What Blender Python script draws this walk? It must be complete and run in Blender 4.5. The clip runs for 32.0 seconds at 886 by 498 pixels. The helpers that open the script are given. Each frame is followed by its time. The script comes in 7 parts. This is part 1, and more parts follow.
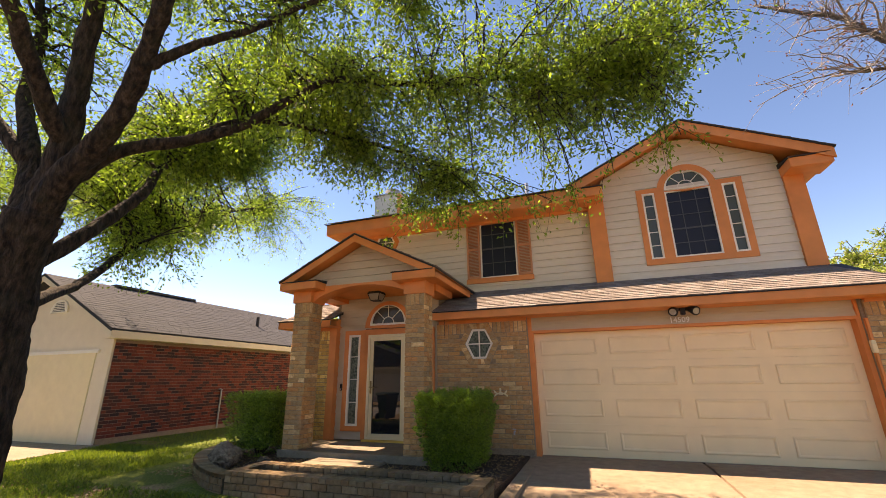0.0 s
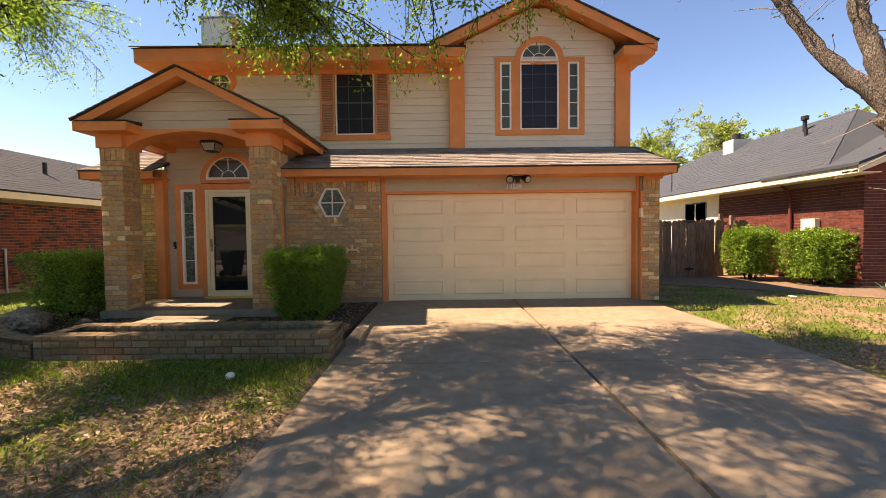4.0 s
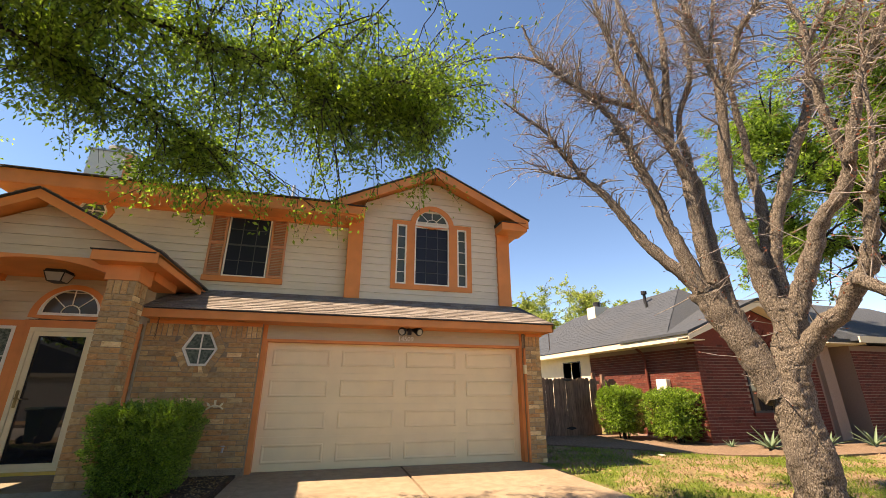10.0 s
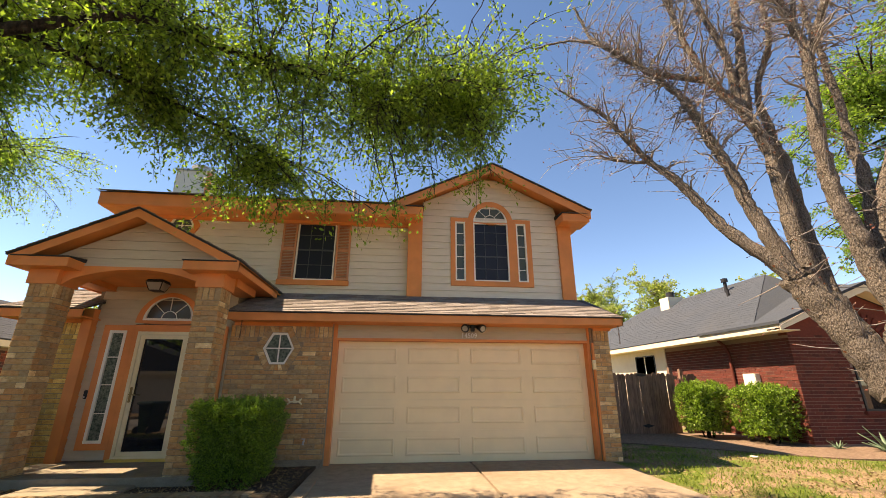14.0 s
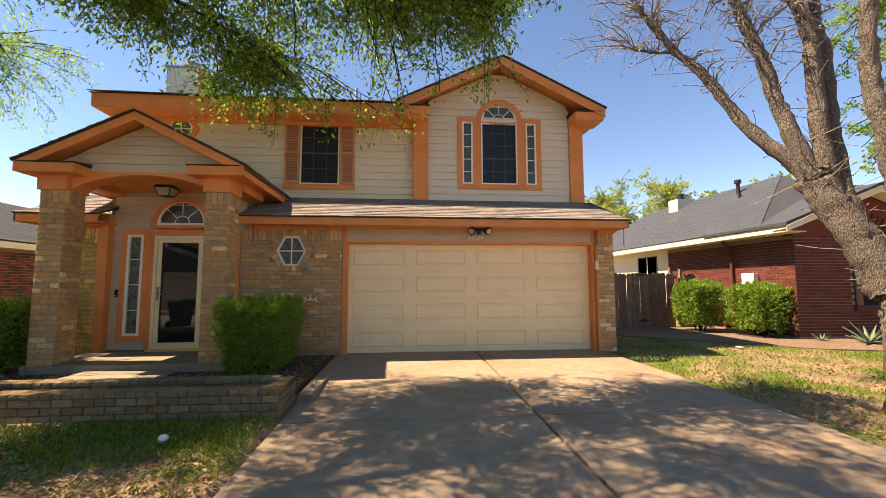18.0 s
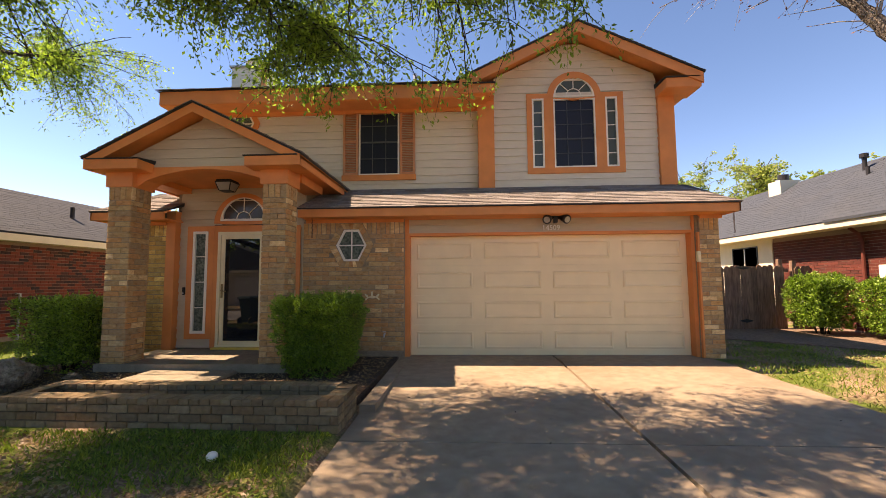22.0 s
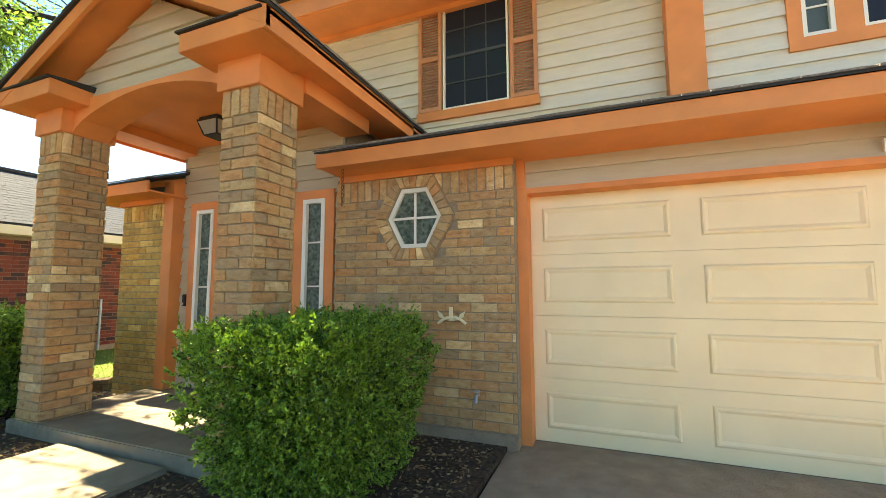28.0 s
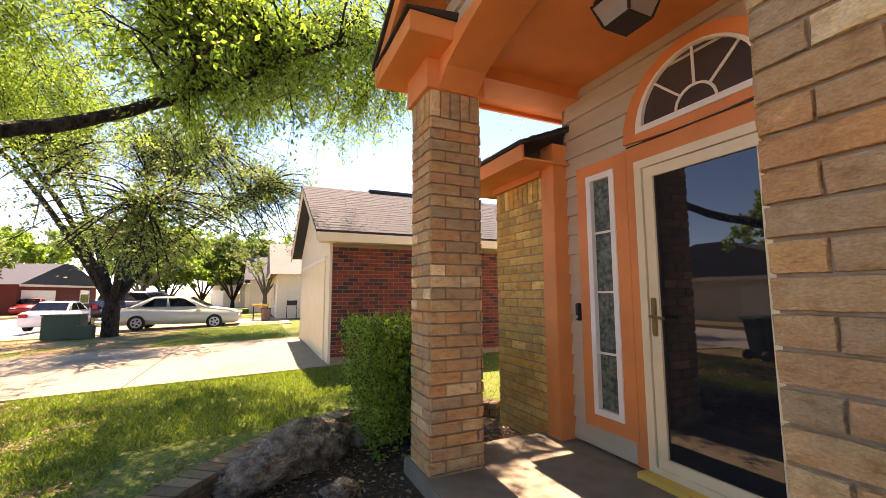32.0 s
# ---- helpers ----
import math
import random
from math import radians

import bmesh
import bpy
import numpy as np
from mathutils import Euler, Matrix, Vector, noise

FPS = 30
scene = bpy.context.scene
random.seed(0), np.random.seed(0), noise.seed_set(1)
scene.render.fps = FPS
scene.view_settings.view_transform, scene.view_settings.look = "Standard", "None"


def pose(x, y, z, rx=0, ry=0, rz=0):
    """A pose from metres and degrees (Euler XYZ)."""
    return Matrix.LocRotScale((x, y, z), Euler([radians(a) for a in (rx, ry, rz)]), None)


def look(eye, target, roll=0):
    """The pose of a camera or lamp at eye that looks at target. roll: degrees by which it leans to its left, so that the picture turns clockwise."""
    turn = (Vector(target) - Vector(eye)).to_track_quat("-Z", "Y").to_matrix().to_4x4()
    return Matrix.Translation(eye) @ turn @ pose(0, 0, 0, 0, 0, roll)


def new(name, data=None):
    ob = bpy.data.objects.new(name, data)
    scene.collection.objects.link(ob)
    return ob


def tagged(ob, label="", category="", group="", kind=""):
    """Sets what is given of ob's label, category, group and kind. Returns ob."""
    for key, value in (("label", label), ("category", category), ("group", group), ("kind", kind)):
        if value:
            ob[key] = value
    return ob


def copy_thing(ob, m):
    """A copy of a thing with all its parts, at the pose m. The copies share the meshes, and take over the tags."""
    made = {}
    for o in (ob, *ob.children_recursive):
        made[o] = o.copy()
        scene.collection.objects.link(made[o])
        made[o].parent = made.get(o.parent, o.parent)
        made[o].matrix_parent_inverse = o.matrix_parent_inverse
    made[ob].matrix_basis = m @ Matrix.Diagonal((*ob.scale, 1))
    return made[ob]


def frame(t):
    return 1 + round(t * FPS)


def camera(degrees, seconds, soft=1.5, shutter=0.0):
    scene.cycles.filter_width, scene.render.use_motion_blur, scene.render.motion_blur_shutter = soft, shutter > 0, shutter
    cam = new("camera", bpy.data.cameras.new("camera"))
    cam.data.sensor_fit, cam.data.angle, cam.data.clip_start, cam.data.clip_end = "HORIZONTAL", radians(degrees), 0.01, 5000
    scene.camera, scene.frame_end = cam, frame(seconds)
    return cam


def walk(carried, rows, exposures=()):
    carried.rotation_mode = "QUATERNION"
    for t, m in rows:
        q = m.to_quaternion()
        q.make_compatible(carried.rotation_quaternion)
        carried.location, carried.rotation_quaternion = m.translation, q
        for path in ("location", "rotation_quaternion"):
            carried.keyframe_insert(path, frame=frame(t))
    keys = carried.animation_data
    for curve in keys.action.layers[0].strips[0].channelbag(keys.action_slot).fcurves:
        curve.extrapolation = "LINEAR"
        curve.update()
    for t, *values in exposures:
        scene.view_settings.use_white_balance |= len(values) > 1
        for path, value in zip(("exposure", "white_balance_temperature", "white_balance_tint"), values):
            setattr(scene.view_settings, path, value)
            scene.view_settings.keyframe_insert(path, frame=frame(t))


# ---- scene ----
cam = camera(94.0, 32.0, soft=0.8)
PATH = [
    (0, (-1.39, -8.175, 1.337), (-2.022, -6.373, 1.934), -0.69),
    (0.5, (-1.389, -8.177, 1.336), (-2.033, -6.355, 1.849), -0.73),
    (1, (-1.387, -8.179, 1.336), (-2.047, -6.334, 1.739), -0.78),
    (1.5, (-1.386, -8.182, 1.336), (-2.048, -6.316, 1.617), -0.83),
    (2, (-1.384, -8.185, 1.336), (-2.023, -6.296, 1.491), -0.88),
    (2.5, (-1.382, -8.187, 1.337), (-1.939, -6.267, 1.393), -0.9),
    (3, (-1.38, -8.19, 1.338), (-1.786, -6.231, 1.323), -0.88),
    (3.5, (-1.377, -8.193, 1.338), (-1.584, -6.204, 1.284), -0.8),
    (4, (-1.373, -8.195, 1.337), (-1.365, -6.196, 1.265), -0.67),
    (4.5, (-1.369, -8.196, 1.334), (-1.167, -6.208, 1.25), -0.54),
    (6.5, (-1.342, -8.183, 1.308), (-0.765, -6.277, 1.495), -0.19),
    (7, (-1.34, -8.179, 1.304), (-0.754, -6.294, 1.624), -0.14),
    (7.5, (-1.339, -8.176, 1.303), (-0.755, -6.315, 1.745), -0.1),
    (8, (-1.339, -8.173, 1.304), (-0.76, -6.334, 1.837), -0.05),
    (8.5, (-1.34, -8.171, 1.305), (-0.765, -6.35, 1.898), 0.01),
    (9, (-1.341, -8.17, 1.307), (-0.778, -6.356, 1.932), 0.06),
    (9.5, (-1.342, -8.169, 1.31), (-0.807, -6.352, 1.952), 0.09),
    (10, (-1.343, -8.168, 1.312), (-0.856, -6.339, 1.958), 0.08),
    (10.5, (-1.345, -8.168, 1.314), (-0.923, -6.325, 1.966), 0.05),
    (11, (-1.346, -8.168, 1.316), (-0.987, -6.313, 1.972), 0.02),
    (11.5, (-1.347, -8.168, 1.318), (-1.043, -6.306, 1.98), 0.01),
    (12, (-1.348, -8.168, 1.319), (-1.081, -6.3, 1.983), 0.01),
    (12.5, (-1.349, -8.169, 1.321), (-1.108, -6.298, 1.984), 0.01),
    (13, (-1.349, -8.17, 1.323), (-1.126, -6.296, 1.986), 0.04),
    (13.5, (-1.349, -8.172, 1.325), (-1.137, -6.293, 1.976), 0.06),
    (15.5, (-1.337, -8.185, 1.329), (-1.13, -6.255, 1.81), 0.01),
    (16, (-1.333, -8.186, 1.328), (-1.126, -6.238, 1.731), -0.01),
    (16.5, (-1.33, -8.186, 1.328), (-1.123, -6.222, 1.648), -0.03),
    (17, (-1.328, -8.185, 1.328), (-1.123, -6.211, 1.578), -0.06),
    (17.5, (-1.327, -8.184, 1.327), (-1.125, -6.205, 1.531), -0.09),
    (18, (-1.328, -8.182, 1.327), (-1.147, -6.198, 1.499), -0.13),
    (18.5, (-1.329, -8.18, 1.327), (-1.195, -6.191, 1.478), -0.17),
    (19, (-1.332, -8.177, 1.327), (-1.256, -6.184, 1.475), -0.23),
    (19.5, (-1.335, -8.175, 1.327), (-1.329, -6.181, 1.474), -0.28),
    (20, (-1.358, -8.129, 1.327), (-1.409, -6.136, 1.479), -0.32),
    (20.5, (-1.402, -8.011, 1.299), (-1.486, -6.019, 1.452), -0.36),
    (21, (-1.452, -7.835, 1.273), (-1.541, -5.845, 1.453), -0.39),
    (21.5, (-1.474, -7.634, 1.292), (-1.574, -5.643, 1.455), -0.41),
    (22, (-1.481, -7.408, 1.323), (-1.581, -5.416, 1.478), -0.42),
    (22.5, (-1.493, -7.145, 1.326), (-1.596, -5.154, 1.486), -0.44),
    (23, (-1.504, -6.863, 1.322), (-1.598, -4.872, 1.485), -0.46),
    (23.5, (-1.467, -6.584, 1.344), (-1.574, -4.592, 1.498), -0.42),
    (24, (-1.468, -6.299, 1.353), (-1.582, -4.308, 1.508), -0.38),
    (24.5, (-1.487, -5.996, 1.358), (-1.608, -4.005, 1.509), -0.3),
    (26.5, (-1.601, -4.527, 1.284), (-1.908, -2.56, 1.472), -0.2),
    (27, (-1.647, -4.191, 1.29), (-2.066, -2.245, 1.483), -0.18),
    (27.5, (-1.712, -3.892, 1.298), (-2.275, -1.983, 1.493), -0.18),
    (28, (-1.821, -3.659, 1.311), (-2.552, -1.807, 1.501), -0.2),
    (28.5, (-1.954, -3.388, 1.31), (-2.894, -1.633, 1.504), -0.25),
    (29, (-2.094, -3.12, 1.306), (-3.25, -1.5, 1.508), -0.28),
    (29.5, (-2.268, -2.912, 1.318), (-3.628, -1.46, 1.525), -0.3),
    (30, (-2.505, -2.763, 1.321), (-4.033, -1.49, 1.532), -0.3),
    (30.5, (-2.808, -2.642, 1.335), (-4.46, -1.536, 1.545), -0.3),
    (31, (-3.148, -2.578, 1.326), (-4.885, -1.61, 1.537), -0.27),
    (31.5, (-3.513, -2.578, 1.326), (-5.299, -1.703, 1.537), -0.23),
    (32, (-3.899, -2.556, 1.335), (-5.712, -1.739, 1.547), -0.2),
]
EXPOSURES = [(0, 2.25, 9250, 27), (2, 2.26, 9250, 29), (3.5, 2.16, 8850, 25), (7, 2.15, 9000, 20), (13, 2.12, 8850, 18), (19, 2.13, 8850, 21), (23, 2.1, 8650, 26), (25, 2.57, 8500, 19), (27, 3.07, 8250, 5), (28.5, 3.33, 8050, 4), (30, 3.33, 8450, 19), (31, 3.24, 8250, 28), (32, 2.97, 8500, 32)]
walk(cam, [(t, look(eye, target, roll)) for t, eye, target, roll in PATH], EXPOSURES)

# ---- light ----
SUN_DIR = Vector((-0.555, 0.045, 0.83)).normalized()
world = bpy.data.worlds.new("sky")
scene.world = world
world.use_nodes = True
wn = world.node_tree.nodes
wl = world.node_tree.links
sky = wn.new("ShaderNodeTexSky")
sky.sky_type = "NISHITA"
sky.sun_disc = False
sky.sun_elevation = math.asin(SUN_DIR.z)
sky.sun_rotation = math.atan2(SUN_DIR.x, SUN_DIR.y)
sky.air_density, sky.dust_density, sky.ozone_density = 0.65, 0.0, 1.2
wn["Background"].inputs["Strength"].default_value = 0.077
deep = wn.new("ShaderNodeHueSaturation")
deep.inputs["Saturation"].default_value = 1.17
wl.new(sky.outputs[0], deep.inputs["Color"])
wl.new(deep.outputs[0], wn["Background"].inputs["Color"])
sun_data = bpy.data.lights.new("sun", "SUN")
sun_data.energy, sun_data.angle, sun_data.color = 3.3, radians(0.53), (1.0, 0.885, 0.73)
sun = new("sun", sun_data)
sun.matrix_world = look(SUN_DIR * 60, (0, 0, 0))

# ---- materials ----
def node_mat(name, rough=0.8, metal=0.0, spec=0.3):
    m = bpy.data.materials.new(name)
    m.use_nodes = True
    b = m.node_tree.nodes["Principled BSDF"]
    b.inputs["Roughness"].default_value = rough
    b.inputs["Metallic"].default_value = metal
    b.inputs["Specular IOR Level"].default_value = spec
    return m, m.node_tree.nodes, m.node_tree.links, b


def ramp(nodes, stops):
    r = nodes.new("ShaderNodeValToRGB")
    e = r.color_ramp.elements
    while len(e) < len(stops):
        e.new(0.5)
    for k, (p, c) in enumerate(stops):
        e[k].position, e[k].color = p, (*c, 1)
    return r


def surface(name, stops, scale=8.0, rough=0.8, bump=0.2, bump_scale=60.0, stain=0.25, stain_scale=1.2, stain_color=(0.1, 0.08, 0.06),
            pieces=None, stretch=(1, 1, 1), metal=0.0, spec=0.3, detail=6.0, depth=0.01, islands=None, grain=0.0, grain_scale=150.0):
    """Two scales of colour noise, a fine bump, and for separate pieces a colour of their own."""
    m, n, l, b = node_mat(name, rough, metal, spec)
    tc = n.new("ShaderNodeTexCoord")
    mp = n.new("ShaderNodeMapping")
    mp.inputs["Scale"].default_value = stretch
    geo = n.new("ShaderNodeNewGeometry")
    l.new(geo.outputs["Position"], mp.inputs["Vector"])
    a = n.new("ShaderNodeTexNoise")
    a.inputs["Scale"].default_value, a.inputs["Detail"].default_value = scale, detail
    l.new(mp.outputs[0], a.inputs["Vector"])
    r = ramp(n, stops)
    l.new(a.outputs["Fac"], r.inputs["Fac"])
    color = r.outputs["Color"]
    source = pieces or islands
    if source:
        pr = ramp(n, source)
        pr.color_ramp.interpolation = "LINEAR"
        if pieces:
            oi = n.new("ShaderNodeObjectInfo")
            l.new(oi.outputs["Random"], pr.inputs["Fac"])
        else:
            l.new(geo.outputs["Random Per Island"], pr.inputs["Fac"])
        mx = n.new("ShaderNodeMix")
        mx.data_type, mx.blend_type = "RGBA", "MULTIPLY"
        mx.inputs["Factor"].default_value = 1.0
        l.new(color, mx.inputs["A"])
        l.new(pr.outputs["Color"], mx.inputs["B"])
        color = mx.outputs["Result"]
    if grain:
        gn = n.new("ShaderNodeTexNoise")
        gn.inputs["Scale"].default_value, gn.inputs["Detail"].default_value = grain_scale, 3.0
        l.new(mp.outputs[0], gn.inputs["Vector"])
        gr = ramp(n, [(0.35, (1 - grain,) * 3), (0.65, (1 + grain * 0.5,) * 3)])
        l.new(gn.outputs["Fac"], gr.inputs["Fac"])
        gm = n.new("ShaderNodeMix")
        gm.data_type, gm.blend_type = "RGBA", "MULTIPLY"
        gm.inputs["Factor"].default_value = 1.0
        l.new(color, gm.inputs["A"])
        l.new(gr.outputs["Color"], gm.inputs["B"])
        color = gm.outputs["Result"]
    s = n.new("ShaderNodeTexNoise")
    s.inputs["Scale"].default_value, s.inputs["Detail"].default_value = stain_scale, 5.0
    l.new(geo.outputs["Position"], s.inputs["Vector"])
    sr = ramp(n, [(0.48, (0, 0, 0)), (0.72, (1, 1, 1))])
    l.new(s.outputs["Fac"], sr.inputs["Fac"])
    sc = n.new("ShaderNodeMath")
    sc.operation = "MULTIPLY"
    sc.inputs[1].default_value = stain
    l.new(sr.outputs["Color"], sc.inputs[0])
    mx2 = n.new("ShaderNodeMix")
    mx2.data_type = "RGBA"
    l.new(sc.outputs[0], mx2.inputs["Factor"])
    l.new(color, mx2.inputs["A"])
    mx2.inputs["B"].default_value = (*stain_color, 1)
    l.new(mx2.outputs["Result"], b.inputs["Base Color"])
    if bump:
        bn = n.new("ShaderNodeTexNoise")
        bn.inputs["Scale"].default_value, bn.inputs["Detail"].default_value = bump_scale, 4.0
        l.new(mp.outputs[0], bn.inputs["Vector"])
        bp = n.new("ShaderNodeBump")
        bp.inputs["Strength"].default_value, bp.inputs["Distance"].default_value = bump, depth
        l.new(bn.outputs["Fac"], bp.inputs["Height"])
        l.new(bp.outputs["Normal"], b.inputs["Normal"])
    return m


def tone(c, k=0.15):
    return [(0.3, tuple(x * (1 - k) for x in c)), (0.7, tuple(min(1, x * (1 + k)) for x in c))]


ORANGE = surface("orange_paint", tone((0.71, 0.25, 0.078), 0.10), 3, 0.55, 0.15, 40, 0.12, 1.6, (0.42, 0.16, 0.07), spec=0.35)
SIDING = surface("grey_siding_paint", tone((0.66, 0.60, 0.49), 0.05), 4, 0.6, 0.25, 25, 0.12, 0.9, (0.42, 0.39, 0.33), stretch=(1, 1, 6))
# Siding below eaves and porch: eave shade and warm bounce put into the colour.
SHADED_SIDING = surface("tan_siding_paint", tone((0.53, 0.455, 0.33), 0.05), 4, 0.6, 0.25, 25, 0.12, 0.9, (0.42, 0.36, 0.26), stretch=(1, 1, 6))
CREAM = surface("cream_door_paint", tone((0.86, 0.69, 0.42), 0.04), 3, 0.45, 0.06, 90, 0.10, 0.8, (0.62, 0.5, 0.33), spec=0.4)
WHITE = surface("white_vinyl", tone((0.80, 0.765, 0.67), 0.03), 5, 0.4, 0.05, 60, 0.08, 2.0, (0.5, 0.48, 0.44))
YELLOWED = surface("yellowed_white_paint", tone((0.76, 0.66, 0.43), 0.04), 5, 0.45, 0.05, 60, 0.1, 2.0, (0.6, 0.45, 0.2))
SHINGLE = surface("weathered_shingles", [(0.25, (0.14, 0.13, 0.124)), (0.75, (0.35, 0.325, 0.31))], 45, 0.95, 0.6, 160, 0.2, 1.0, (0.12, 0.11, 0.1),
                  islands=[(0.0, (0.62, 0.58, 0.55)), (1.0, (1.0, 0.98, 0.96))])
DARK_SHINGLE = surface("grey_shingles", [(0.25, (0.033, 0.041, 0.053)), (0.75, (0.072, 0.088, 0.112))], 45, 0.95, 0.6, 160, 0.2, 0.7, (0.08, 0.08, 0.08),
                       islands=[(0.0, (0.88, 0.88, 0.88)), (1.0, (1.0, 1.0, 1.0))])
MID_SHINGLE = surface("grey_brown_shingles", [(0.25, (0.029, 0.035, 0.043)), (0.75, (0.064, 0.075, 0.09))], 45, 0.95, 0.6, 160, 0.25, 0.5, (0.06, 0.063, 0.066),
                      islands=[(0.0, (0.86, 0.85, 0.84)), (1.0, (1.0, 1.0, 1.0))])
DRIP = surface("black_roof_edge", tone((0.03, 0.028, 0.026), 0.2), 20, 0.7, 0.2, 60, 0.1)
TAN_BRICK = surface("tan_brick", [(0.3, (0.9, 0.74, 0.58)), (0.43, (1.15, 1.02, 0.86)), (0.53, (1.22, 1.12, 0.98)), (0.6, (1.2, 1.15, 1.05)), (0.74, (1.5, 1.42, 1.3))], 14, 0.95, 1.0, 60, 0.22, 3.0, (0.16, 0.13, 0.10), depth=0.014, grain=0.16, grain_scale=110, stretch=(1, 1, 1.8),
                    pieces=[(0.0, (0.555, 0.292, 0.131)), (0.14, (0.377, 0.278, 0.173)), (0.3, (0.544, 0.329, 0.154)), (0.44, (0.355, 0.276, 0.18)), (0.55, (0.523, 0.297, 0.146)), (0.68, (0.523, 0.382, 0.214)), (0.86, (0.429, 0.286, 0.156)), (0.95, (0.628, 0.477, 0.281)), (1.0, (0.816, 0.657, 0.399))])
MOSSY_BRICK = surface("mossy_tan_brick", [(0.3, (0.9, 0.74, 0.58)), (0.43, (1.15, 1.02, 0.86)), (0.53, (1.22, 1.12, 0.98)), (0.6, (1.2, 1.15, 1.05)), (0.74, (1.5, 1.42, 1.3))], 14, 0.95, 1.0, 60, 0.22, 3.0, (0.17, 0.15, 0.05), depth=0.014, grain=0.16, grain_scale=110, stretch=(1, 1, 1.8),
                    pieces=[(0.0, (0.589, 0.342, 0.11)), (0.16, (0.442, 0.329, 0.137)), (0.3, (0.602, 0.382, 0.123)), (0.45, (0.423, 0.326, 0.143)), (0.55, (0.589, 0.349, 0.123)), (0.68, (0.614, 0.456, 0.173)), (0.84, (0.496, 0.336, 0.123)), (1.0, (0.771, 0.616, 0.252))])
RED_BRICK = surface("red_brick", [(0.2, (0.6, 0.6, 0.6)), (0.8, (1.0, 1.0, 1.0))], 18, 0.9, 0.6, 80, 0.12, 1.6, (0.10, 0.05, 0.04), depth=0.005,
                    islands=[(0.0, (0.19, 0.042, 0.03)), (0.3, (0.28, 0.068, 0.043)), (0.5, (0.21, 0.05, 0.035)), (0.68, (0.10, 0.042, 0.038)), (1.0, (0.035, 0.027, 0.032))])
MAROON_BRICK = surface("maroon_brick", [(0.2, (0.7, 0.7, 0.7)), (0.8, (1.0, 1.0, 1.0))], 18, 0.9, 0.6, 80, 0.12, 1.6, (0.10, 0.04, 0.03), depth=0.005,
                       islands=[(0.0, (0.128, 0.03, 0.0225)), (0.5, (0.178, 0.045, 0.0325)), (1.0, (0.0935, 0.0275, 0.0225))])
PLANTER_BRICK = surface("planter_brick", [(0.2, (0.6, 0.58, 0.56)), (0.8, (1.0, 1.0, 1.0))], 20, 0.95, 0.9, 60, 0.3, 3.2, (0.10, 0.08, 0.055), depth=0.01,
                        pieces=[(0.0, (0.258, 0.159, 0.0807)), (0.35, (0.305, 0.219, 0.12)), (0.7, (0.209, 0.151, 0.0876)), (1.0, (0.38, 0.29, 0.169))])
MORTAR = surface("mortar", tone((0.30, 0.23, 0.155), 0.18), 30, 0.95, 0.4, 120, 0.3, 2.0, (0.2, 0.18, 0.15))
PALE_MORTAR = surface("pale_mortar", tone((0.27, 0.19, 0.155), 0.1), 30, 0.95, 0.4, 120, 0.25, 2.0, (0.25, 0.2, 0.17))
PLANTER_MORTAR = surface("dirty_mortar", tone((0.10, 0.08, 0.055), 0.2), 30, 0.95, 0.4, 120, 0.3, 2.0, (0.08, 0.065, 0.045))
CONCRETE = surface("driveway_concrete", [(0.25, (0.245, 0.188, 0.132)), (0.5, (0.297, 0.235, 0.168)), (0.75, (0.35, 0.285, 0.206))], 7, 0.92, 0.45, 150, 0.6, 0.55, (0.19, 0.122, 0.075), depth=0.005, grain=0.28, grain_scale=160)
PALE_CONCRETE = surface("pale_walk_concrete", [(0.25, (0.215, 0.18, 0.128)), (0.75, (0.31, 0.27, 0.2))], 8, 0.92, 0.45, 150, 0.5, 0.9, (0.15, 0.115, 0.08), depth=0.005, grain=0.25, grain_scale=160)
STREET = surface("street_paving", [(0.25, (0.26, 0.25, 0.24)), (0.75, (0.36, 0.35, 0.33))], 20, 0.95, 0.4, 200, 0.3, 0.3, (0.2, 0.19, 0.18))
DARK_GLASS, n_, l_, b_ = node_mat("dark_screened_glass", 0.02, 0.0, 0.6)
b_.inputs["Base Color"].default_value = (0.012, 0.014, 0.018, 1)
SCREEN_GLASS, n_, l_, b_ = node_mat("solar_screened_glass", 0.32, 0.0, 0.22)
b_.inputs["Base Color"].default_value = (0.017, 0.021, 0.034, 1)
PANE_GLASS, n_, l_, b_ = node_mat("reflecting_window_glass", 0.1, 0.0, 0.3)
b_.inputs["Base Color"].default_value = (0.075, 0.095, 0.085, 1)
CURTAIN_GLASS = surface("lace_curtain_behind_glass", [(0.35, (0.05, 0.07, 0.052)), (0.65, (0.17, 0.20, 0.16))], 28, 0.35, 0, 30, 0.3, 5.0, (0.04, 0.055, 0.04), spec=0.12)
METAL = surface("galvanised_metal", tone((0.45, 0.46, 0.47), 0.1), 20, 0.45, 0.1, 60, 0.2, 4, (0.3, 0.3, 0.3), metal=0.8)
BLACK = surface("black_metal", tone((0.02, 0.02, 0.022), 0.2), 20, 0.45, 0.1, 60, 0.1)
BRASS = surface("antique_brass", tone((0.35, 0.26, 0.12), 0.2), 20, 0.35, 0.1, 60, 0.2, 8, (0.1, 0.07, 0.03), metal=0.9)
BARK = surface("dark_bark", [(0.36, (0.006, 0.005, 0.004)), (0.5, (0.026, 0.02, 0.015)), (0.7, (0.058, 0.046, 0.034))], 22, 0.95, 1.0, 30, 0.35, 5.0, (0.035, 0.036, 0.02), stretch=(1, 1, 0.3), depth=0.06, grain=0.35, grain_scale=90)
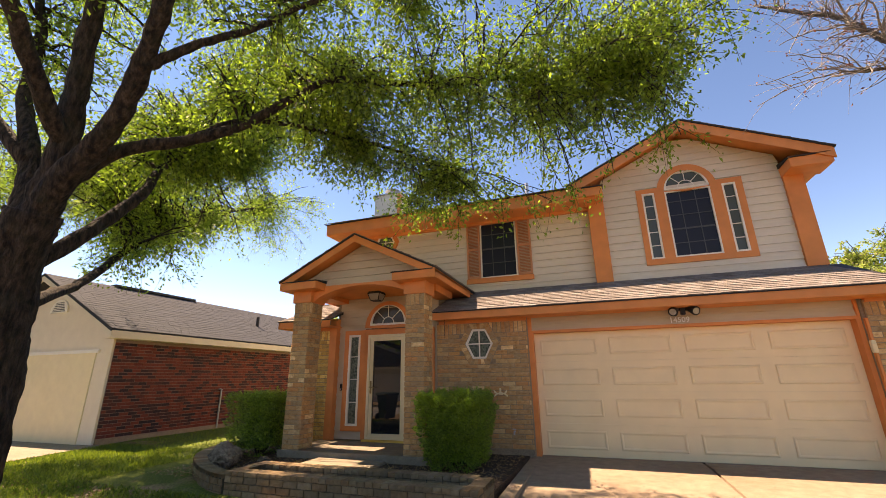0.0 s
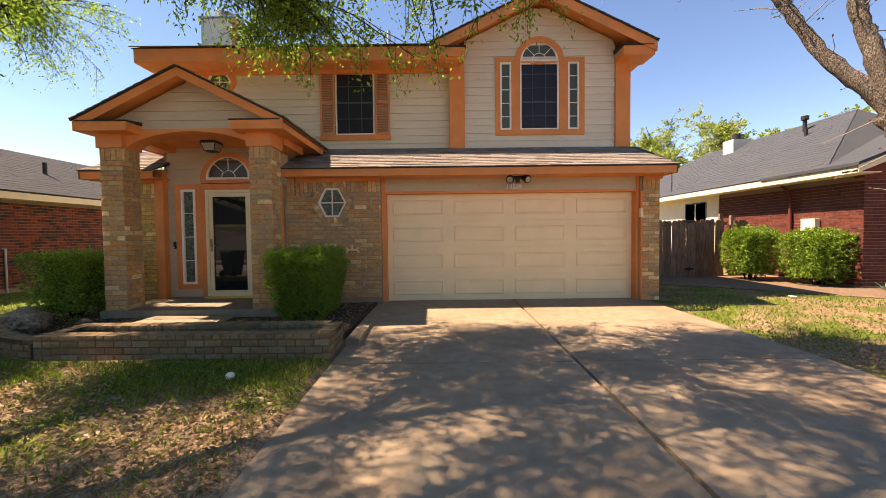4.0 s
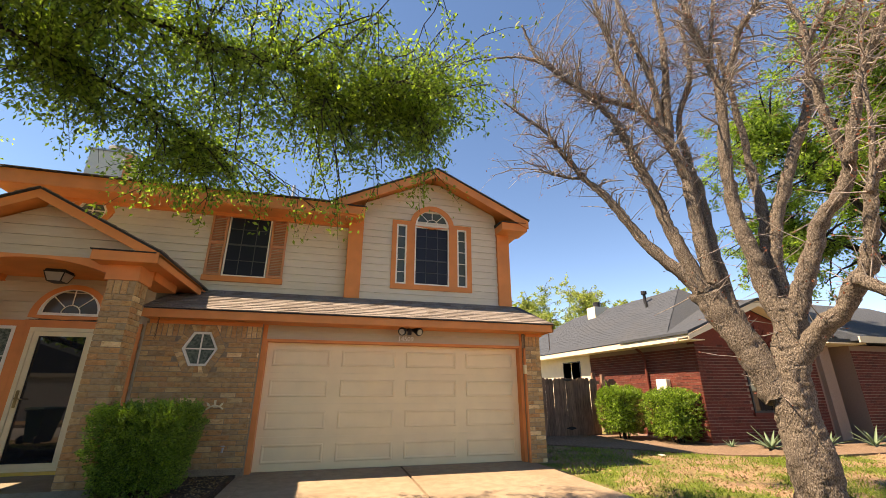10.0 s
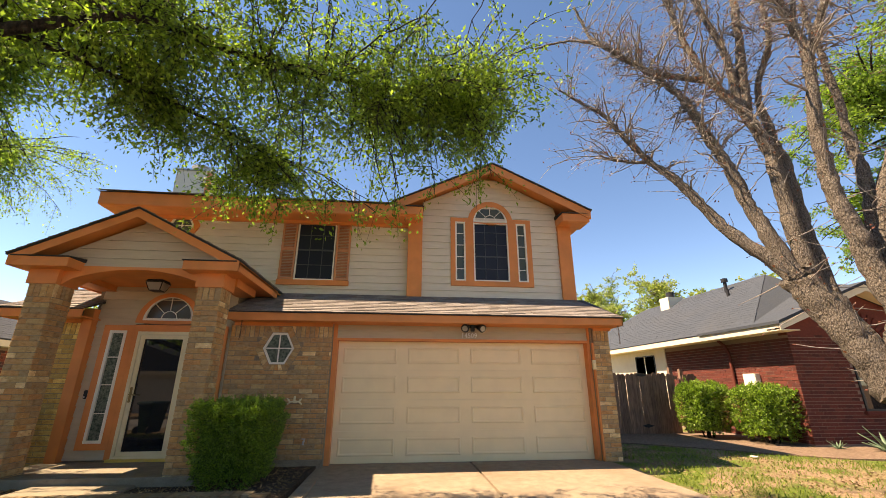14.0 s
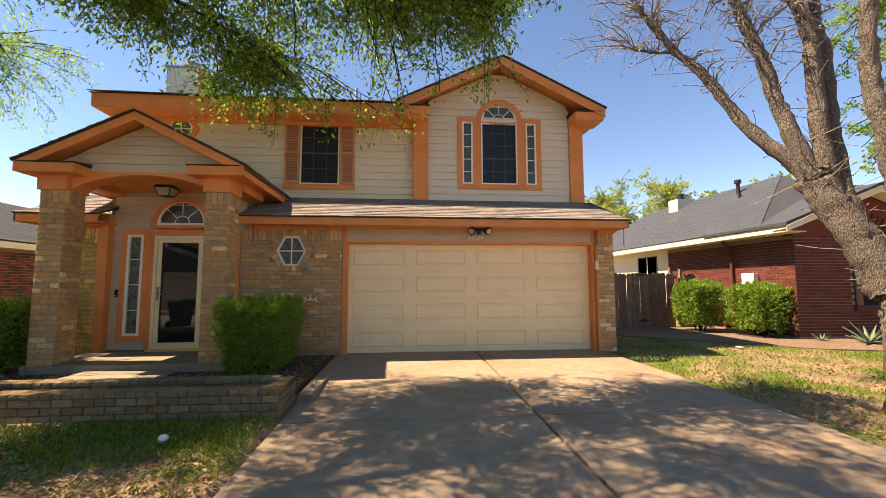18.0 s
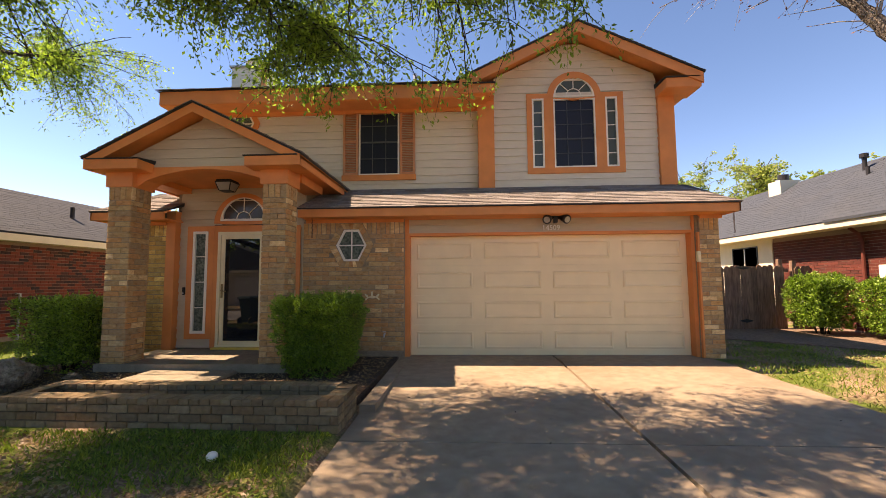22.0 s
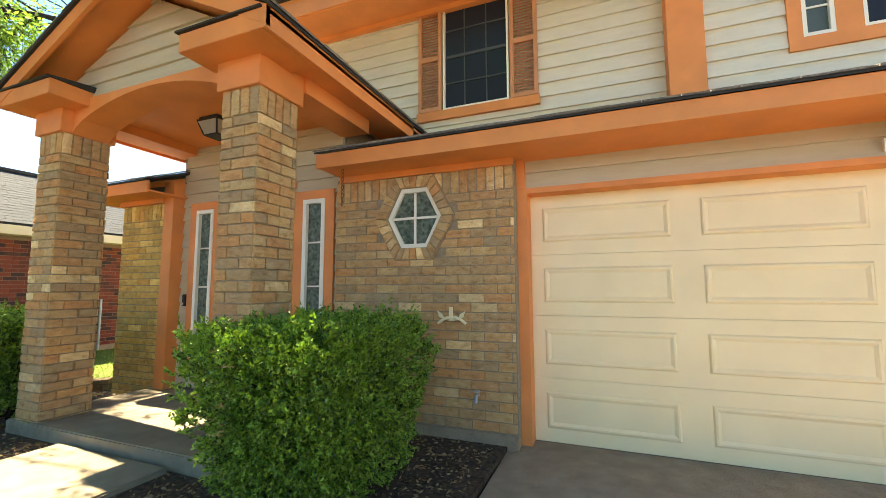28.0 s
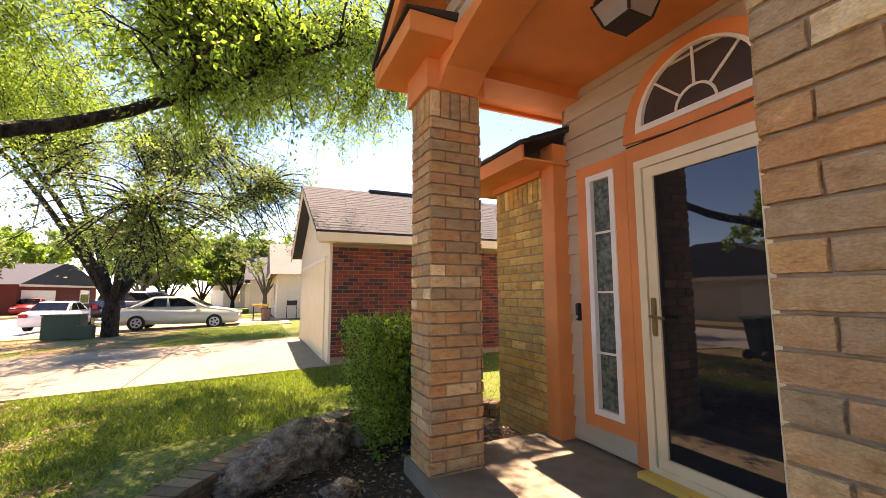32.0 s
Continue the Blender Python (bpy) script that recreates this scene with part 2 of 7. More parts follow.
GREY_BARK = surface("grey_bark", [(0.33, (0.055, 0.045, 0.036)), (0.46, (0.135, 0.114, 0.094)), (0.6, (0.205, 0.178, 0.151)), (0.75, (0.31, 0.275, 0.24))], 75, 0.95, 1.0, 60, 0.3, 9.0, (0.075, 0.062, 0.05), stretch=(1, 1, 0.5), depth=0.04, grain=0.25, grain_scale=110)
TWIG_BARK = surface("pale_twig_bark", [(0.3, (0.17, 0.152, 0.137)), (0.7, (0.34, 0.315, 0.29))], 30, 0.9, 0.4, 60, 0.2, 6.0, (0.16, 0.10, 0.08))
FENCE_WOOD = surface("weathered_cedar", [(0.3, (0.14, 0.09, 0.066)), (0.7, (0.30, 0.20, 0.15))], 10, 0.9, 0.5, 60, 0.4, 2.0, (0.08, 0.06, 0.05), stretch=(4, 4, 0.4),
                     pieces=[(0.0, (0.75, 0.72, 0.7)), (1.0, (1.15, 1.1, 1.05))])
SOIL = surface("dark_mulch", [(0.3, (0.026, 0.017, 0.012)), (0.55, (0.08, 0.053, 0.036)), (0.75, (0.15, 0.105, 0.072))], 30, 1.0, 1.0, 60, 0.3, 3.0, (0.13, 0.10, 0.08), depth=0.03)
STONE = surface("limestone_rock", [(0.3, (0.10, 0.08, 0.06)), (0.45, (0.24, 0.195, 0.145)), (0.7, (0.40, 0.34, 0.265))], 9, 0.95, 1.0, 26, 0.4, 3.0, (0.07, 0.06, 0.05), depth=0.06, grain=0.3, grain_scale=70)
# Bare dirt, and the brown that stands for shade on the neighbour's entry wall.
DIRT_AND_SHADE = surface("bare_brown_dirt", [(0.3, (0.13, 0.085, 0.058)), (0.7, (0.27, 0.19, 0.135))], 18, 1.0, 0.8, 70, 0.4, 1.5, (0.11, 0.075, 0.05), depth=0.02, grain=0.25)
STUCCO = surface("cream_stucco", tone((0.72, 0.64, 0.50), 0.04), 4, 0.8, 0.2, 60, 0.1, 0.8, (0.6, 0.52, 0.4))


def leaf_mat(name, c0, c1, through_light=0.45, rough=0.5, spec=0.35):
    m, n, l, b = node_mat(name, rough, 0.0, spec)
    geo = n.new("ShaderNodeNewGeometry")
    r = ramp(n, [(0.0, c0), (1.0, c1)])
    l.new(geo.outputs["Random Per Island"], r.inputs["Fac"])
    l.new(r.outputs["Color"], b.inputs["Base Color"])
    t = n.new("ShaderNodeBsdfTranslucent")
    g = n.new("ShaderNodeMix")
    g.data_type, g.blend_type = "RGBA", "MULTIPLY"
    g.inputs["Factor"].default_value = 1.0
    l.new(r.outputs["Color"], g.inputs["A"])
    g.inputs["B"].default_value = (1.4, 1.55, 0.95, 1)
    l.new(g.outputs["Result"], t.inputs["Color"])
    mix = n.new("ShaderNodeMixShader")
    mix.inputs[0].default_value = through_light
    l.new(b.outputs[0], mix.inputs[1])
    l.new(t.outputs[0], mix.inputs[2])
    l.new(mix.outputs[0], n["Material Output"].inputs["Surface"])
    return m


OAK_LEAF = leaf_mat("elm_leaves", (0.07, 0.125, 0.022), (0.25, 0.37, 0.065), 0.6)
SPRING_LEAF = leaf_mat("spring_leaves", (0.07, 0.115, 0.035), (0.18, 0.235, 0.075), 0.45)
PALE_LEAF = leaf_mat("pale_spring_leaves", (0.18, 0.24, 0.06), (0.34, 0.38, 0.12), 0.5)
HEDGE_LEAF = leaf_mat("hedge_leaves", (0.014, 0.045, 0.007), (0.29, 0.47, 0.06), 0.26, 0.36, 0.5)
FRESH_LEAF = leaf_mat("fresh_shoots", (0.10, 0.19, 0.02), (0.24, 0.37, 0.05), 0.3)
BUD = leaf_mat("reddish_buds", (0.14, 0.045, 0.035), (0.26, 0.10, 0.065), 0.3)
DRY_LEAF = leaf_mat("dry_leaves", (0.16, 0.10, 0.05), (0.36, 0.26, 0.15), 0.2)
GRASS = leaf_mat("grass_blades", (0.065, 0.115, 0.016), (0.22, 0.285, 0.045), 0.4)
AGAVE = leaf_mat("agave_leaf", (0.12, 0.19, 0.12), (0.2, 0.28, 0.18), 0.1)


def ground_mat():
    """Patchy lawn over tan dirt with dead leaves."""
    m, n, l, b = node_mat("patchy_lawn", 0.95, 0.0, 0.15)
    geo = n.new("ShaderNodeNewGeometry")
    big = n.new("ShaderNodeTexNoise")
    big.inputs["Scale"].default_value, big.inputs["Detail"].default_value = 1.0, 8.0
    fine = n.new("ShaderNodeTexNoise")
    fine.inputs["Scale"].default_value, fine.inputs["Detail"].default_value = 38.0, 5.0
    l.new(geo.outputs["Position"], big.inputs["Vector"])
    l.new(geo.outputs["Position"], fine.inputs["Vector"])
    dirt = ramp(n, [(0.3, (0.15, 0.098, 0.06)), (0.5, (0.26, 0.18, 0.115)), (0.7, (0.40, 0.29, 0.19))])
    green = ramp(n, [(0.3, (0.04, 0.07, 0.012)), (0.7, (0.16, 0.20, 0.04))])
    l.new(fine.outputs["Fac"], dirt.inputs["Fac"])
    l.new(fine.outputs["Fac"], green.inputs["Fac"])
    pick = ramp(n, [(0.47, (0, 0, 0)), (0.62, (1, 1, 1))])
    xyz = n.new("ShaderNodeSeparateXYZ")
    l.new(geo.outputs["Position"], xyz.inputs[0])
    worn = n.new("ShaderNodeMapRange")
    for key, value in (("From Min", -4.0), ("From Max", -6.0), ("To Min", 0.0), ("To Max", 0.25)):
        worn.inputs[key].default_value = value
    l.new(xyz.outputs["Y"], worn.inputs["Value"])
    add = n.new("ShaderNodeMath")
    l.new(big.outputs["Fac"], add.inputs[0])
    l.new(worn.outputs[0], add.inputs[1])
    east = n.new("ShaderNodeMapRange")
    for key, value in (("From Min", 2.4), ("From Max", 3.6), ("To Min", 0.0), ("To Max", 0.04)):
        east.inputs[key].default_value = value
    l.new(xyz.outputs["X"], east.inputs["Value"])
    both = n.new("ShaderNodeMath")
    l.new(add.outputs[0], both.inputs[0])
    l.new(east.outputs[0], both.inputs[1])
    west = n.new("ShaderNodeMapRange")
    for key, value in (("From Min", -6.6), ("From Max", -8.6), ("To Min", 0.0), ("To Max", -0.14)):
        west.inputs[key].default_value = value
    l.new(xyz.outputs["X"], west.inputs["Value"])
    last = n.new("ShaderNodeMath")
    l.new(both.outputs[0], last.inputs[0])
    l.new(west.outputs[0], last.inputs[1])
    l.new(last.outputs[0], pick.inputs["Fac"])
    mx = n.new("ShaderNodeMix")
    mx.data_type = "RGBA"
    l.new(pick.outputs["Color"], mx.inputs["Factor"])
    l.new(green.outputs["Color"], mx.inputs["A"])
    l.new(dirt.outputs["Color"], mx.inputs["B"])
    l.new(mx.outputs["Result"], b.inputs["Base Color"])
    bp = n.new("ShaderNodeBump")
    bp.inputs["Strength"].default_value, bp.inputs["Distance"].default_value = 0.8, 0.03
    l.new(fine.outputs["Fac"], bp.inputs["Height"])
    l.new(bp.outputs["Normal"], b.inputs["Normal"])
    return m


LAWN = ground_mat()


# ---- mesh tools ----
def mesh_of(bm, name, material, smooth=False):
    me = bpy.data.meshes.new(name)
    bm.normal_update()
    bm.to_mesh(me)
    bm.free()
    me.materials.append(material)
    if smooth:
        me.polygons.foreach_set("use_smooth", [True] * len(me.polygons))
    return me


def part(name, bm, material, parent=None, label="", smooth=False):
    ob = new(name, mesh_of(bm, name, material, smooth))
    ob.parent = parent
    if label:
        ob["label"] = label
    return ob


def thing(name, label, category, group="", kind="", at=(0, 0, 0)):
    ob = new(name)
    ob.empty_display_size = 0.1
    ob.location = at
    return tagged(ob, label, category, group, kind)


def box(bm, x0, x1, y0, y1, z0, z1):
    v = [bm.verts.new((x, y, z)) for z in (z0, z1) for y in (y0, y1) for x in (x0, x1)]
    for f in ((0, 2, 3, 1), (4, 5, 7, 6), (0, 1, 5, 4), (2, 6, 7, 3), (0, 4, 6, 2), (1, 3, 7, 5)):
        bm.faces.new([v[i] for i in f])
    return v


def boxm(*dims, bevel=0.0):
    bm = bmesh.new()
    box(bm, *dims)
    if bevel:
        bmesh.ops.bevel(bm, geom=bm.edges[:], offset=bevel, segments=2, affect="EDGES")
    return bm


def prism(bm, pts, axis, a, b):
    """A flat outline pushed from a to b along an axis; pts are the two other coordinates in order."""
    def at(p, d):
        return {"x": (d, p[0], p[1]), "y": (p[0], d, p[1]), "z": (p[0], p[1], d)}[axis]
    lo = [bm.verts.new(at(p, a)) for p in pts]
    hi = [bm.verts.new(at(p, b)) for p in pts]
    bm.faces.new(lo)
    bm.faces.new(hi[::-1])
    for k in range(len(pts)):
        j = (k + 1) % len(pts)
        bm.faces.new((lo[j], lo[k], hi[k], hi[j]))
    bmesh.ops.recalc_face_normals(bm, faces=bm.faces[:])


def prismm(pts, axis, a, b):
    bm = bmesh.new()
    prism(bm, pts, axis, a, b)
    return bm


def tube(bm, pts, radii, sides=8, cap=True):
    """A tapered tube along a line of points."""
    pts = [Vector(p) for p in pts]
    rings = []
    side = None
    for k, p in enumerate(pts):
        d = (pts[min(k + 1, len(pts) - 1)] - pts[max(k - 1, 0)]).normalized()
        if side is None:
            side = d.orthogonal().normalized()
        side = (side - d * side.dot(d)).normalized()
        up = d.cross(side)
        r = radii[k]
        rings.append([bm.verts.new(p + (side * math.cos(a) + up * math.sin(a)) * r) for a in (2 * math.pi * i / sides for i in range(sides))])
    for p, q in zip(rings, rings[1:]):
        for i in range(sides):
            bm.faces.new((p[i], p[(i + 1) % sides], q[(i + 1) % sides], q[i]))
    if cap:
        bm.faces.new(rings[0][::-1])
        bm.faces.new(rings[-1])


def tubem(pts, radii, sides=10):
    bm = bmesh.new()
    tube(bm, pts, radii if hasattr(radii, "__len__") else [radii] * len(pts), sides)
    return bm


def ring_frame(bm, outer, inner, y0, y1):
    """A frame between two outlines of equal length in x and z, from y0 to y1."""
    vs = [[bm.verts.new((p[0], y, p[1])) for p in o] for o in (outer, inner) for y in (y0, y1)]
    n = len(outer)
    for k in range(n):
        j = (k + 1) % n
        for a, b in ((0, 2), (2, 3), (3, 1), (1, 0)):
            bm.faces.new((vs[a][k], vs[a][j], vs[b][j], vs[b][k]))
    bmesh.ops.recalc_face_normals(bm, faces=bm.faces[:])


def rect(x0, x1, z0, z1):
    return [(x0, z0), (x1, z0), (x1, z1), (x0, z1)]


def framem(x0, x1, z0, z1, w, y0, y1):
    bm = bmesh.new()
    ring_frame(bm, rect(x0, x1, z0, z1), rect(x0 + w, x1 - w, z0 + w, z1 - w), y0, y1)
    return bm


def gz(x, y):
    """Height of the ground: level by the house, falling gently to the street."""
    z = -0.034 * max(0.0, min(10.9, -0.3 - y))
    if -12.0 < x < -2.7:
        z += 0.05 * min(1.0, (x + 12.0) / 1.5, max(0.0, (-1.2 - y) / 1.5))
    if y < -11.2:
        z -= 0.14
    return z


# ---- ground ----
def spaced(*runs):
    out = []
    for a, b, s in runs:
        out += list(np.arange(a, b, s))
    return out


def build_ground():
    xs = spaced((-3000, -100, 725), (-100, -34, 11), (-34, -12, 1.0), (-12, 14, 0.25), (14, 60, 4), (60, 3001, 735))
    ys = spaced((-3000, -60, 735), (-60, -20, 8)) + [-19.3, -19.2, -11.3, -11.1] + spaced((-11.0, 1, 0.25), (1, 12, 1.0), (12, 60, 6), (60, 3001, 735))
    verts, faces = [], []
    for y in ys:
        for x in xs:
            near = -12 < x < 14 and -11 < y < 6
            z = gz(x, y) + (0.02 * noise.noise((x * 0.8, y * 0.8, 0)) if near and y < -0.5 else 0.0)
            if y < -19.25:
                z += 0.14
            if -2.75 < x < 3.6 and -11.2 < y < 3:
                z -= 0.09
            verts.append((x, y, z - 0.01))
    w = len(xs)
    for j in range(len(ys) - 1):
        for i in range(w - 1):
            faces.append((j * w + i, j * w + i + 1, (j + 1) * w + i + 1, (j + 1) * w + i))
    me = bpy.data.meshes.new("ground")
    me.from_pydata(verts, [], faces)
    me.materials.append(LAWN)
    tagged(new("ground", me), "patchy green lawn over tan dirt with dead leaves", "ground", kind="structure")


build_ground()


def slab(bm, x0, x1, y0, y1, t=0.1, lift=0.0, xf=None):
    """A concrete slab that follows the fall of the ground; xf gives the x bounds at y."""
    n = max(1, int((y1 - y0) / 0.5))
    top, bot = [], []
    for k in range(n + 1):
        y = y0 + (y1 - y0) * k / n
        a, b = xf(y) if xf else (x0, x1)
        z = gz(0, max(y, -11.1)) + lift
        top.append([bm.verts.new((a, y, z)), bm.verts.new((b, y, z))])
        bot.append([bm.verts.new((a, y, z - t)), bm.verts.new((b, y, z - t))])
    for k in range(n):
        bm.faces.new((top[k][0], top[k][1], top[k + 1][1], top[k + 1][0]))
        bm.faces.new((top[k][0], top[k + 1][0], bot[k + 1][0], bot[k][0]))
        bm.faces.new((top[k][1], bot[k][1], bot[k + 1][1], top[k + 1][1]))
    bm.faces.new((top[0][0], bot[0][0], bot[0][1], top[0][1]))
    bm.faces.new((top[-1][0], top[-1][1], bot[-1][1], bot[-1][0]))


def left_edge(y):
    return -2.56 - 0.02 * max(0.0, -0.4 - y)


def right_edge(y):
    return 2.62 + 0.3 * min(1.0, max(0.0, (-0.5 - y) / 3.2)) + 0.02 * max(0.0, -3.7 - y)


driveway = thing("driveway", "tan concrete driveway with a long middle joint and brown stains", "driveway", kind="structure")
MID = 0.06
for ya, yb in ((-3.62, 0.12), (-7.4, -3.635), (-11.1, -7.415)):
    for xf in (lambda y: (left_edge(y), MID - 0.02 + 0.02 * (-y)), lambda y: (MID + 0.02 + 0.02 * (-y), right_edge(y))):
        bm = bmesh.new()
        slab(bm, 0, 0, ya, yb, 0.12, 0.012, xf)
        part("slab", bm, CONCRETE, driveway)

street = thing("road", "pale grey street with a concrete kerb", "road", kind="structure")
bm = bmesh.new()
box(bm, -120, 120, -19.2, -11.25, gz(0, -12) - 0.1, gz(0, -12) - 0.004)
part("paving", bm, STREET, street)
bm = bmesh.new()
box(bm, -120, 120, -11.25, -11.1, gz(0, -12) - 0.1, gz(0, -11) + 0.01)
part("kerb", bm, CONCRETE, street)
bm = bmesh.new()
box(bm, -120, 120, -19.35, -19.2, gz(0, -12) - 0.1, gz(0, -11) + 0.01)
part("kerb", bm, CONCRETE, street)


# ---- building pieces ----
def shingle_roof(name, parent, e0, e1, r0, r1, material, row=0.14, tab=0.3, thick=0.012, lift=0.0):
    """Courses of shingle tabs between the eave e0-e1 and the upper line r0-r1."""
    e0, e1, r0, r1 = (Vector(p) for p in (e0, e1, r0, r1))
    up = ((r0 + r1) - (e0 + e1)) / 2
    n = max(1, round(up.length / row))
    nor = (e1 - e0).cross(up).normalized()
    if nor.z < 0:
        nor = -nor
    verts, faces = [], []
    rnd = random.Random(len(name) + n)
    for k in range(n):
        a0, a1 = e0.lerp(r0, k / n), e1.lerp(r1, k / n)
        b0, b1 = e0.lerp(r0, min(1, (k + 1.15) / n)), e1.lerp(r1, min(1, (k + 1.15) / n))
        length = (a1 - a0).length
        if length < 0.05:
            continue
        cuts = [0.0]
        pos = -tab * (0.5 if k % 2 else rnd.random() * 0.3)
        while pos < length:
            pos += tab * rnd.choice((0.55, 0.8, 1.0, 1.0, 1.2))
            cuts.append(min(1.0, max(0.0, pos / length)))
        for u, v in zip(cuts, cuts[1:]):
            if v - u < 0.002:
                continue
            g = 0.003 / length
            h = thick * rnd.uniform(0.8, 1.5)
            i = len(verts)
            p = [a0.lerp(a1, u + g), a0.lerp(a1, v - g), b0.lerp(b1, v - g), b0.lerp(b1, u + g)]
            verts += [q + nor * lift for q in p]
            verts += [p[0] + nor * (h + lift), p[1] + nor * (h + lift), p[2] + nor * (0.003 + lift), p[3] + nor * (0.003 + lift)]
            faces += [(i + 4, i + 5, i + 6, i + 7), (i, i + 1, i + 5, i + 4), (i + 1, i + 2, i + 6, i + 5), (i + 3, i, i + 4, i + 7)]
    me = bpy.data.meshes.new(name)
    me.from_pydata(verts, [], faces)
    me.materials.append(material)
    ob = new(name, me)
    ob.parent = parent
    ob["kind"] = "stuff"
    return ob




def siding(parent, x0, x1, z0, z1, y, exposure=0.165, holes=(), span=None, facing=-1, paint=SIDING):
    """Lap siding boards, split at openings. span(z) narrows a gable."""
    z = z0
    while z < z1 - 0.02:
        h = min(exposure, z1 - z)
        a, b = span(z) if span else (x0, x1)
        a2, b2 = span(z + h) if span else (x0, x1)
        runs = [(a, b)]
        for hx0, hx1, hz0, hz1 in holes:
            if z + h > hz0 + 0.005 and z < hz1 - 0.005:
                cut = []
                for za, zb in ((z, hz0), (hz1, z + h)):
                    if za < zb and zb - za > 0.01:
                        bm = bmesh.new()
                        f0, f1 = 0.033 - 0.028 * (za - z) / h, 0.033 - 0.028 * (zb - z) / h
                        prism(bm, [(y, zb), (y + facing * f1, zb), (y + facing * f0, za), (y, za)], "x", max(hx0, a), min(hx1, b))
                        part("board", bm, paint, parent)
                for p, q in runs:
                    if hx0 > p:
                        cut.append((p, min(q, hx0)))
                    if hx1 < q:
                        cut.append((max(p, hx1), q))
                runs = [r for r in cut if r[1] - r[0] > 0.03]
        for p, q in runs:
            if q - p < 0.05:
                continue
            bm = bmesh.new()
            prism(bm, [(y, z + h + 0.012), (y + facing * 0.005, z + h + 0.012), (y + facing * 0.033, z), (y, z)], "x", p, q)
            for v in bm.verts:
                if v.co.z > z + h / 2:
                    v.co.x = min(max(v.co.x, a2), b2) if b2 > a2 else (a2 + b2) / 2
            part("board", bm, paint, parent)
        z += exposure


BRICKS = {}


def brick_mesh(length, height, depth, material, kind=0):
    """A rough-faced brick with an uneven front."""
    key = (round(length, 2), round(height, 3), round(depth, 3), material.name, kind)
    if key not in BRICKS:
        bm = bmesh.new()
        l, h, d, c = key[0] / 2, height / 2, depth, 0.004
        r = random.Random(str(key))
        nx, nz = (4, 2) if l > h else (2, 4)
        q = min(0.0022, h * 0.05, l * 0.05)
        grid = [[None] * (nz + 1) for k in range(nx + 1)]
        for i in range(nx + 1):
            for j in range(nz + 1):
                edge = i in (0, nx) or j in (0, nz)
                x = (l - c * 0.6) * (2 * i / nx - 1) + r.uniform(-q, q)
                z = (h - c * 0.6) * (2 * j / nz - 1) + r.uniform(-q, q)
                grid[i][j] = bm.verts.new((x, -d + (c if edge else 0) + r.uniform(-0.003, 0.002), z))
        for i in range(nx):
            for j in range(nz):
                bm.faces.new((grid[i][j], grid[i + 1][j], grid[i + 1][j + 1], grid[i][j + 1]))
        rim = [grid[i][0] for i in range(nx)] + [grid[nx][j] for j in range(nz)] + [grid[i][nz] for i in range(nx, 0, -1)] + [grid[0][j] for j in range(nz, 0, -1)]
        back = [bm.verts.new((v.co.x * l / (l - c * 0.6), 0, v.co.z * h / (h - c * 0.6))) for v in rim]
        for i in range(len(rim)):
            j = (i + 1) % len(rim)
            bm.faces.new((rim[j], rim[i], back[i], back[j]))
        bmesh.ops.recalc_face_normals(bm, faces=bm.faces[:])
        BRICKS[key] = mesh_of(bm, "brick", material)
    return BRICKS[key]


brick_rnd = random.Random(5)


def lay(parent, m, length, height, depth, material):
    r = brick_rnd
    ob = new("brick", brick_mesh(length, height, depth, material, r.randrange(5)))
    ob.parent = parent
    ob.matrix_basis = m @ pose(0, r.uniform(-0.003, 0.003), 0, r.uniform(-0.6, 0.6), r.uniform(-0.3, 0.3), r.uniform(-0.6, 0.6))
    return ob


def brick_wall(parent, m, width, z0, z1, material=TAN_BRICK, unit=0.235, course=0.0805, joint=0.008, depth=0.022, soldier=True, clear=None, phase=0.0):
    """Running bond on the plane of m (x along, -y outwards), with an upright course on top. clear(x, z) keeps an opening free."""
    n = round((z1 - z0 - (0.21 if soldier else 0)) / course)
    step = (z1 - z0 - (0.21 if soldier else 0)) / n
    for k in range(n):
        z = z0 + (k + 0.5) * step
        x = -unit * (0.5 if k % 2 else 0.0) - phase
        while x < width - 0.02:
            a, b = max(0.0, x), min(width, x + unit)
            x += unit
            if b - a < 0.03:
                continue
            if clear and clear((a + b) / 2, z):
                continue
            lay(parent, m @ Matrix.Translation(((a + b) / 2, 0, z)), b - a - joint, step - joint, depth, material)
    if soldier:
        x = 0.0
        c = width / max(1, round(width / course))
        while x < width - 0.02:
            if not (clear and clear(x + c / 2, z1 - 0.1)):
                lay(parent, m @ Matrix.Translation((x + c / 2, 0, z1 - 0.105)), c - joint, 0.2, depth, material)
            x += c


# ---- the house ----
house = thing("house", "two-storey tan brick and grey siding house with orange trim", "house")

# masses behind the cladding
bm = bmesh.new()
box(bm, -7.55, -6.75, -0.2, 1.4, 0.0, 2.6)
box(bm, -7.55, -2.56, 1.2, 9.0, 0.0, 3.0)
box(bm, -4.33, -2.525, -0.18, 1.4, 0.0, 2.6)
box(bm, 2.5, 2.86, -0.13, 9.0, 0.0, 2.6)
box(bm, -2.56, 2.5, 0.12, 9.0, 2.15, 2.7)
box(bm, -2.56, 2.5, 0.3, 9.0, -0.05, 2.15)
box(bm, -6.75, -4.33, -0.08, 1.4, 0.0, 3.1)
part("core", bm, MORTAR, house)
bm = bmesh.new()
box(bm, -7.4, -1.0, 1.1, 9.0, 2.9, 5.15)
box(bm, -1.12, 2.74, 0.98, 9.0, 2.9, 5.2)
prism(bm, [(-1.12, 5.2), (2.74, 5.2), (0.8, 6.15)], "y", 0.98, 5.0)
part("upper_core", bm, SIDING, house)

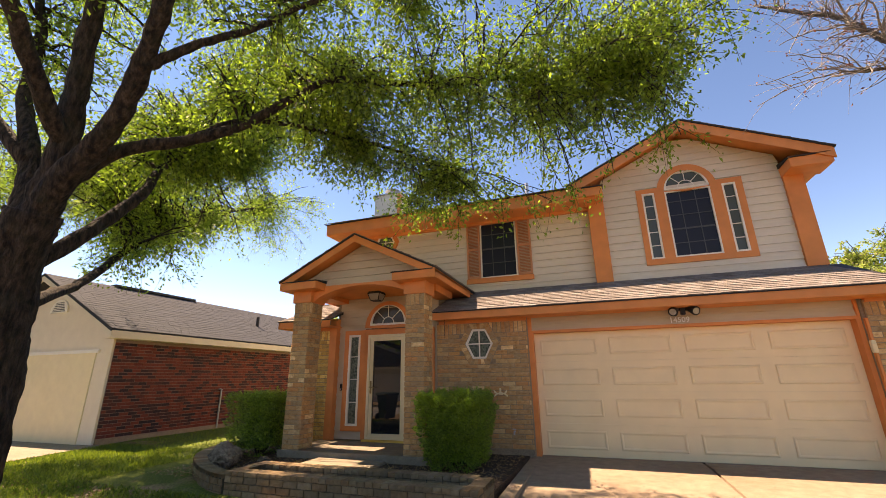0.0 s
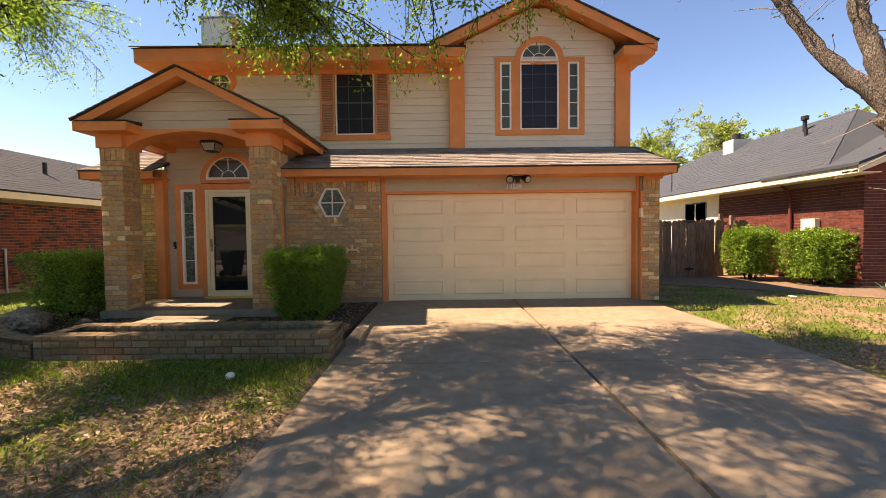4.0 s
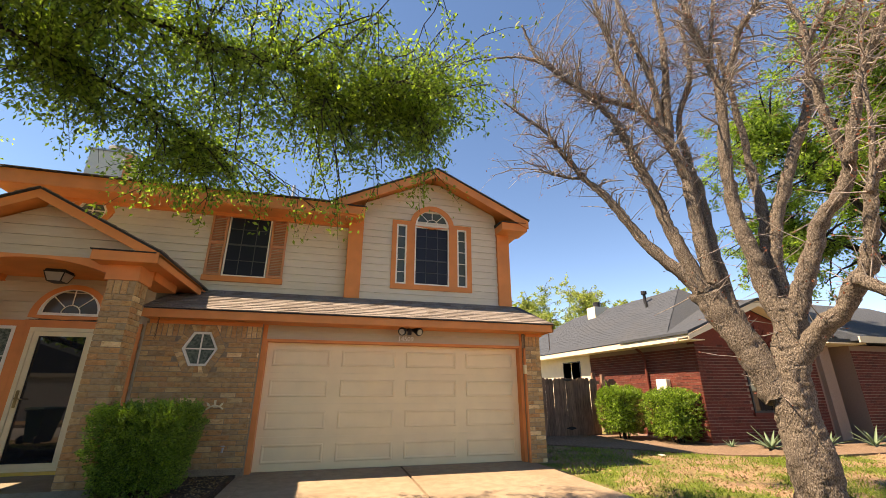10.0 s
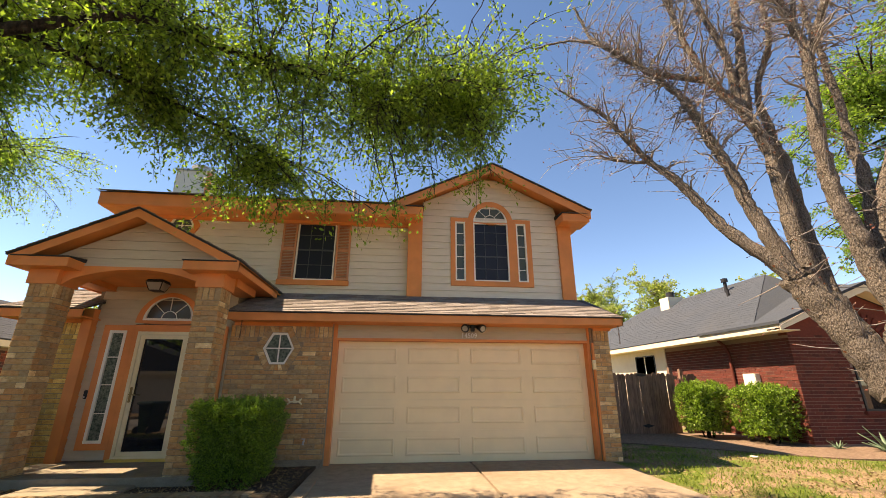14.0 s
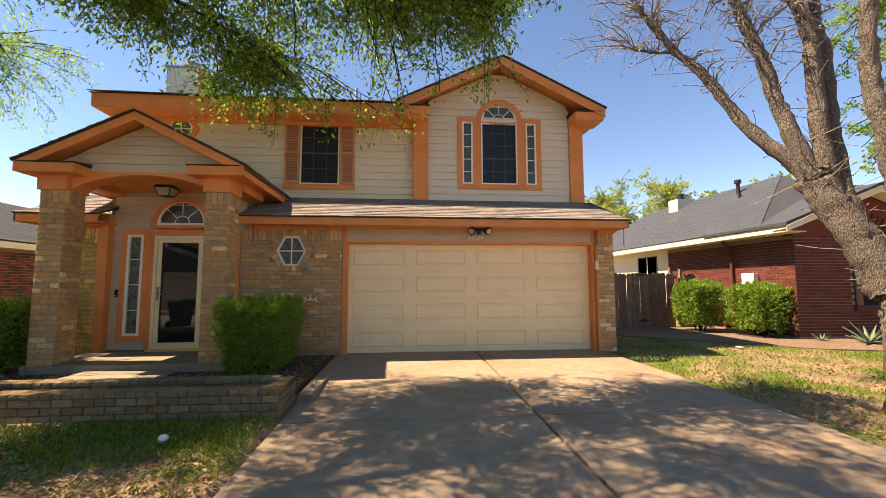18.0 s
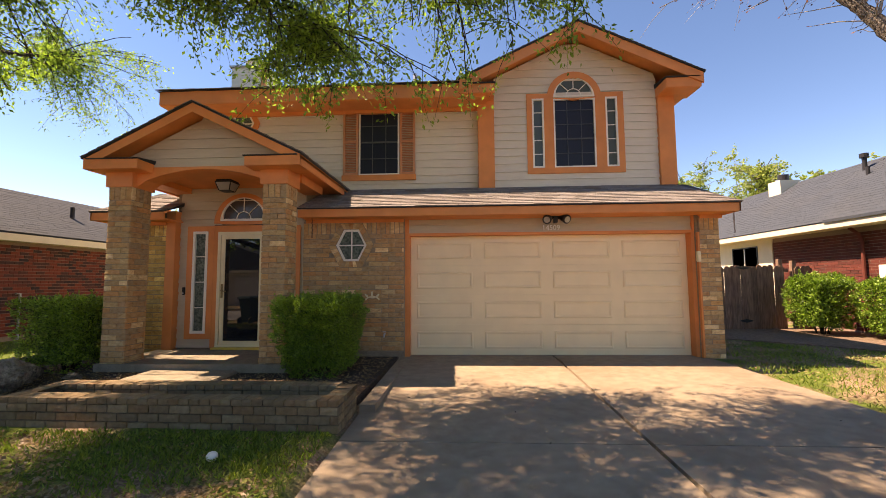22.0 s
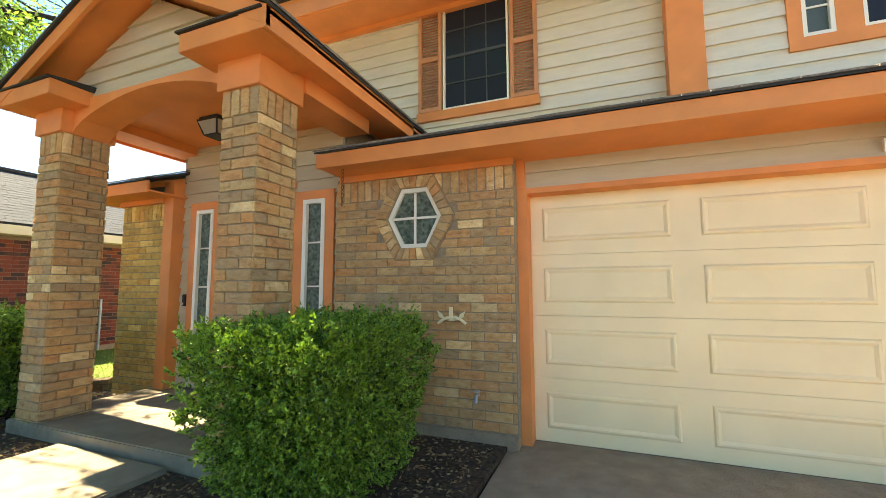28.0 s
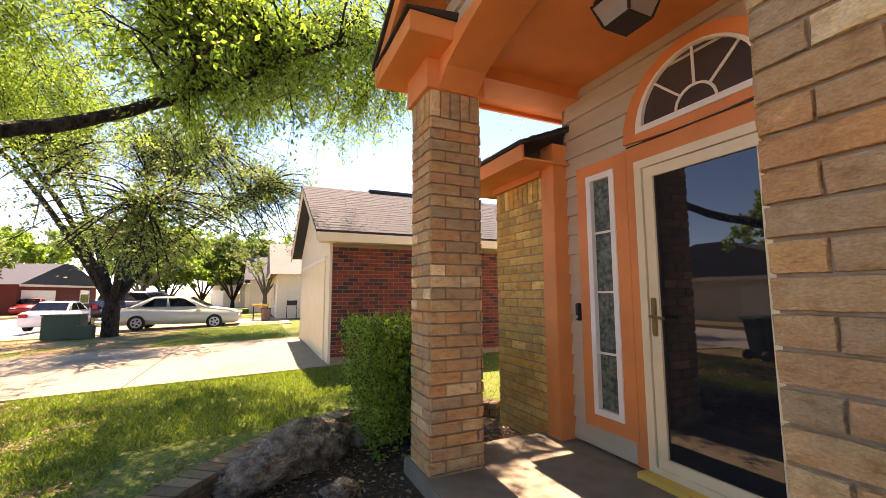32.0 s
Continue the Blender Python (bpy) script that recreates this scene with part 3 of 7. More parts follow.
# garage
TRIM_Y = -0.095
bm = bmesh.new()
box(bm, -2.525, -2.44, TRIM_Y, 0.12, 0.0, 2.13)
part("door_trim", bm, ORANGE, house)
bm = bmesh.new()
box(bm, 2.44, 2.54, TRIM_Y, 0.12, 0.0, 2.13)
part("door_trim", bm, ORANGE, house)
part("door_trim", boxm(-2.525, 2.54, TRIM_Y - 0.003, 0.12, 2.13, 2.178), ORANGE, house)
part("frieze_trim", boxm(-2.525, -2.455, TRIM_Y - 0.012, 0.1, 2.178, 2.45), ORANGE, house)
part("frieze_trim", boxm(2.46, 2.54, TRIM_Y - 0.012, 0.1, 2.178, 2.45), ORANGE, house)
siding(house, -2.455, 2.46, 2.178, 2.46, -0.05, 0.14, paint=SHADED_SIDING)
part("head_backing", boxm(-2.455, 2.46, -0.05, 0.118, 2.178, 2.43), SHADED_SIDING, house)

garage_door = thing("garage_door", "", "")
garage_door.parent = house
for key in list(garage_door.keys()):
    del garage_door[key]
garage_door["label"] = "closed cream sectional garage door with raised panels"
GY = 0.07
for s in range(4):
    z0 = 0.012 + s * 0.5305
    sec = part("section", boxm(-2.44, 2.44, GY, GY + 0.045, z0, z0 + 0.5285, bevel=0.003), CREAM, garage_door)
    for k in range(4):
        cx = -1.83 + 1.22 * k
        bm = bmesh.new()
        x0, x1, a, b = cx - 0.505, cx + 0.505, z0 + 0.115, z0 + 0.415
        steps = ((0.0, 0.001), (0.013, 0.014), (0.027, 0.015), (0.05, 0.003), (0.062, 0.003))
        loops = [[bm.verts.new((x, GY - d, z)) for x, z in rect(x0 + i, x1 - i, a + i, b - i)] for i, d in steps]
        for p, q in zip(loops, loops[1:]):
            for i in range(4):
                bm.faces.new((p[i], p[(i + 1) % 4], q[(i + 1) % 4], q[i]))
        bm.faces.new(loops[-1])
        part("panel", bm, CREAM, sec)
part("weather_strip", boxm(-2.44, 2.44, GY - 0.01, GY + 0.04, -0.02, 0.012), BLACK, garage_door, "dark rubber strip")

# shed roof over garage and wing
EY, EZ, RY, RZ = -0.62, 2.56, 0.98, 3.22


def shed(x0, x1, hip_r=False, hip_l=False):
    slope = (RZ - EZ) / (RY - EY)
    rr = x1 - (0.28 if hip_r else 0)
    rl = x0 + (0.28 if hip_l else 0)
    part("fascia", boxm(x0, x1, EY, EY + 0.025, EZ - 0.145, EZ - 0.012), ORANGE, house)
    part("soffit", boxm(x0 + 0.002, x1 - 0.002, EY + 0.025, 0.1, EZ - 0.135, EZ - 0.115), ORANGE, house)
    bm = bmesh.new()
    prism(bm, [(EY - 0.02, EZ - 0.012), (EY - 0.02, EZ + 0.005), (RY, RZ), (RY, RZ - 0.1)], "x", x0 - 0.01, x1 + 0.01)
    part("roof_deck", bm, DRIP, house)
    shingle_roof("shingles", house, (x0 - 0.02, EY - 0.03, EZ + 0.006), (x1 + 0.02, EY - 0.03, EZ + 0.006), (rl, RY, RZ + 0.012), (rr, RY, RZ + 0.012), SHINGLE)


shed(-4.28, 2.97, hip_r=True)
shed(-7.95, -6.62, hip_l=True)
bm = bmesh.new()
prism(bm, [(EY, EZ - 0.145), (EY, EZ), (RY, RZ), (1.3, RZ), (1.3, EZ - 0.145)], "x", 2.945, 2.968)
part("rake_board", bm, ORANGE, house)
bm = bmesh.new()
prism(bm, [(EY, EZ - 0.145), (EY, EZ), (RY, RZ), (1.3, RZ), (1.3, EZ - 0.145)], "x", -7.948, -7.925)
part("rake_board", bm, ORANGE, house)
for a, b, y in ((-4.28, -2.53, -0.25), (2.56, 2.92, -0.2), (-7.62, -6.82, -0.3)):
    part("frieze_board", boxm(a, b, y, y + 0.1, 2.365, 2.43), ORANGE, house)

# brick faces
hex_c = (-3.462, 1.965)


def in_hex(x, z, r):
    dx, dz = abs(x - hex_c[0]), abs(z - hex_c[1])
    return dz < r * 0.93 and dx < r * 1.04 - dz * 0.52


bm = bmesh.new()
hx_hole = [(hex_c[0] + sx * 0.28 * (0.48 if sz else 1), hex_c[1] + sz * 0.285) for sx, sz in ((-1, 0), (-1, -1), (1, -1), (1, 0), (1, 1), (-1, 1))]
ring_frame(bm, [(-4.33, hex_c[1]), (-4.33, 0.0), (-2.525, 0.0), (-2.525, hex_c[1]), (-2.525, 2.40), (-4.33, 2.40)], hx_hole, -0.215, -0.178)
brick_face_a = part("brick_wall", bm, MORTAR, house, "tan brick wall with a soldier course")
brick_wall(brick_face_a, pose(-4.33, -0.205, 0), 1.80, 0.13, 2.37, clear=lambda x, z: in_hex(x - 4.33, z, 0.36))
part("plinth", boxm(-4.33, -2.53, -0.235, -0.19, -0.1, 0.125), CONCRETE, house, "grey concrete footing")
brick_face_b = part("brick_pilaster", boxm(2.54, 2.87, -0.175, -0.13, 0.0, 2.40), MORTAR, house)
brick_wall(brick_face_b, pose(2.54, -0.165, 0), 0.33, 0.0, 2.37)
part("corner_strip", boxm(2.505, 2.537, -0.187, -0.097, 0.0, 2.128), ORANGE, house)
brick_wall(brick_face_b, pose(2.86, -0.165, 0, 0, 0, 90), 0.6, 0.0, 2.37, soldier=False)
brick_face_c = part("brick_wing", boxm(-7.62, -6.82, -0.245, -0.2, 0.0, 2.40), MORTAR, house, "mossy tan brick wall")
brick_wall(brick_face_c, pose(-7.62, -0.235, 0), 0.8, 0.0, 2.37, MOSSY_BRICK)
part("corner_board", boxm(-6.83, -6.66, -0.275, -0.1, 0.0, 2.62, bevel=0.004), ORANGE, house)


def hexagon(cx, cz, rx, rz):
    return [(cx - rx, cz), (cx - rx * 0.48, cz - rz), (cx + rx * 0.48, cz - rz), (cx + rx, cz), (cx + rx * 0.48, cz + rz), (cx - rx * 0.48, cz + rz)]


def hex_window(cx, cz, rx, rz, y, trim, trim_mat, name="hexagonal_window"):
    w = new(name)
    w.parent = house
    bm = bmesh.new()
    ring_frame(bm, hexagon(cx, cz, rx, rz), hexagon(cx, cz, rx - 0.045, rz - 0.04), y - 0.012, y + 0.05)
    part("window_frame", bm, WHITE, w)
    part("pane", prismm(hexagon(cx, cz, rx - 0.04, rz - 0.035), "y", y + 0.02, y + 0.03), CURTAIN_GLASS, w)
    part("muntin", boxm(cx - 0.011, cx + 0.011, y + 0.002, y + 0.018, cz - rz + 0.02, cz + rz - 0.02), WHITE, w)
    part("muntin", boxm(cx - rx + 0.03, cx + rx - 0.03, y + 0.003, y + 0.017, cz - 0.011, cz + 0.011), WHITE, w)
    if trim:
        bm = bmesh.new()
        ring_frame(bm, hexagon(cx, cz, rx + trim, rz + trim), hexagon(cx, cz, rx, rz), y - 0.02, y + 0.05)
        part("casing", bm, trim_mat, w)
    return w


hw = hex_window(hex_c[0], hex_c[1], 0.278, 0.282, -0.213, 0, None)
bm = bmesh.new()
ring_frame(bm, hexagon(*hex_c, 0.41, 0.395), hexagon(*hex_c, 0.275, 0.28), -0.235, -0.15)
part("mortar_ring", bm, MORTAR, hw)
hx_o = hexagon(*hex_c, 0.40, 0.385)
hx_i = hexagon(*hex_c, 0.282, 0.286)
for k in range(6):
    a, b = Vector(hx_o[k]), Vector(hx_o[(k + 1) % 6])
    c, d = Vector(hx_i[k]), Vector(hx_i[(k + 1) % 6])
    for j in range(5):
        u, v = (j + 0.06) / 5, (j + 0.94) / 5
        bm = bmesh.new()
        prism(bm, [tuple(p) for p in (a.lerp(b, u), a.lerp(b, v), c.lerp(d, v), c.lerp(d, u))], "y", -0.262, -0.2)
        part("brick", bm, TAN_BRICK, hw)
hex_window(-6.22, 4.74, 0.27, 0.27, 1.05, 0.12, ORANGE)

# upper siding
W2 = (-0.16, 1.79, 3.49, 5.09)
siding(house, -7.4, -1.1, 3.2, 4.95, 1.09, holes=[(-3.98, -2.5, 3.48, 5.0), (-6.45, -5.99, 4.5, 4.98)])
siding(house, -0.85, 2.46, 3.2, 6.2, 0.95, holes=[(-0.12, 1.75, 3.53, 5.1), (0.4, 1.2, 5.1, 5.42)],
       span=lambda z: (max(-0.85, 0.8 - (6.28 - z) / 0.476), min(2.46, 0.8 + (6.28 - z) / 0.476)))
part("corner_board", boxm(-1.16, -0.83, 0.86, 1.1, 3.2, 5.05, bevel=0.004), ORANGE, house)
part("corner_board", boxm(2.45, 2.77, 0.86, 1.1, 3.2, 5.05, bevel=0.004), ORANGE, house)


def arch(cx, z, r, n=16, rz=None):
    rz = rz or r
    return [(cx - r * math.cos(math.pi * k / n), z + rz * math.sin(math.pi * k / n)) for k in range(n + 1)]


def pane_window(x0, x1, z0, z1, y, cols, rows, glass, frame_mat=WHITE, w=0.035, name="window", muntin=0.016):
    o = new(name)
    o.parent = house
    part("window_frame", framem(x0, x1, z0, z1, w, y - 0.02, y + 0.06), frame_mat, o)
    part("pane", boxm(x0 + w - 0.004, x1 - w + 0.004, y + 0.02, y + 0.03, z0 + w - 0.004, z1 - w + 0.004), glass, o)
    for c in range(1, cols):
        x = x0 + (x1 - x0) * c / cols
        part("muntin", boxm(x - muntin / 2, x + muntin / 2, y + 0.006, y + 0.018, z0 + w, z1 - w), frame_mat, o)
    for r in range(1, rows):
        z = z0 + (z1 - z0) * r / rows
        part("muntin", boxm(x0 + w, x1 - w, y + 0.007, y + 0.017, z - muntin / 2, z + muntin / 2), frame_mat, o)
    return o


SCREEN_BAR = surface("dark_screen_bar", tone((0.07, 0.078, 0.085), 0.1), 20, 0.5, 0.05, 60, 0.1)
big = pane_window(0.385, 1.225, 3.6, 5.04, 0.93, 1, 1, SCREEN_GLASS, WHITE, 0.03)
for k in range(1, 3):
    part("muntin", boxm(0.385 + 0.28 * k - 0.007, 0.385 + 0.28 * k + 0.007, 0.937, 0.948, 3.63, 5.01), SCREEN_BAR, big)
for k in range(1, 5):
    h = 0.016 if k == 2 else 0.007
    part("muntin", boxm(0.415, 1.195, 0.938, 0.947, 3.6 + 0.3 * k - h, 3.6 + 0.3 * k + h), SCREEN_BAR, big)
left_lite = pane_window(-0.05, 0.19, 3.6, 5.05, 0.93, 1, 5, PANE_GLASS)
right_lite = pane_window(1.43, 1.67, 3.6, 5.05, 0.93, 1, 5, PANE_GLASS)
fan = new("arched_window")
fan.parent = house
bm = bmesh.new()
ring_frame(bm, arch(0.805, 5.07, 0.42) + [(0.805, 5.07)], arch(0.805, 5.1, 0.37) + [(0.805, 5.1)], 0.91, 0.99)
part("window_frame", bm, WHITE, fan)
part("pane", prismm(arch(0.805, 5.09, 0.38), "y", 0.95, 0.96), PANE_GLASS, fan)
for ang in (45, 90, 135):
    c, s = math.cos(radians(ang)), math.sin(radians(ang))
    part("muntin", tubem([(0.805 + 0.15 * c, 0.94, 5.1 + 0.15 * s), (0.805 + 0.37 * c, 0.94, 5.1 + 0.37 * s)], 0.009, 6), WHITE, fan)
part("muntin", tubem([(x, 0.94, z) for x, z in arch(0.805, 5.1, 0.15)], 0.009, 6), WHITE, fan)
# orange casing of the triple window
for x0, x1, z0, z1 in ((-0.16, -0.05, 3.6, 5.05), (0.19, 0.385, 3.6, 5.05), (1.225, 1.43, 3.6, 5.05), (1.67, 1.79, 3.6, 5.05),
                       (-0.16, 1.79, 3.48, 3.6), (-0.16, 0.31, 5.05, 5.15), (1.3, 1.79, 5.05, 5.15)):
    part("casing", boxm(x0, x1, 0.905, 1.0, z0, z1), ORANGE, house)
bm = bmesh.new()
ring_frame(bm, arch(0.805, 5.05, 0.55) + [(0.805, 5.0)], arch(0.805, 5.05, 0.42) + [(0.805, 5.04)], 0.902, 1.0)
part("casing", bm, ORANGE, house)

# shuttered window
shut_win = pane_window(-3.67, -2.82, 3.56, 4.97, 1.06, 1, 1, SCREEN_GLASS, WHITE, 0.025)
for k in range(1, 3):
    part("muntin", boxm(-3.67 + 0.283 * k - 0.007, -3.67 + 0.283 * k + 0.007, 1.067, 1.078, 3.59, 4.95), SCREEN_BAR, shut_win)
for k in range(1, 4):
    h = 0.018 if k == 2 else 0.007
    part("muntin", boxm(-3.64, -2.85, 1.066, 1.079, 3.56 + 0.3525 * k - h, 3.56 + 0.3525 * k + h), SCREEN_BAR, shut_win)
part("casing", boxm(-4.03, -2.46, 1.02, 1.1, 3.44, 3.555), ORANGE, house)
SHUTTER_PINK = surface("faded_orange_paint", tone((0.56, 0.25, 0.13), 0.08), 5, 0.7, 0.1, 40, 0.1)
for x0 in (-4.01, -2.80):
    sh = new("shutter")
    sh.parent = house
    x1 = x0 + 0.325
    part("shutter_frame", framem(x0, x1, 3.565, 4.99, 0.045, 1.03, 1.065), SHUTTER_PINK, sh)
    part("mid_rail", boxm(x0 + 0.04, x1 - 0.04, 1.032, 1.064, 4.24, 4.30), SHUTTER_PINK, sh)
    bm = bmesh.new()
    for za, zb in ((3.62, 4.23), (4.31, 4.94)):
        n = 17
        for k in range(n):
            z = za + (zb - za) * k / n
            prism(bm, [(1.034, z), (1.04, z), (1.064, z + 0.026), (1.058, z + 0.03)], "x", x0 + 0.043, x1 - 0.043)
    part("louvres", bm, SHUTTER_PINK, sh)

# main roof
part("fascia", boxm(-7.68, -1.3, 0.5, 0.53, 5.02, 5.23), ORANGE, house)
part("soffit", boxm(-7.68, -1.0, 0.53, 1.12, 4.95, 5.0), ORANGE, house)
part("frieze_board", boxm(-7.42, -1.16, 1.0, 1.1, 4.88, 4.95), ORANGE, house)
bm = bmesh.new()
prism(bm, [(0.5, 4.96), (0.5, 5.02), (0.8, 5.02), (0.8, 4.96)], "x", -7.68, -1.2)
part("fascia", bm, ORANGE, house)
bm = bmesh.new()
v = [bm.verts.new(p) for p in ((-7.72, 0.46, 5.235), (-1.2, 0.46, 5.235), (-1.2, 9.4, 5.235), (-7.72, 9.4, 5.235), (-4.5, 4.9, 6.75), (-1.2, 4.9, 6.75))]
for f in ((0, 1, 5, 4), (1, 2, 5), (2, 3, 4, 5), (3, 0, 4), (3, 2, 1, 0)):
    bm.faces.new([v[i] for i in f])
part("roof_deck", bm, DRIP, house)
shingle_roof("shingles", house, (-7.74, 0.44, 5.245), (-1.2, 0.44, 5.245), (-4.5, 4.9, 6.77), (-1.2, 4.9, 6.77), SHINGLE, tab=0.6, row=0.28)


def gable_roof(cx, half, zr, ze, y0, y1, rake, trim_depth, soffit_depth=0.06):
    """A gable roof along y: sloped soffit, orange rake boards, black edge, shingles."""
    s = (zr - ze) / half
    part("soffit", prismm([(cx - half, ze - 0.06), (cx, zr - 0.06), (cx + half, ze - 0.06), (cx + half, ze - 0.03), (cx, zr - 0.03), (cx - half, ze - 0.03)],
                          "y", y0 + 0.03, y1), ORANGE, house)
    for sg in (-1, 1):
        part("rake_board", prismm([(cx + sg * half, ze - rake), (cx + sg * half, ze - 0.015), (cx, zr - 0.015), (cx, zr - rake)], "y", y0, y0 + trim_depth), ORANGE, house)
        part("roof_edge", prismm([(cx + sg * (half + 0.02), ze - 0.022), (cx + sg * (half + 0.02), ze + 0.005), (cx, zr + 0.012), (cx, zr - 0.015)], "y", y0 - 0.025, y1), DRIP, house)
        shingle_roof("shingles", house, (cx + sg * (half + 0.03), y0 - 0.03, ze + 0.004), (cx + sg * (half + 0.03), y1, ze + 0.004),
                     (cx, y0 - 0.03, zr + 0.016), (cx, y1, zr + 0.016), SHINGLE)


gable_roof(0.8, 2.33, 6.39, 5.28, 0.43, 4.9, 0.22, 0.035)
for sg in (-1, 1):
    cx = 0.8 + sg * 1.985
    xa, xb = sorted((0.8 + sg * 1.64, 0.8 + sg * 2.298))
    part("cornice_return", boxm(xa, xb, 0.46, 1.0, 5.0, 5.19, bevel=0.006), ORANGE, house)
    part("roof_edge", prismm([(0.43, 5.19), (0.43, 5.21), (0.95, 5.28), (0.95, 5.19)], "x", *sorted((0.8 + sg * 1.62, 0.8 + sg * 2.26))), DRIP, house)
    xo = 0.8 + sg * 2.33
    part("fascia", boxm(*sorted((xo, xo - sg * 0.03)), 0.44, 4.8, 5.09, 5.265), ORANGE, house)
    part("soffit", boxm(*sorted((xo - sg * 0.03, 0.8 + sg * 1.95)), 0.98, 4.8, 5.09, 5.11), ORANGE, house)

# chimney and roof vent
chim = new("chimney")
chim.parent = house
part("shaft", boxm(-8.25, -7.25, 4.0, 4.9, 0.0, 7.65, bevel=0.01), SIDING, chim)
part("corner_board", boxm(-7.35, -7.235, 3.985, 4.1, 5.0, 7.6), ORANGE, chim)
part("cap_plate", boxm(-8.3, -7.2, 3.95, 4.95, 7.65, 7.69), METAL, chim)
part("flue", tubem([(-7.75, 4.45, 7.69), (-7.75, 4.45, 7.93)], 0.2, 20), METAL, chim)
part("flue_cap", tubem([(-7.75, 4.45, 7.93), (-7.75, 4.45, 7.96), (-7.75, 4.45, 8.0)], [0.3, 0.3, 0.22], 20), METAL, chim)
part("vent_pipe", tubem([(-2.7, 3.0, 5.9), (-2.7, 3.0, 6.75)], 0.05, 12), METAL, house)

# ---- porch ----
CXP = -5.42
gable_roof(CXP, 1.62, 3.97, 3.165, -1.74, 1.0, 0.15, 0.035)
siding(house, -6.7, -4.1, 3.08, 3.95, -1.38, 0.15, paint=SHADED_SIDING, span=lambda z: (CXP - (3.86 - z) / 0.497, CXP + (3.86 - z) / 0.497))
bm = bmesh.new()
prism(bm, [(-6.75, 3.08), (-4.09, 3.08), (CXP, 3.8)], "y", -1.38, -1.3)
part("gable_wall", bm, SHADED_SIDING, house)
for sg in (-1, 1):
    xa, xb = sorted((CXP + sg * 0.80, CXP + sg * 1.588))
    part("cornice_return", boxm(xa, xb, -1.735, -1.2, 3.0, 3.14, bevel=0.004), ORANGE, house)
    part("roof_edge", prismm([(-1.76, 3.14), (-1.76, 3.155), (-1.38, 3.2), (-1.38, 3.14)], "x", *sorted((CXP + sg * 0.785, CXP + sg * 1.58))), DRIP, house)
    xo = CXP + sg * 1.62
    part("fascia", boxm(*sorted((xo, xo - sg * 0.03)), -1.742, 0.45, 2.998, 3.165), ORANGE, house)
    part("soffit", boxm(*sorted((xo - sg * 0.03, CXP + sg * 1.2)), -1.2, 0.9, 3.036, 3.052), ORANGE, house)
    part("side_beam", boxm(*sorted((CXP + sg * 1.06, CXP + sg * 1.38)), -1.06, -0.1, 2.96 if sg < 0 else 2.9, 3.06), ORANGE, house)
part("porch_ceiling", boxm(-6.8, -4.05, -1.4, 0.0, 3.055, 3.085), ORANGE, house)
zs = [(-6.47, 2.78)] + [(-6.47 + 2.1 * k / 14, 2.80 + 0.25 * math.sin(math.pi * k / 14) ** 0.7) for k in range(1, 14)] + [(-4.37, 2.78)]
part("arched_beam", prismm(zs + [(-4.37, 3.09), (-6.47, 3.09)], "y", -1.43, -1.12), ORANGE, house)

COL = 0.392
COLX = 0.36
for x0 in (-6.85, -4.458):
    col = part("porch_column", boxm(x0 + 0.012, x0 + COLX - 0.012, -1.477, -1.093, -0.1, 2.80), MORTAR, house, "tan brick porch column")
    brick_wall(col, pose(x0, -1.475, 0), COLX, 0.0, 2.79, unit=0.235, depth=0.018)
    brick_wall(col, pose(x0 + COLX - 0.01, -1.485, 0, 0, 0, 90), COL, 0.0, 2.79, unit=0.235, depth=0.018, phase=0.12)
    brick_wall(col, pose(x0 + 0.01, -1.085, 0, 0, 0, -90), COL, 0.0, 2.79, unit=0.235, depth=0.018, phase=0.12)
    brick_wall(col, pose(x0 + COLX, -1.095, 0, 0, 0, 180), COLX, 0.0, 2.79, unit=0.235, depth=0.018)
    part("column_cap", boxm(x0 - 0.03, x0 + COLX + 0.03, -1.52, -1.055, 2.78, 3.06, bevel=0.004), ORANGE, house)

# entry wall
WY = -0.13
FX, FZ, FR = -5.47, 2.44, 0.43
siding(house, -6.66, -4.33, 0.17, 3.06, WY + 0.02, holes=[(-6.44, -6.08, 0.40, 2.29), (-4.84, -4.48, 0.40, 2.29), (-5.95, -4.99, 0.1, 2.3), (FX - 0.42, FX + 0.42, 2.3, 2.8)], paint=SHADED_SIDING)


def sidelight(x0, x1):
    o = pane_window(x0, x1, 0.42, 2.255, WY - 0.02, 1, 4, CURTAIN_GLASS, WHITE, 0.045, "sidelight")
    for a, b in ((x0 - 0.11, x0), (x1, x1 + 0.11)):
        part("casing", boxm(a, b, WY - 0.03, WY + 0.04, 0.32, 2.35), ORANGE, o)
    part("casing", boxm(x0, x1, WY - 0.029, WY + 0.04, 2.255, 2.35), ORANGE, o)
    part("casing", boxm(x0, x1, WY - 0.029, WY + 0.04, 0.32, 0.42), ORANGE, o)
    return o


sidelight(-6.395, -6.115)
sidelight(-4.80, -4.52)
YELLOW_SILL = surface("yellow_sill_paint", tone((0.78, 0.52, 0.10), 0.06), 8, 0.6, 0.2, 60, 0.4, 9.0, (0.5, 0.42, 0.3))
front_door = new("front_door")
front_door.parent = house
front_door["label"] = "storm door with full dark glass in a cream frame"
DX0, DX1, DZ0, DZ1 = -5.92, -5.02, 0.17, 2.24
part("door_frame", framem(DX0, DX1, DZ0, DZ1, 0.055, WY - 0.05, WY + 0.04), YELLOWED, front_door)
part("door_leaf", framem(DX0 + 0.06, DX1 - 0.06, DZ0 + 0.05, DZ1 - 0.06, 0.07, WY - 0.035, WY + 0.0), YELLOWED, front_door)
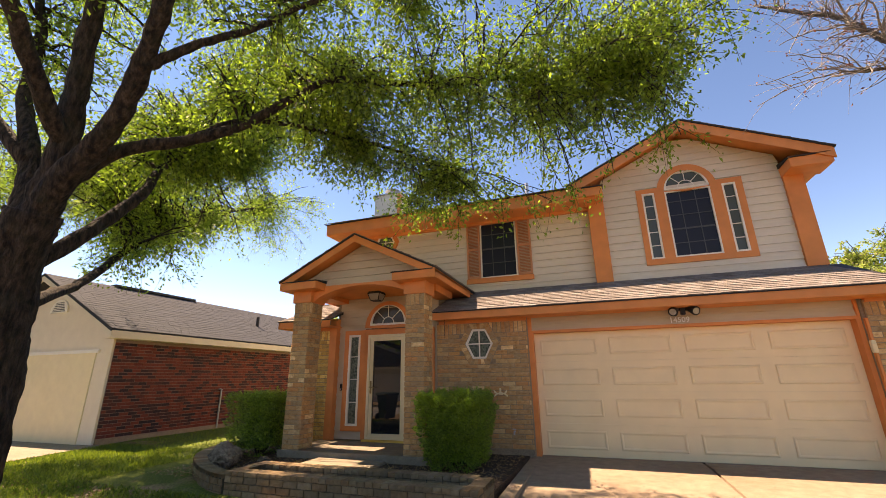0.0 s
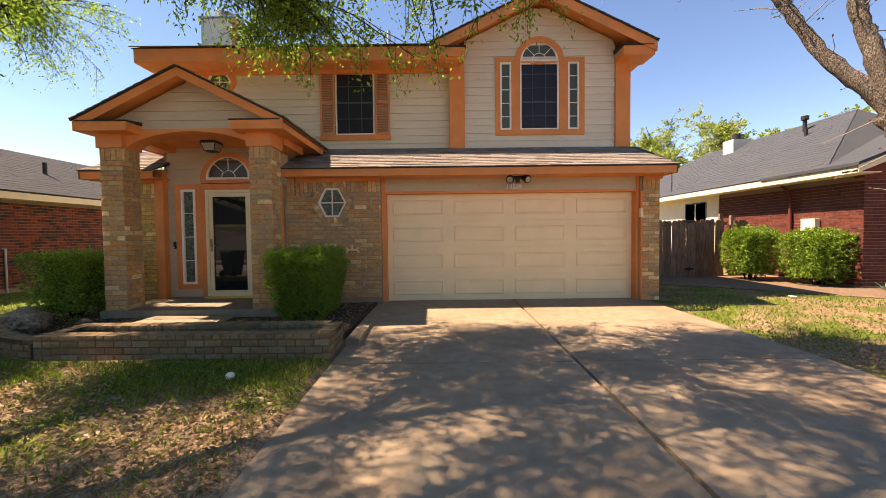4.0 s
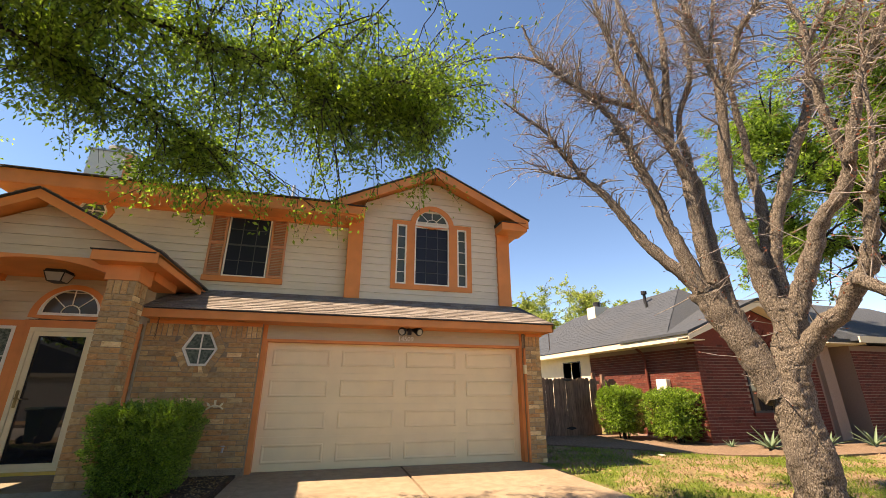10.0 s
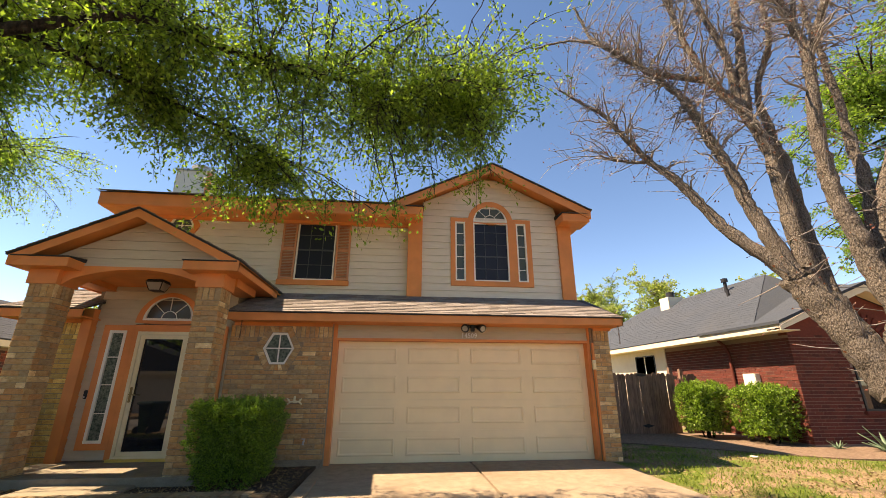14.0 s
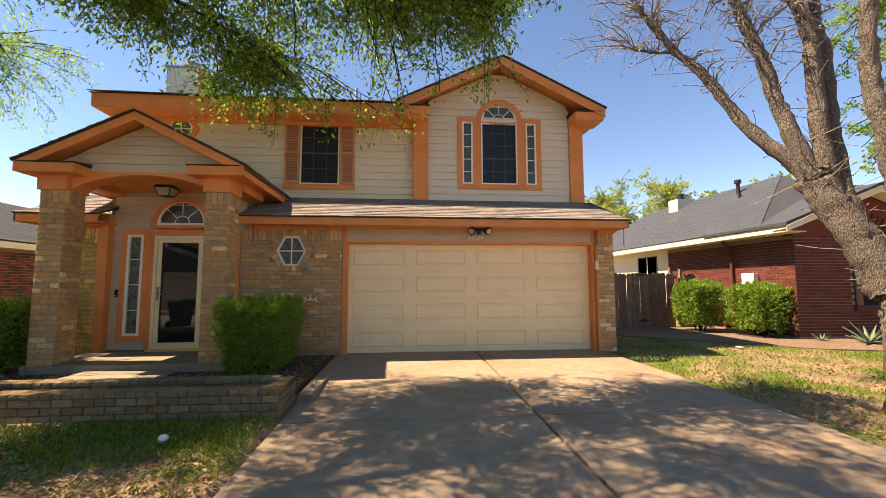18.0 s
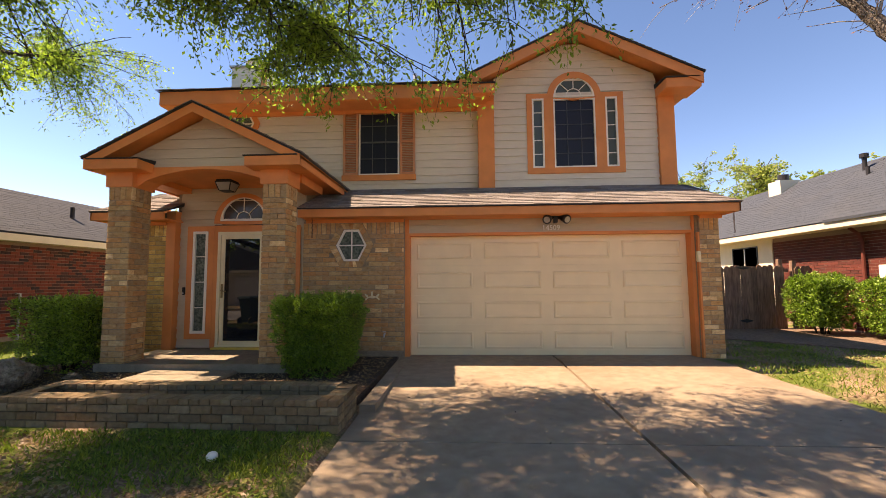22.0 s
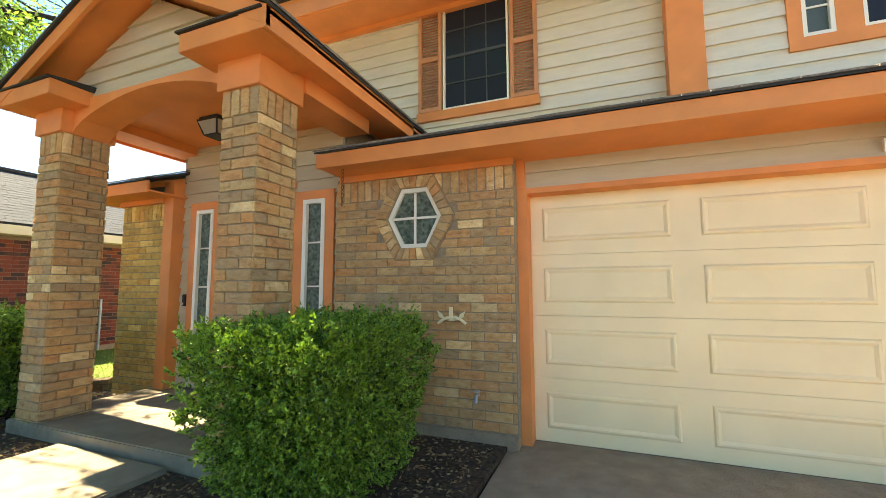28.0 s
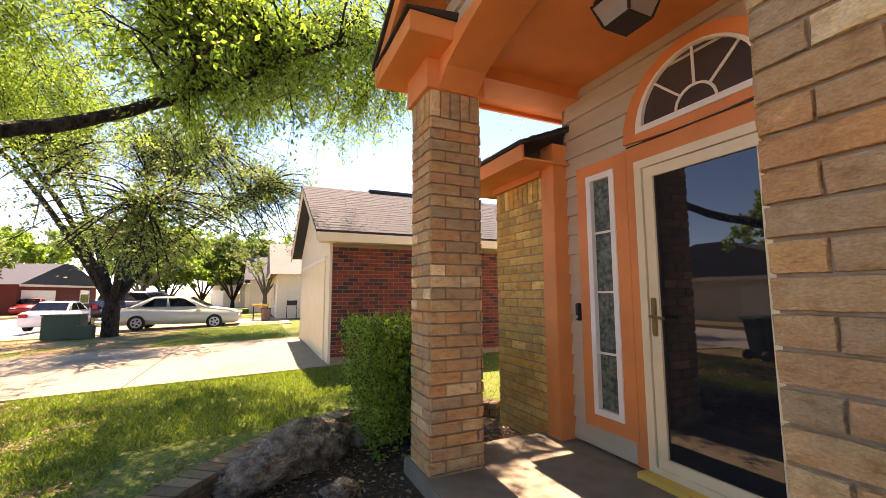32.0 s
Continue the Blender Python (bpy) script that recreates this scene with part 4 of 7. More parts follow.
part("glass", boxm(DX0 + 0.12, DX1 - 0.12, WY - 0.018, WY - 0.012, DZ0 + 0.11, DZ1 - 0.12), DARK_GLASS, front_door)
part("sill", boxm(DX0 - 0.02, DX1 + 0.02, WY - 0.14, WY + 0.02, 0.13, 0.185), YELLOW_SILL, front_door, "yellow worn door sill")
part("lock_plate", boxm(DX0 + 0.075, DX0 + 0.115, WY - 0.05, WY - 0.035, 1.05, 1.30, bevel=0.006), BRASS, front_door)
part("handle", tubem([(DX0 + 0.095, WY - 0.05, 1.18), (DX0 + 0.095, WY - 0.085, 1.18), (DX0 + 0.20, WY - 0.09, 1.17)], 0.01, 8), BRASS, front_door)
for x0, x1, z0, z1 in ((-6.03, DX0, 0.17, 2.36), (DX1, -4.91, 0.17, 2.36), (DX0, DX1, 2.24, 2.36)):
    part("casing", boxm(x0, x1, WY - 0.026, WY + 0.04, z0, z1), ORANGE, house)
fanl = new("fanlight")
fanl.parent = house
bm = bmesh.new()
ring_frame(bm, arch(FX, FZ, FR) + [(FX, FZ - 0.001)], arch(FX, FZ + 0.04, FR - 0.05) + [(FX, FZ + 0.04)], WY - 0.04, WY + 0.04)
part("window_frame", bm, WHITE, fanl)
FAN_GLASS = surface("brown_blind_behind_glass", tone((0.075, 0.058, 0.05), 0.08), 6, 0.15, 0, 30, 0.1, spec=0.4)
part("pane", prismm(arch(FX, FZ + 0.03, FR - 0.045), "y", WY - 0.01, WY), FAN_GLASS, fanl)
part("joint", boxm(FX - 0.52, FX + 0.52, WY - 0.034, WY - 0.028, 2.362, 2.37), BLACK, fanl)
for ang in (45, 90, 135):
    c, s = math.cos(radians(ang)), math.sin(radians(ang))
    part("muntin", tubem([(FX + 0.13 * c, WY - 0.02, FZ + 0.04 + 0.13 * s), (FX + 0.39 * c, WY - 0.02, FZ + 0.03 + 0.39 * s)], 0.009, 6), WHITE, fanl)
part("muntin", tubem([(x, WY - 0.02, z) for x, z in arch(FX, FZ + 0.04, 0.13)], 0.009, 6), WHITE, fanl)
bm = bmesh.new()
ring_frame(bm, arch(FX, FZ - 0.04, FR + 0.12) + [(FX, FZ - 0.08)], arch(FX, FZ, FR) + [(FX, FZ - 0.002)], WY - 0.03, WY + 0.04)
part("casing", bm, ORANGE, fanl)
part("porch_floor", boxm(-6.92, -4.02, -1.52, -0.1, -0.12, 0.15, bevel=0.01), PALE_CONCRETE, house, "worn concrete porch slab")


# ---- planter and beds ----
def course_line(parent, pts, z0, z1, thick, material, unit=0.2, course=0.077, ends=False):
    """A brick wall along a line on the ground, faced on both sides with a flat cap course on top."""
    for (xa, ya), (xb, yb) in zip(pts, pts[1:]):
        d = Vector((xb - xa, yb - ya, 0))
        length = d.length
        ang = math.degrees(math.atan2(d.y, d.x))
        m = pose(xa, ya, 0, 0, 0, ang)
        bm = bmesh.new()
        box(bm, 0.0, length, -thick / 2 + 0.014, thick / 2 - 0.014, z0, z1 - 0.05)
        bm.transform(m)
        part("mortar_core", bm, PLANTER_MORTAR, parent)
        brick_wall(parent, m @ pose(0, -thick / 2 + 0.016, 0), length, z0, z1 - 0.058, material, unit, course, soldier=False)
        brick_wall(parent, m @ pose(length, thick / 2 - 0.016, 0, 0, 0, 180), length, z0, z1 - 0.058, material, unit, course, soldier=False)
        if ends:
            brick_wall(parent, m @ pose(length - 0.014, -thick / 2, 0, 0, 0, 90), thick, z0, z1 - 0.058, material, unit, course, soldier=False)
        n = max(1, round(length / 0.105))
        for k in range(n):
            x = (k + 0.5) * length / n
            lay(parent, m @ pose(x, thick / 2 + 0.005, z1 - 0.029), length / n - 0.008, 0.058, thick + 0.01, material)


planter = thing("brick_planter", "long low weathered brick planter edging filled with dark soil", "planter")
course_line(planter, [(-6.1, -3.36), (-2.665, -3.42)], -0.17, 0.215, 0.18, PLANTER_BRICK, unit=0.21, ends=True)
course_line(planter, [(-2.755, -2.85), (-2.755, -3.33)], -0.15, 0.213, 0.18, PLANTER_BRICK, unit=0.21)
course_line(planter, [(-6.1, -2.84), (-2.845, -2.86)], -0.12, 0.215, 0.18, PLANTER_BRICK, unit=0.21)
course_line(planter, [(-6.01, -2.93), (-6.01, -3.27)], -0.12, 0.213, 0.18, PLANTER_BRICK, unit=0.21)
bm = bmesh.new()
box(bm, -6.0, -2.84, -3.3, -2.92, -0.12, 0.115)
part("soil", bm, SOIL, planter)

edging = thing("curved_brick_edging", "curved low brick edging around a dark mulch bed", "edging")
CURVE = [(-6.12, -3.36), (-6.4, -3.28), (-6.7, -3.14), (-7.0, -2.96), (-7.3, -2.75), (-7.6, -2.5), (-7.85, -2.24), (-8.05, -1.95), (-8.22, -1.62), (-8.35, -1.25), (-8.38, -0.85), (-8.2, -0.45), (-7.85, -0.12)]
course_line(edging, CURVE, -0.12, 0.165, 0.19, PLANTER_BRICK)
bed = bmesh.new()
outline = [(-6.95, -1.5), (-6.95, -0.2), (-7.7, -0.15)] + CURVE[::-1][1:] + [(-6.2, -2.8), (-2.7, -2.8), (-2.62, -0.2), (-4.0, -0.2), (-4.0, -1.55)]
prism(bed, outline, "z", -0.1, 0.035)
tagged(part("garden_bed", bed, SOIL), "bed of dark mulch and bare soil", "garden bed", kind="structure")
tagged(part("stepping_slab", boxm(-6.0, -4.72, -2.55, -1.56, -0.08, 0.075, bevel=0.012), PALE_CONCRETE), "worn concrete slab before the porch", "slab", kind="structure")
part("apron", boxm(-2.62, -2.45, -2.9, -0.25, -0.1, 0.0), CONCRETE, driveway)


def rock(name, at, size, seed, label):
    bm = bmesh.new()
    bmesh.ops.create_icosphere(bm, subdivisions=5, radius=1.0)
    for v in bm.verts:
        p = v.co.copy()
        k = 1 + 0.28 * noise.noise(p * 1.3 + Vector((seed, 0, 0))) - 0.22 * abs(noise.noise(p * 3.5 + Vector((seed, 3, 0)))) - 0.2 * abs(noise.noise(p * 8)) + 0.05 * noise.noise(p * 19)
        v.co = Vector((p.x * k * size[0], p.y * k * size[1], p.z * k * size[2]))
    ob = part(name, bm, STONE, None, smooth=True)
    ob.matrix_basis = pose(*at, 0, 0, seed * 40)
    return tagged(ob, label, "rock")


rock("garden_rock", (-7.38, -2.24, 0.1), (0.66, 0.27, 0.25), 1, "large pitted grey limestone rock lying in the mulch bed").rotation_euler.z = radians(-47)
rock("garden_rock", (-7.7, -1.7, 0.07), (0.2, 0.15, 0.1), 2, "small grey limestone rock beside the hedge")
rock("garden_rock", (-6.75, -2.0, 0.06), (0.14, 0.11, 0.07), 3, "small grey stone in the mulch bed")

# ---- leaves ----
LEAF = np.array([(0, 0, 0), (-0.34, 0.45, 0.06), (0, 1, -0.04), (0.34, 0.45, 0.06)])


LEAF_ROUND = np.array([(0, 0, 0), (-0.3, 0.3, 0.05), (-0.29, 0.66, 0.05), (0, 1, -0.06), (0.29, 0.66, 0.05), (0.3, 0.3, 0.05)])


def leaf_mesh(name, pos, dirs, sizes, material, parent=None, width=1.0, seed=1, kind="stuff", rounded=False):
    """Many small folded leaves in one mesh."""
    rng = np.random.default_rng(seed)
    n = len(pos)
    d = dirs / np.maximum(1e-6, np.linalg.norm(dirs, axis=1))[:, None]
    a = rng.normal(size=(n, 3))
    s = np.cross(d, a)
    s /= np.maximum(1e-6, np.linalg.norm(s, axis=1))[:, None]
    u = np.cross(s, d)
    leaf = LEAF_ROUND if rounded else LEAF
    tris = [0, 5, 4, 0, 4, 3, 0, 3, 2, 0, 2, 1] if rounded else [0, 3, 2, 0, 2, 1]
    nv, nt = len(leaf), len(tris) // 3
    v = pos[:, None, :] + sizes[:, None, None] * (leaf[None, :, 0:1] * width * s[:, None, :] + leaf[None, :, 1:2] * d[:, None, :] + leaf[None, :, 2:3] * u[:, None, :])
    me = bpy.data.meshes.new(name)
    me.vertices.add(nv * n)
    me.vertices.foreach_set("co", v.reshape(-1).astype(np.float32))
    me.loops.add(3 * nt * n)
    idx = (np.arange(n)[:, None] * nv + np.array(tris)[None, :]).reshape(-1)
    me.loops.foreach_set("vertex_index", idx.astype(np.int32))
    me.polygons.add(nt * n)
    me.polygons.foreach_set("loop_start", (np.arange(nt * n) * 3).astype(np.int32))
    me.update(calc_edges=True)
    me.materials.append(material)
    ob = new(name, me)
    ob.parent = parent
    if kind:
        ob["kind"] = kind
    return ob


def hedge(at, size, seed, label, count, leaf=0.028, group="", material=HEDGE_LEAF, base=0.75, name="clipped_bush", shoots=0, square=8):
    """A clipped box bush: stems, a dark twiggy heart and a shell of small leaves, looser towards the foot."""
    o = thing(name, label, "bush", group, at=at)
    rng = np.random.default_rng(seed)
    sx, sy, sz = size
    bm = bmesh.new()
    rnd = random.Random(seed)
    for k in range(14):
        a = rnd.uniform(0, 6.28)
        e = Vector((math.cos(a) * sx * rnd.uniform(0.2, 0.42), math.sin(a) * sy * rnd.uniform(0.2, 0.42), sz * rnd.uniform(0.6, 0.92)))
        s = Vector((e.x * 0.25, e.y * 0.25, -0.02))
        tube(bm, [s, s.lerp(e, 0.5) + Vector((0, 0, 0.06)), e], [0.014, 0.01, 0.004], 5)
        for j in range(5):
            p = s.lerp(e, rnd.uniform(0.35, 0.95))
            q = p + Vector((rnd.uniform(-1, 1) * sx * 0.25, rnd.uniform(-1, 1) * sy * 0.25, rnd.uniform(0, 0.2)))
            tube(bm, [p, q], [0.006, 0.002], 4)
    part("stemwork", bm, BARK, o)
    n = count
    f = rng.integers(0, 5, n * 2)
    p = rng.uniform(-1, 1, (n * 2, 3))
    face = np.array([0, 0, 1, 1, 2])[f]
    sign = np.array([1, -1, 1, -1, 1])[f]
    p[np.arange(2 * n), face] = sign * (1 - rng.normal(0.08, 0.11, 2 * n))
    rr = (np.abs(p) ** square).sum(1) ** (1 / square)
    p /= np.maximum(1.0, rr)[:, None]
    w = base + (1 - base) * np.clip((p[:, 2] + 1) / 1.3, 0, 1)
    bulge = np.array([0.09 * noise.noise(Vector(q) * 1.8 + Vector((seed, 0, 0))) + 0.12 * noise.noise(Vector(q) * 5) + 0.13 * noise.noise(Vector(q) * 12) for q in p])
    pos = np.stack([p[:, 0] * sx / 2 * w * (1 + bulge), p[:, 1] * sy / 2 * w * (1 + bulge), (p[:, 2] * 0.5 + 0.5) * sz * (1 + bulge * 0.5)], 1)
    keep = rng.random(2 * n) < np.clip(0.3 + (p[:, 2] + 1) * 0.9, 0, 1)
    keep &= np.array([noise.noise(Vector(q) * 9) + 0.6 * noise.noise(Vector(q) * 21) > -0.16 for q in pos])
    pos, p = pos[keep][:n], p[keep][:n]
    n = len(pos)
    k = 10
    m = n // k
    tip = p[:m] + rng.normal(0, 0.35, (m, 3)) + np.array([0, 0, 0.4])
    tip /= np.linalg.norm(tip, axis=1)[:, None]
    reach = rng.uniform(-0.9, 1.7, (m * k, 1)) * leaf
    sprig = np.repeat(pos[:m], k, 0) + np.repeat(tip, k, 0) * reach
    out = rng.normal(0, 0.6, (m * k, 3)) + np.repeat(tip, k, 0) * 0.95
    leaf_mesh("foliage", sprig, out, leaf * rng.uniform(0.6, 1.25, m * k), material, o, 0.82, seed, rounded=True)
    if shoots:
        top = np.flatnonzero(p[:, 2] > 0.55)
        pick = rng.choice(top, shoots)
        k = 10
        up = rng.normal(0, 0.3, (shoots, 3)) + np.array([0, 0, 1.0]) + p[pick] * 0.4
        h = rng.uniform(0.02, 0.075, shoots)[:, None]
        sp = np.repeat(pos[pick], k, 0) + np.repeat(up * h, k, 0) * rng.uniform(0, 1, (shoots * k, 1))
        sd = rng.normal(0, 0.8, (shoots * k, 3)) + np.repeat(up, k, 0) * 0.5
        leaf_mesh("new_growth", sp, sd, leaf * rng.uniform(0.7, 1.3, shoots * k), FRESH_LEAF, o, 0.85, seed + 3, rounded=True)
    m = int(n * 0.6)
    q = rng.uniform(-0.8, 0.8, (m, 3))
    pos = np.stack([q[:, 0] * sx / 2 * 0.9, q[:, 1] * sy / 2 * 0.9, (q[:, 2] * 0.5 + 0.55) * sz], 1)
    leaf_mesh("inner_foliage", pos, rng.normal(size=(m, 3)), leaf * 1.2 * np.ones(m), material, o, 1.5, seed + 7)
    return o


BIN_GREEN = surface("dark_green_bin_plastic", tone((0.012, 0.045, 0.03), 0.1), 6, 0.45, 0.15, 80, 0.2, 3.0, (0.03, 0.035, 0.03))


def wheeled_bin(at, turn):
    """A tapered household bin with a hinged lid, a lip, a grip and two wheels."""
    o = thing("wheeled_bin", "dark green plastic wheeled bin standing on the front lawn", "bin")
    o.matrix_basis = pose(*at, 0, 0, turn)
    bm = bmesh.new()
    low, mid, top = ([bm.verts.new((x, y, z)) for x, y in rect(-w, w, -d, d)] for w, d, z in ((0.22, 0.24, 0.04), (0.29, 0.34, 0.92), (0.29, 0.34, 0.96)))
    for p, q in ((low, mid), (mid, top)):
        for i in range(4):
            bm.faces.new((p[i], p[(i + 1) % 4], q[(i + 1) % 4], q[i]))
    bm.faces.new(low)
    bm.faces.new(top)
    bmesh.ops.recalc_face_normals(bm, faces=bm.faces)
    bmesh.ops.bevel(bm, geom=bm.edges[:], offset=0.02, segments=2, affect="EDGES")
    part("body", bm, BIN_GREEN, o)
    part("lip", boxm(-0.32, 0.32, -0.36, 0.36, 0.925, 0.965, bevel=0.012), BIN_GREEN, o)
    bm = bmesh.new()
    rows = [[bm.verts.new((x, y, 0.968 + e)) for x, y in rect(-w, w, -d, d)] for w, d, e in ((0.325, 0.385, 0.0), (0.325, 0.385, 0.025), (0.27, 0.32, 0.06))]
    for p, q in zip(rows, rows[1:]):
        for i in range(4):
            bm.faces.new((p[i], p[(i + 1) % 4], q[(i + 1) % 4], q[i]))
    bm.faces.new(rows[0])
    bm.faces.new(rows[-1])
    bmesh.ops.recalc_face_normals(bm, faces=bm.faces)
    part("lid", bm, BIN_GREEN, o)
    part("grip", tubem([(-0.24, 0.36, 0.93), (-0.24, 0.43, 0.95), (0.24, 0.43, 0.95), (0.24, 0.36, 0.93)], 0.016, 8), BIN_GREEN, o)
    for sx in (-1, 1):
        part("wheel", tubem([(sx * 0.24, 0.27, 0.125), (sx * 0.30, 0.27, 0.125)], 0.125, 20), BLACK, o, "black rubber wheel")
    return o


wheeled_bin((-9.6, -8.4, gz(-9.6, -8.4)), 20)

hedge((-3.56, -1.35, 0.0), (0.92, 1.38, 1.08), 3, "clipped green box bush on dark mulch beside the porch column", 84000, 0.022, shoots=750)
hedge((-7.5, -1.3, 0.0), (0.95, 0.95, 1.08), 4, "clipped dark green box bush standing in the mulch bed", 24000, 0.026, shoots=200)
hedge((7.0, 2.95, 0.0), (1.15, 1.15, 1.4), 5, "rounded bright green bush against the fence", 14000, 0.04, "bushes by the brick neighbour", base=0.9, shoots=220, square=2.6)
hedge((7.75, 1.75, 0.0), (1.35, 1.35, 1.32), 6, "bright green bush with bare stems below", 15000, 0.04, "bushes by the brick neighbour", base=0.85, shoots=220, square=2.6)
hedge((-7.75, 0.6, 0.0), (0.7, 0.7, 1.0), 8, "loose light green shrub behind the brick wing", 1800, 0.045, material=SPRING_LEAF)


# ---- trees ----
def curved(pts, n=4, wob=0.0, rnd=random):
    """A smooth line through points."""
    pts = [Vector(p) for p in pts]
    out = []
    for i in range(len(pts) - 1):
        p0, p1, p2, p3 = pts[max(i - 1, 0)], pts[i], pts[i + 1], pts[min(i + 2, len(pts) - 1)]
        for k in range(n):
            t = k / n
            q = 0.5 * (2 * p1 + (p2 - p0) * t + (2 * p0 - 5 * p1 + 4 * p2 - p3) * t * t + (3 * p1 - p0 - 3 * p2 + p3) * t ** 3)
            out.append(q + Vector((rnd.uniform(-wob, wob), rnd.uniform(-wob, wob), rnd.uniform(-wob, wob))))
    return out + [pts[-1]]


def taper(n, a, b):
    return [a + (b - a) * (k / max(1, n - 1)) ** 0.8 for k in range(n)]


def tree(name, label, limbs, crowns, bark, leaf, leaf_size, seed, branches=60, twigs=6, leaves=40, droop=0.25, thick=1.0, spread=0.55, group="", branch_max=2.6, leaf_wide=0.8, along=0.35, knob=0.16, twig_bark=None, spurs=0):
    """limbs: (points, start radius, end radius), the trunk first. crowns: (centre, radii, share) where twigs and leaves grow."""
    rnd = random.Random(seed)
    rng = np.random.default_rng(seed)
    o = thing(name, label, "tree", group)
    nodes = []
    for k, (pts, r0, r1) in enumerate(limbs):
        line = curved(pts, 14 if k == 0 else 8, 0.008 if k else 0.0, rnd)
        rad = taper(len(line), r0, r1)
        if k == 0:
            for j, f in enumerate((1.55, 1.32, 1.16, 1.07)):
                rad[j] *= f
        bm = bmesh.new()
        tube(bm, line, rad, 40 if k == 0 else 14 if r0 > 0.08 else 8)
        for v in bm.verts:
            q = Vector((v.co.x * 9, v.co.y * 9, v.co.z * 2.5))
            w = v.co * 17
            v.co += Vector((noise.noise(q) + 0.5 * noise.noise(w), noise.noise(q + Vector((9, 0, 0))) + 0.5 * noise.noise(w + Vector((0, 7, 0))), 0.5 * noise.noise(v.co * 5))) * knob * r0
            if k and spurs:
                v.co += Vector((noise.noise((v.co.x * 2, v.co.y * 2, v.co.z * 19)), noise.noise((v.co.x * 2 + 5, v.co.y * 2, v.co.z * 19)), 0)) * 0.14 * r0
        part("trunk" if k == 0 else "limb", bm, bark, o, smooth=True)
        for p, r in zip(line, rad):
            if k:
                nodes.append((p, r))
    total = sum(c[2] for c in crowns)
    bt = bmesh.new()
    lp, ld = [], []
    for j in range(spurs):
        p, r = nodes[rnd.randrange(len(nodes))]
        v = Vector((rnd.gauss(0, 1), rnd.gauss(0, 1), rnd.gauss(0.5, 0.7))).normalized()
        far = p + v * (r + rnd.choice((0.05, 0.08, 0.12, 0.25, 0.45)) * rnd.uniform(0.7, 1.3))
        bend = p.lerp(far, 0.6) + Vector((rnd.gauss(0, 0.015), rnd.gauss(0, 0.015), rnd.gauss(-0.01, 0.015)))
        w = rnd.uniform(0.004, 0.009)
        tube(bt, [p, bend, far], [w, w * 0.8, w * 0.4], 4, False)
        lp.append(np.array(far)[None])
        ld.append(np.array(v)[None])
    npos = np.array([p for p, r in nodes])
    for c, rad, share in crowns:
        for b in range(max(1, round(branches * share / total))):
            while True:
                q = Vector((rnd.uniform(-1, 1), rnd.uniform(-1, 1), rnd.uniform(-1, 1)))
                if q.length < 1:
                    break
            goal = Vector(c) + Vector((q.x * rad[0], q.y * rad[1], q.z * rad[2]))
            dist = np.linalg.norm(npos - np.array(goal), axis=1)
            i = int(np.argmin(dist + rng.uniform(0, 0.8, len(dist))))
            start, r = nodes[i]
            d = goal - start
            if d.length > branch_max:
                start = goal - d.normalized() * branch_max * rnd.uniform(0.6, 1.0)
                r = 0.015
            mid = start.lerp(goal, 0.5) + Vector((0, 0, 0.12 * d.length * (1 - droop)))
            line = curved([start, mid, goal], 4, 0.025, rnd)
            tube(bt, line, taper(len(line), min(r * 0.5, 0.028) * thick, 0.006 * thick), 5, False)
            for j in range(twigs):
                u = rnd.uniform(0.15, 1.0)
                p = line[min(len(line) - 1, int(u * (len(line) - 1)))]
                v = Vector((rnd.gauss(0, 1), rnd.gauss(0, 1), rnd.gauss(-droop, 0.6))).normalized() * rnd.uniform(0.5, 1.0) * spread
                e = p + v + Vector((0, 0, -droop * spread * 0.6))
                tl = [p, p.lerp(e, 0.5) + Vector((0, 0, 0.06 * spread)), e]
                tube(bt, tl, [0.006 * thick, 0.004 * thick, 0.002 * thick], 3, False)
                if leaves:
                    t = rng.uniform(along, 1.0, leaves)
                    base = np.array(p)[None] * (1 - t)[:, None] + np.array(e)[None] * t[:, None] + rng.normal(0, 0.05 * spread / 0.55, (leaves, 3))
                    lp.append(base)
                    dd = rng.normal(0, 0.8, (leaves, 3)) + np.array(v.normalized())[None] * 0.8 + np.array([0, 0, -0.5 * droop])
                    ld.append(dd)
    part("branchwork", bt, twig_bark or bark, o, smooth=True)["kind"] = "stuff"
    if lp:
        lp, ld = np.concatenate(lp), np.concatenate(ld)
        leaf_mesh("crown", lp, ld, leaf_size * rng.uniform(0.65, 1.3, len(lp)), leaf, o, leaf_wide, seed)
    return o


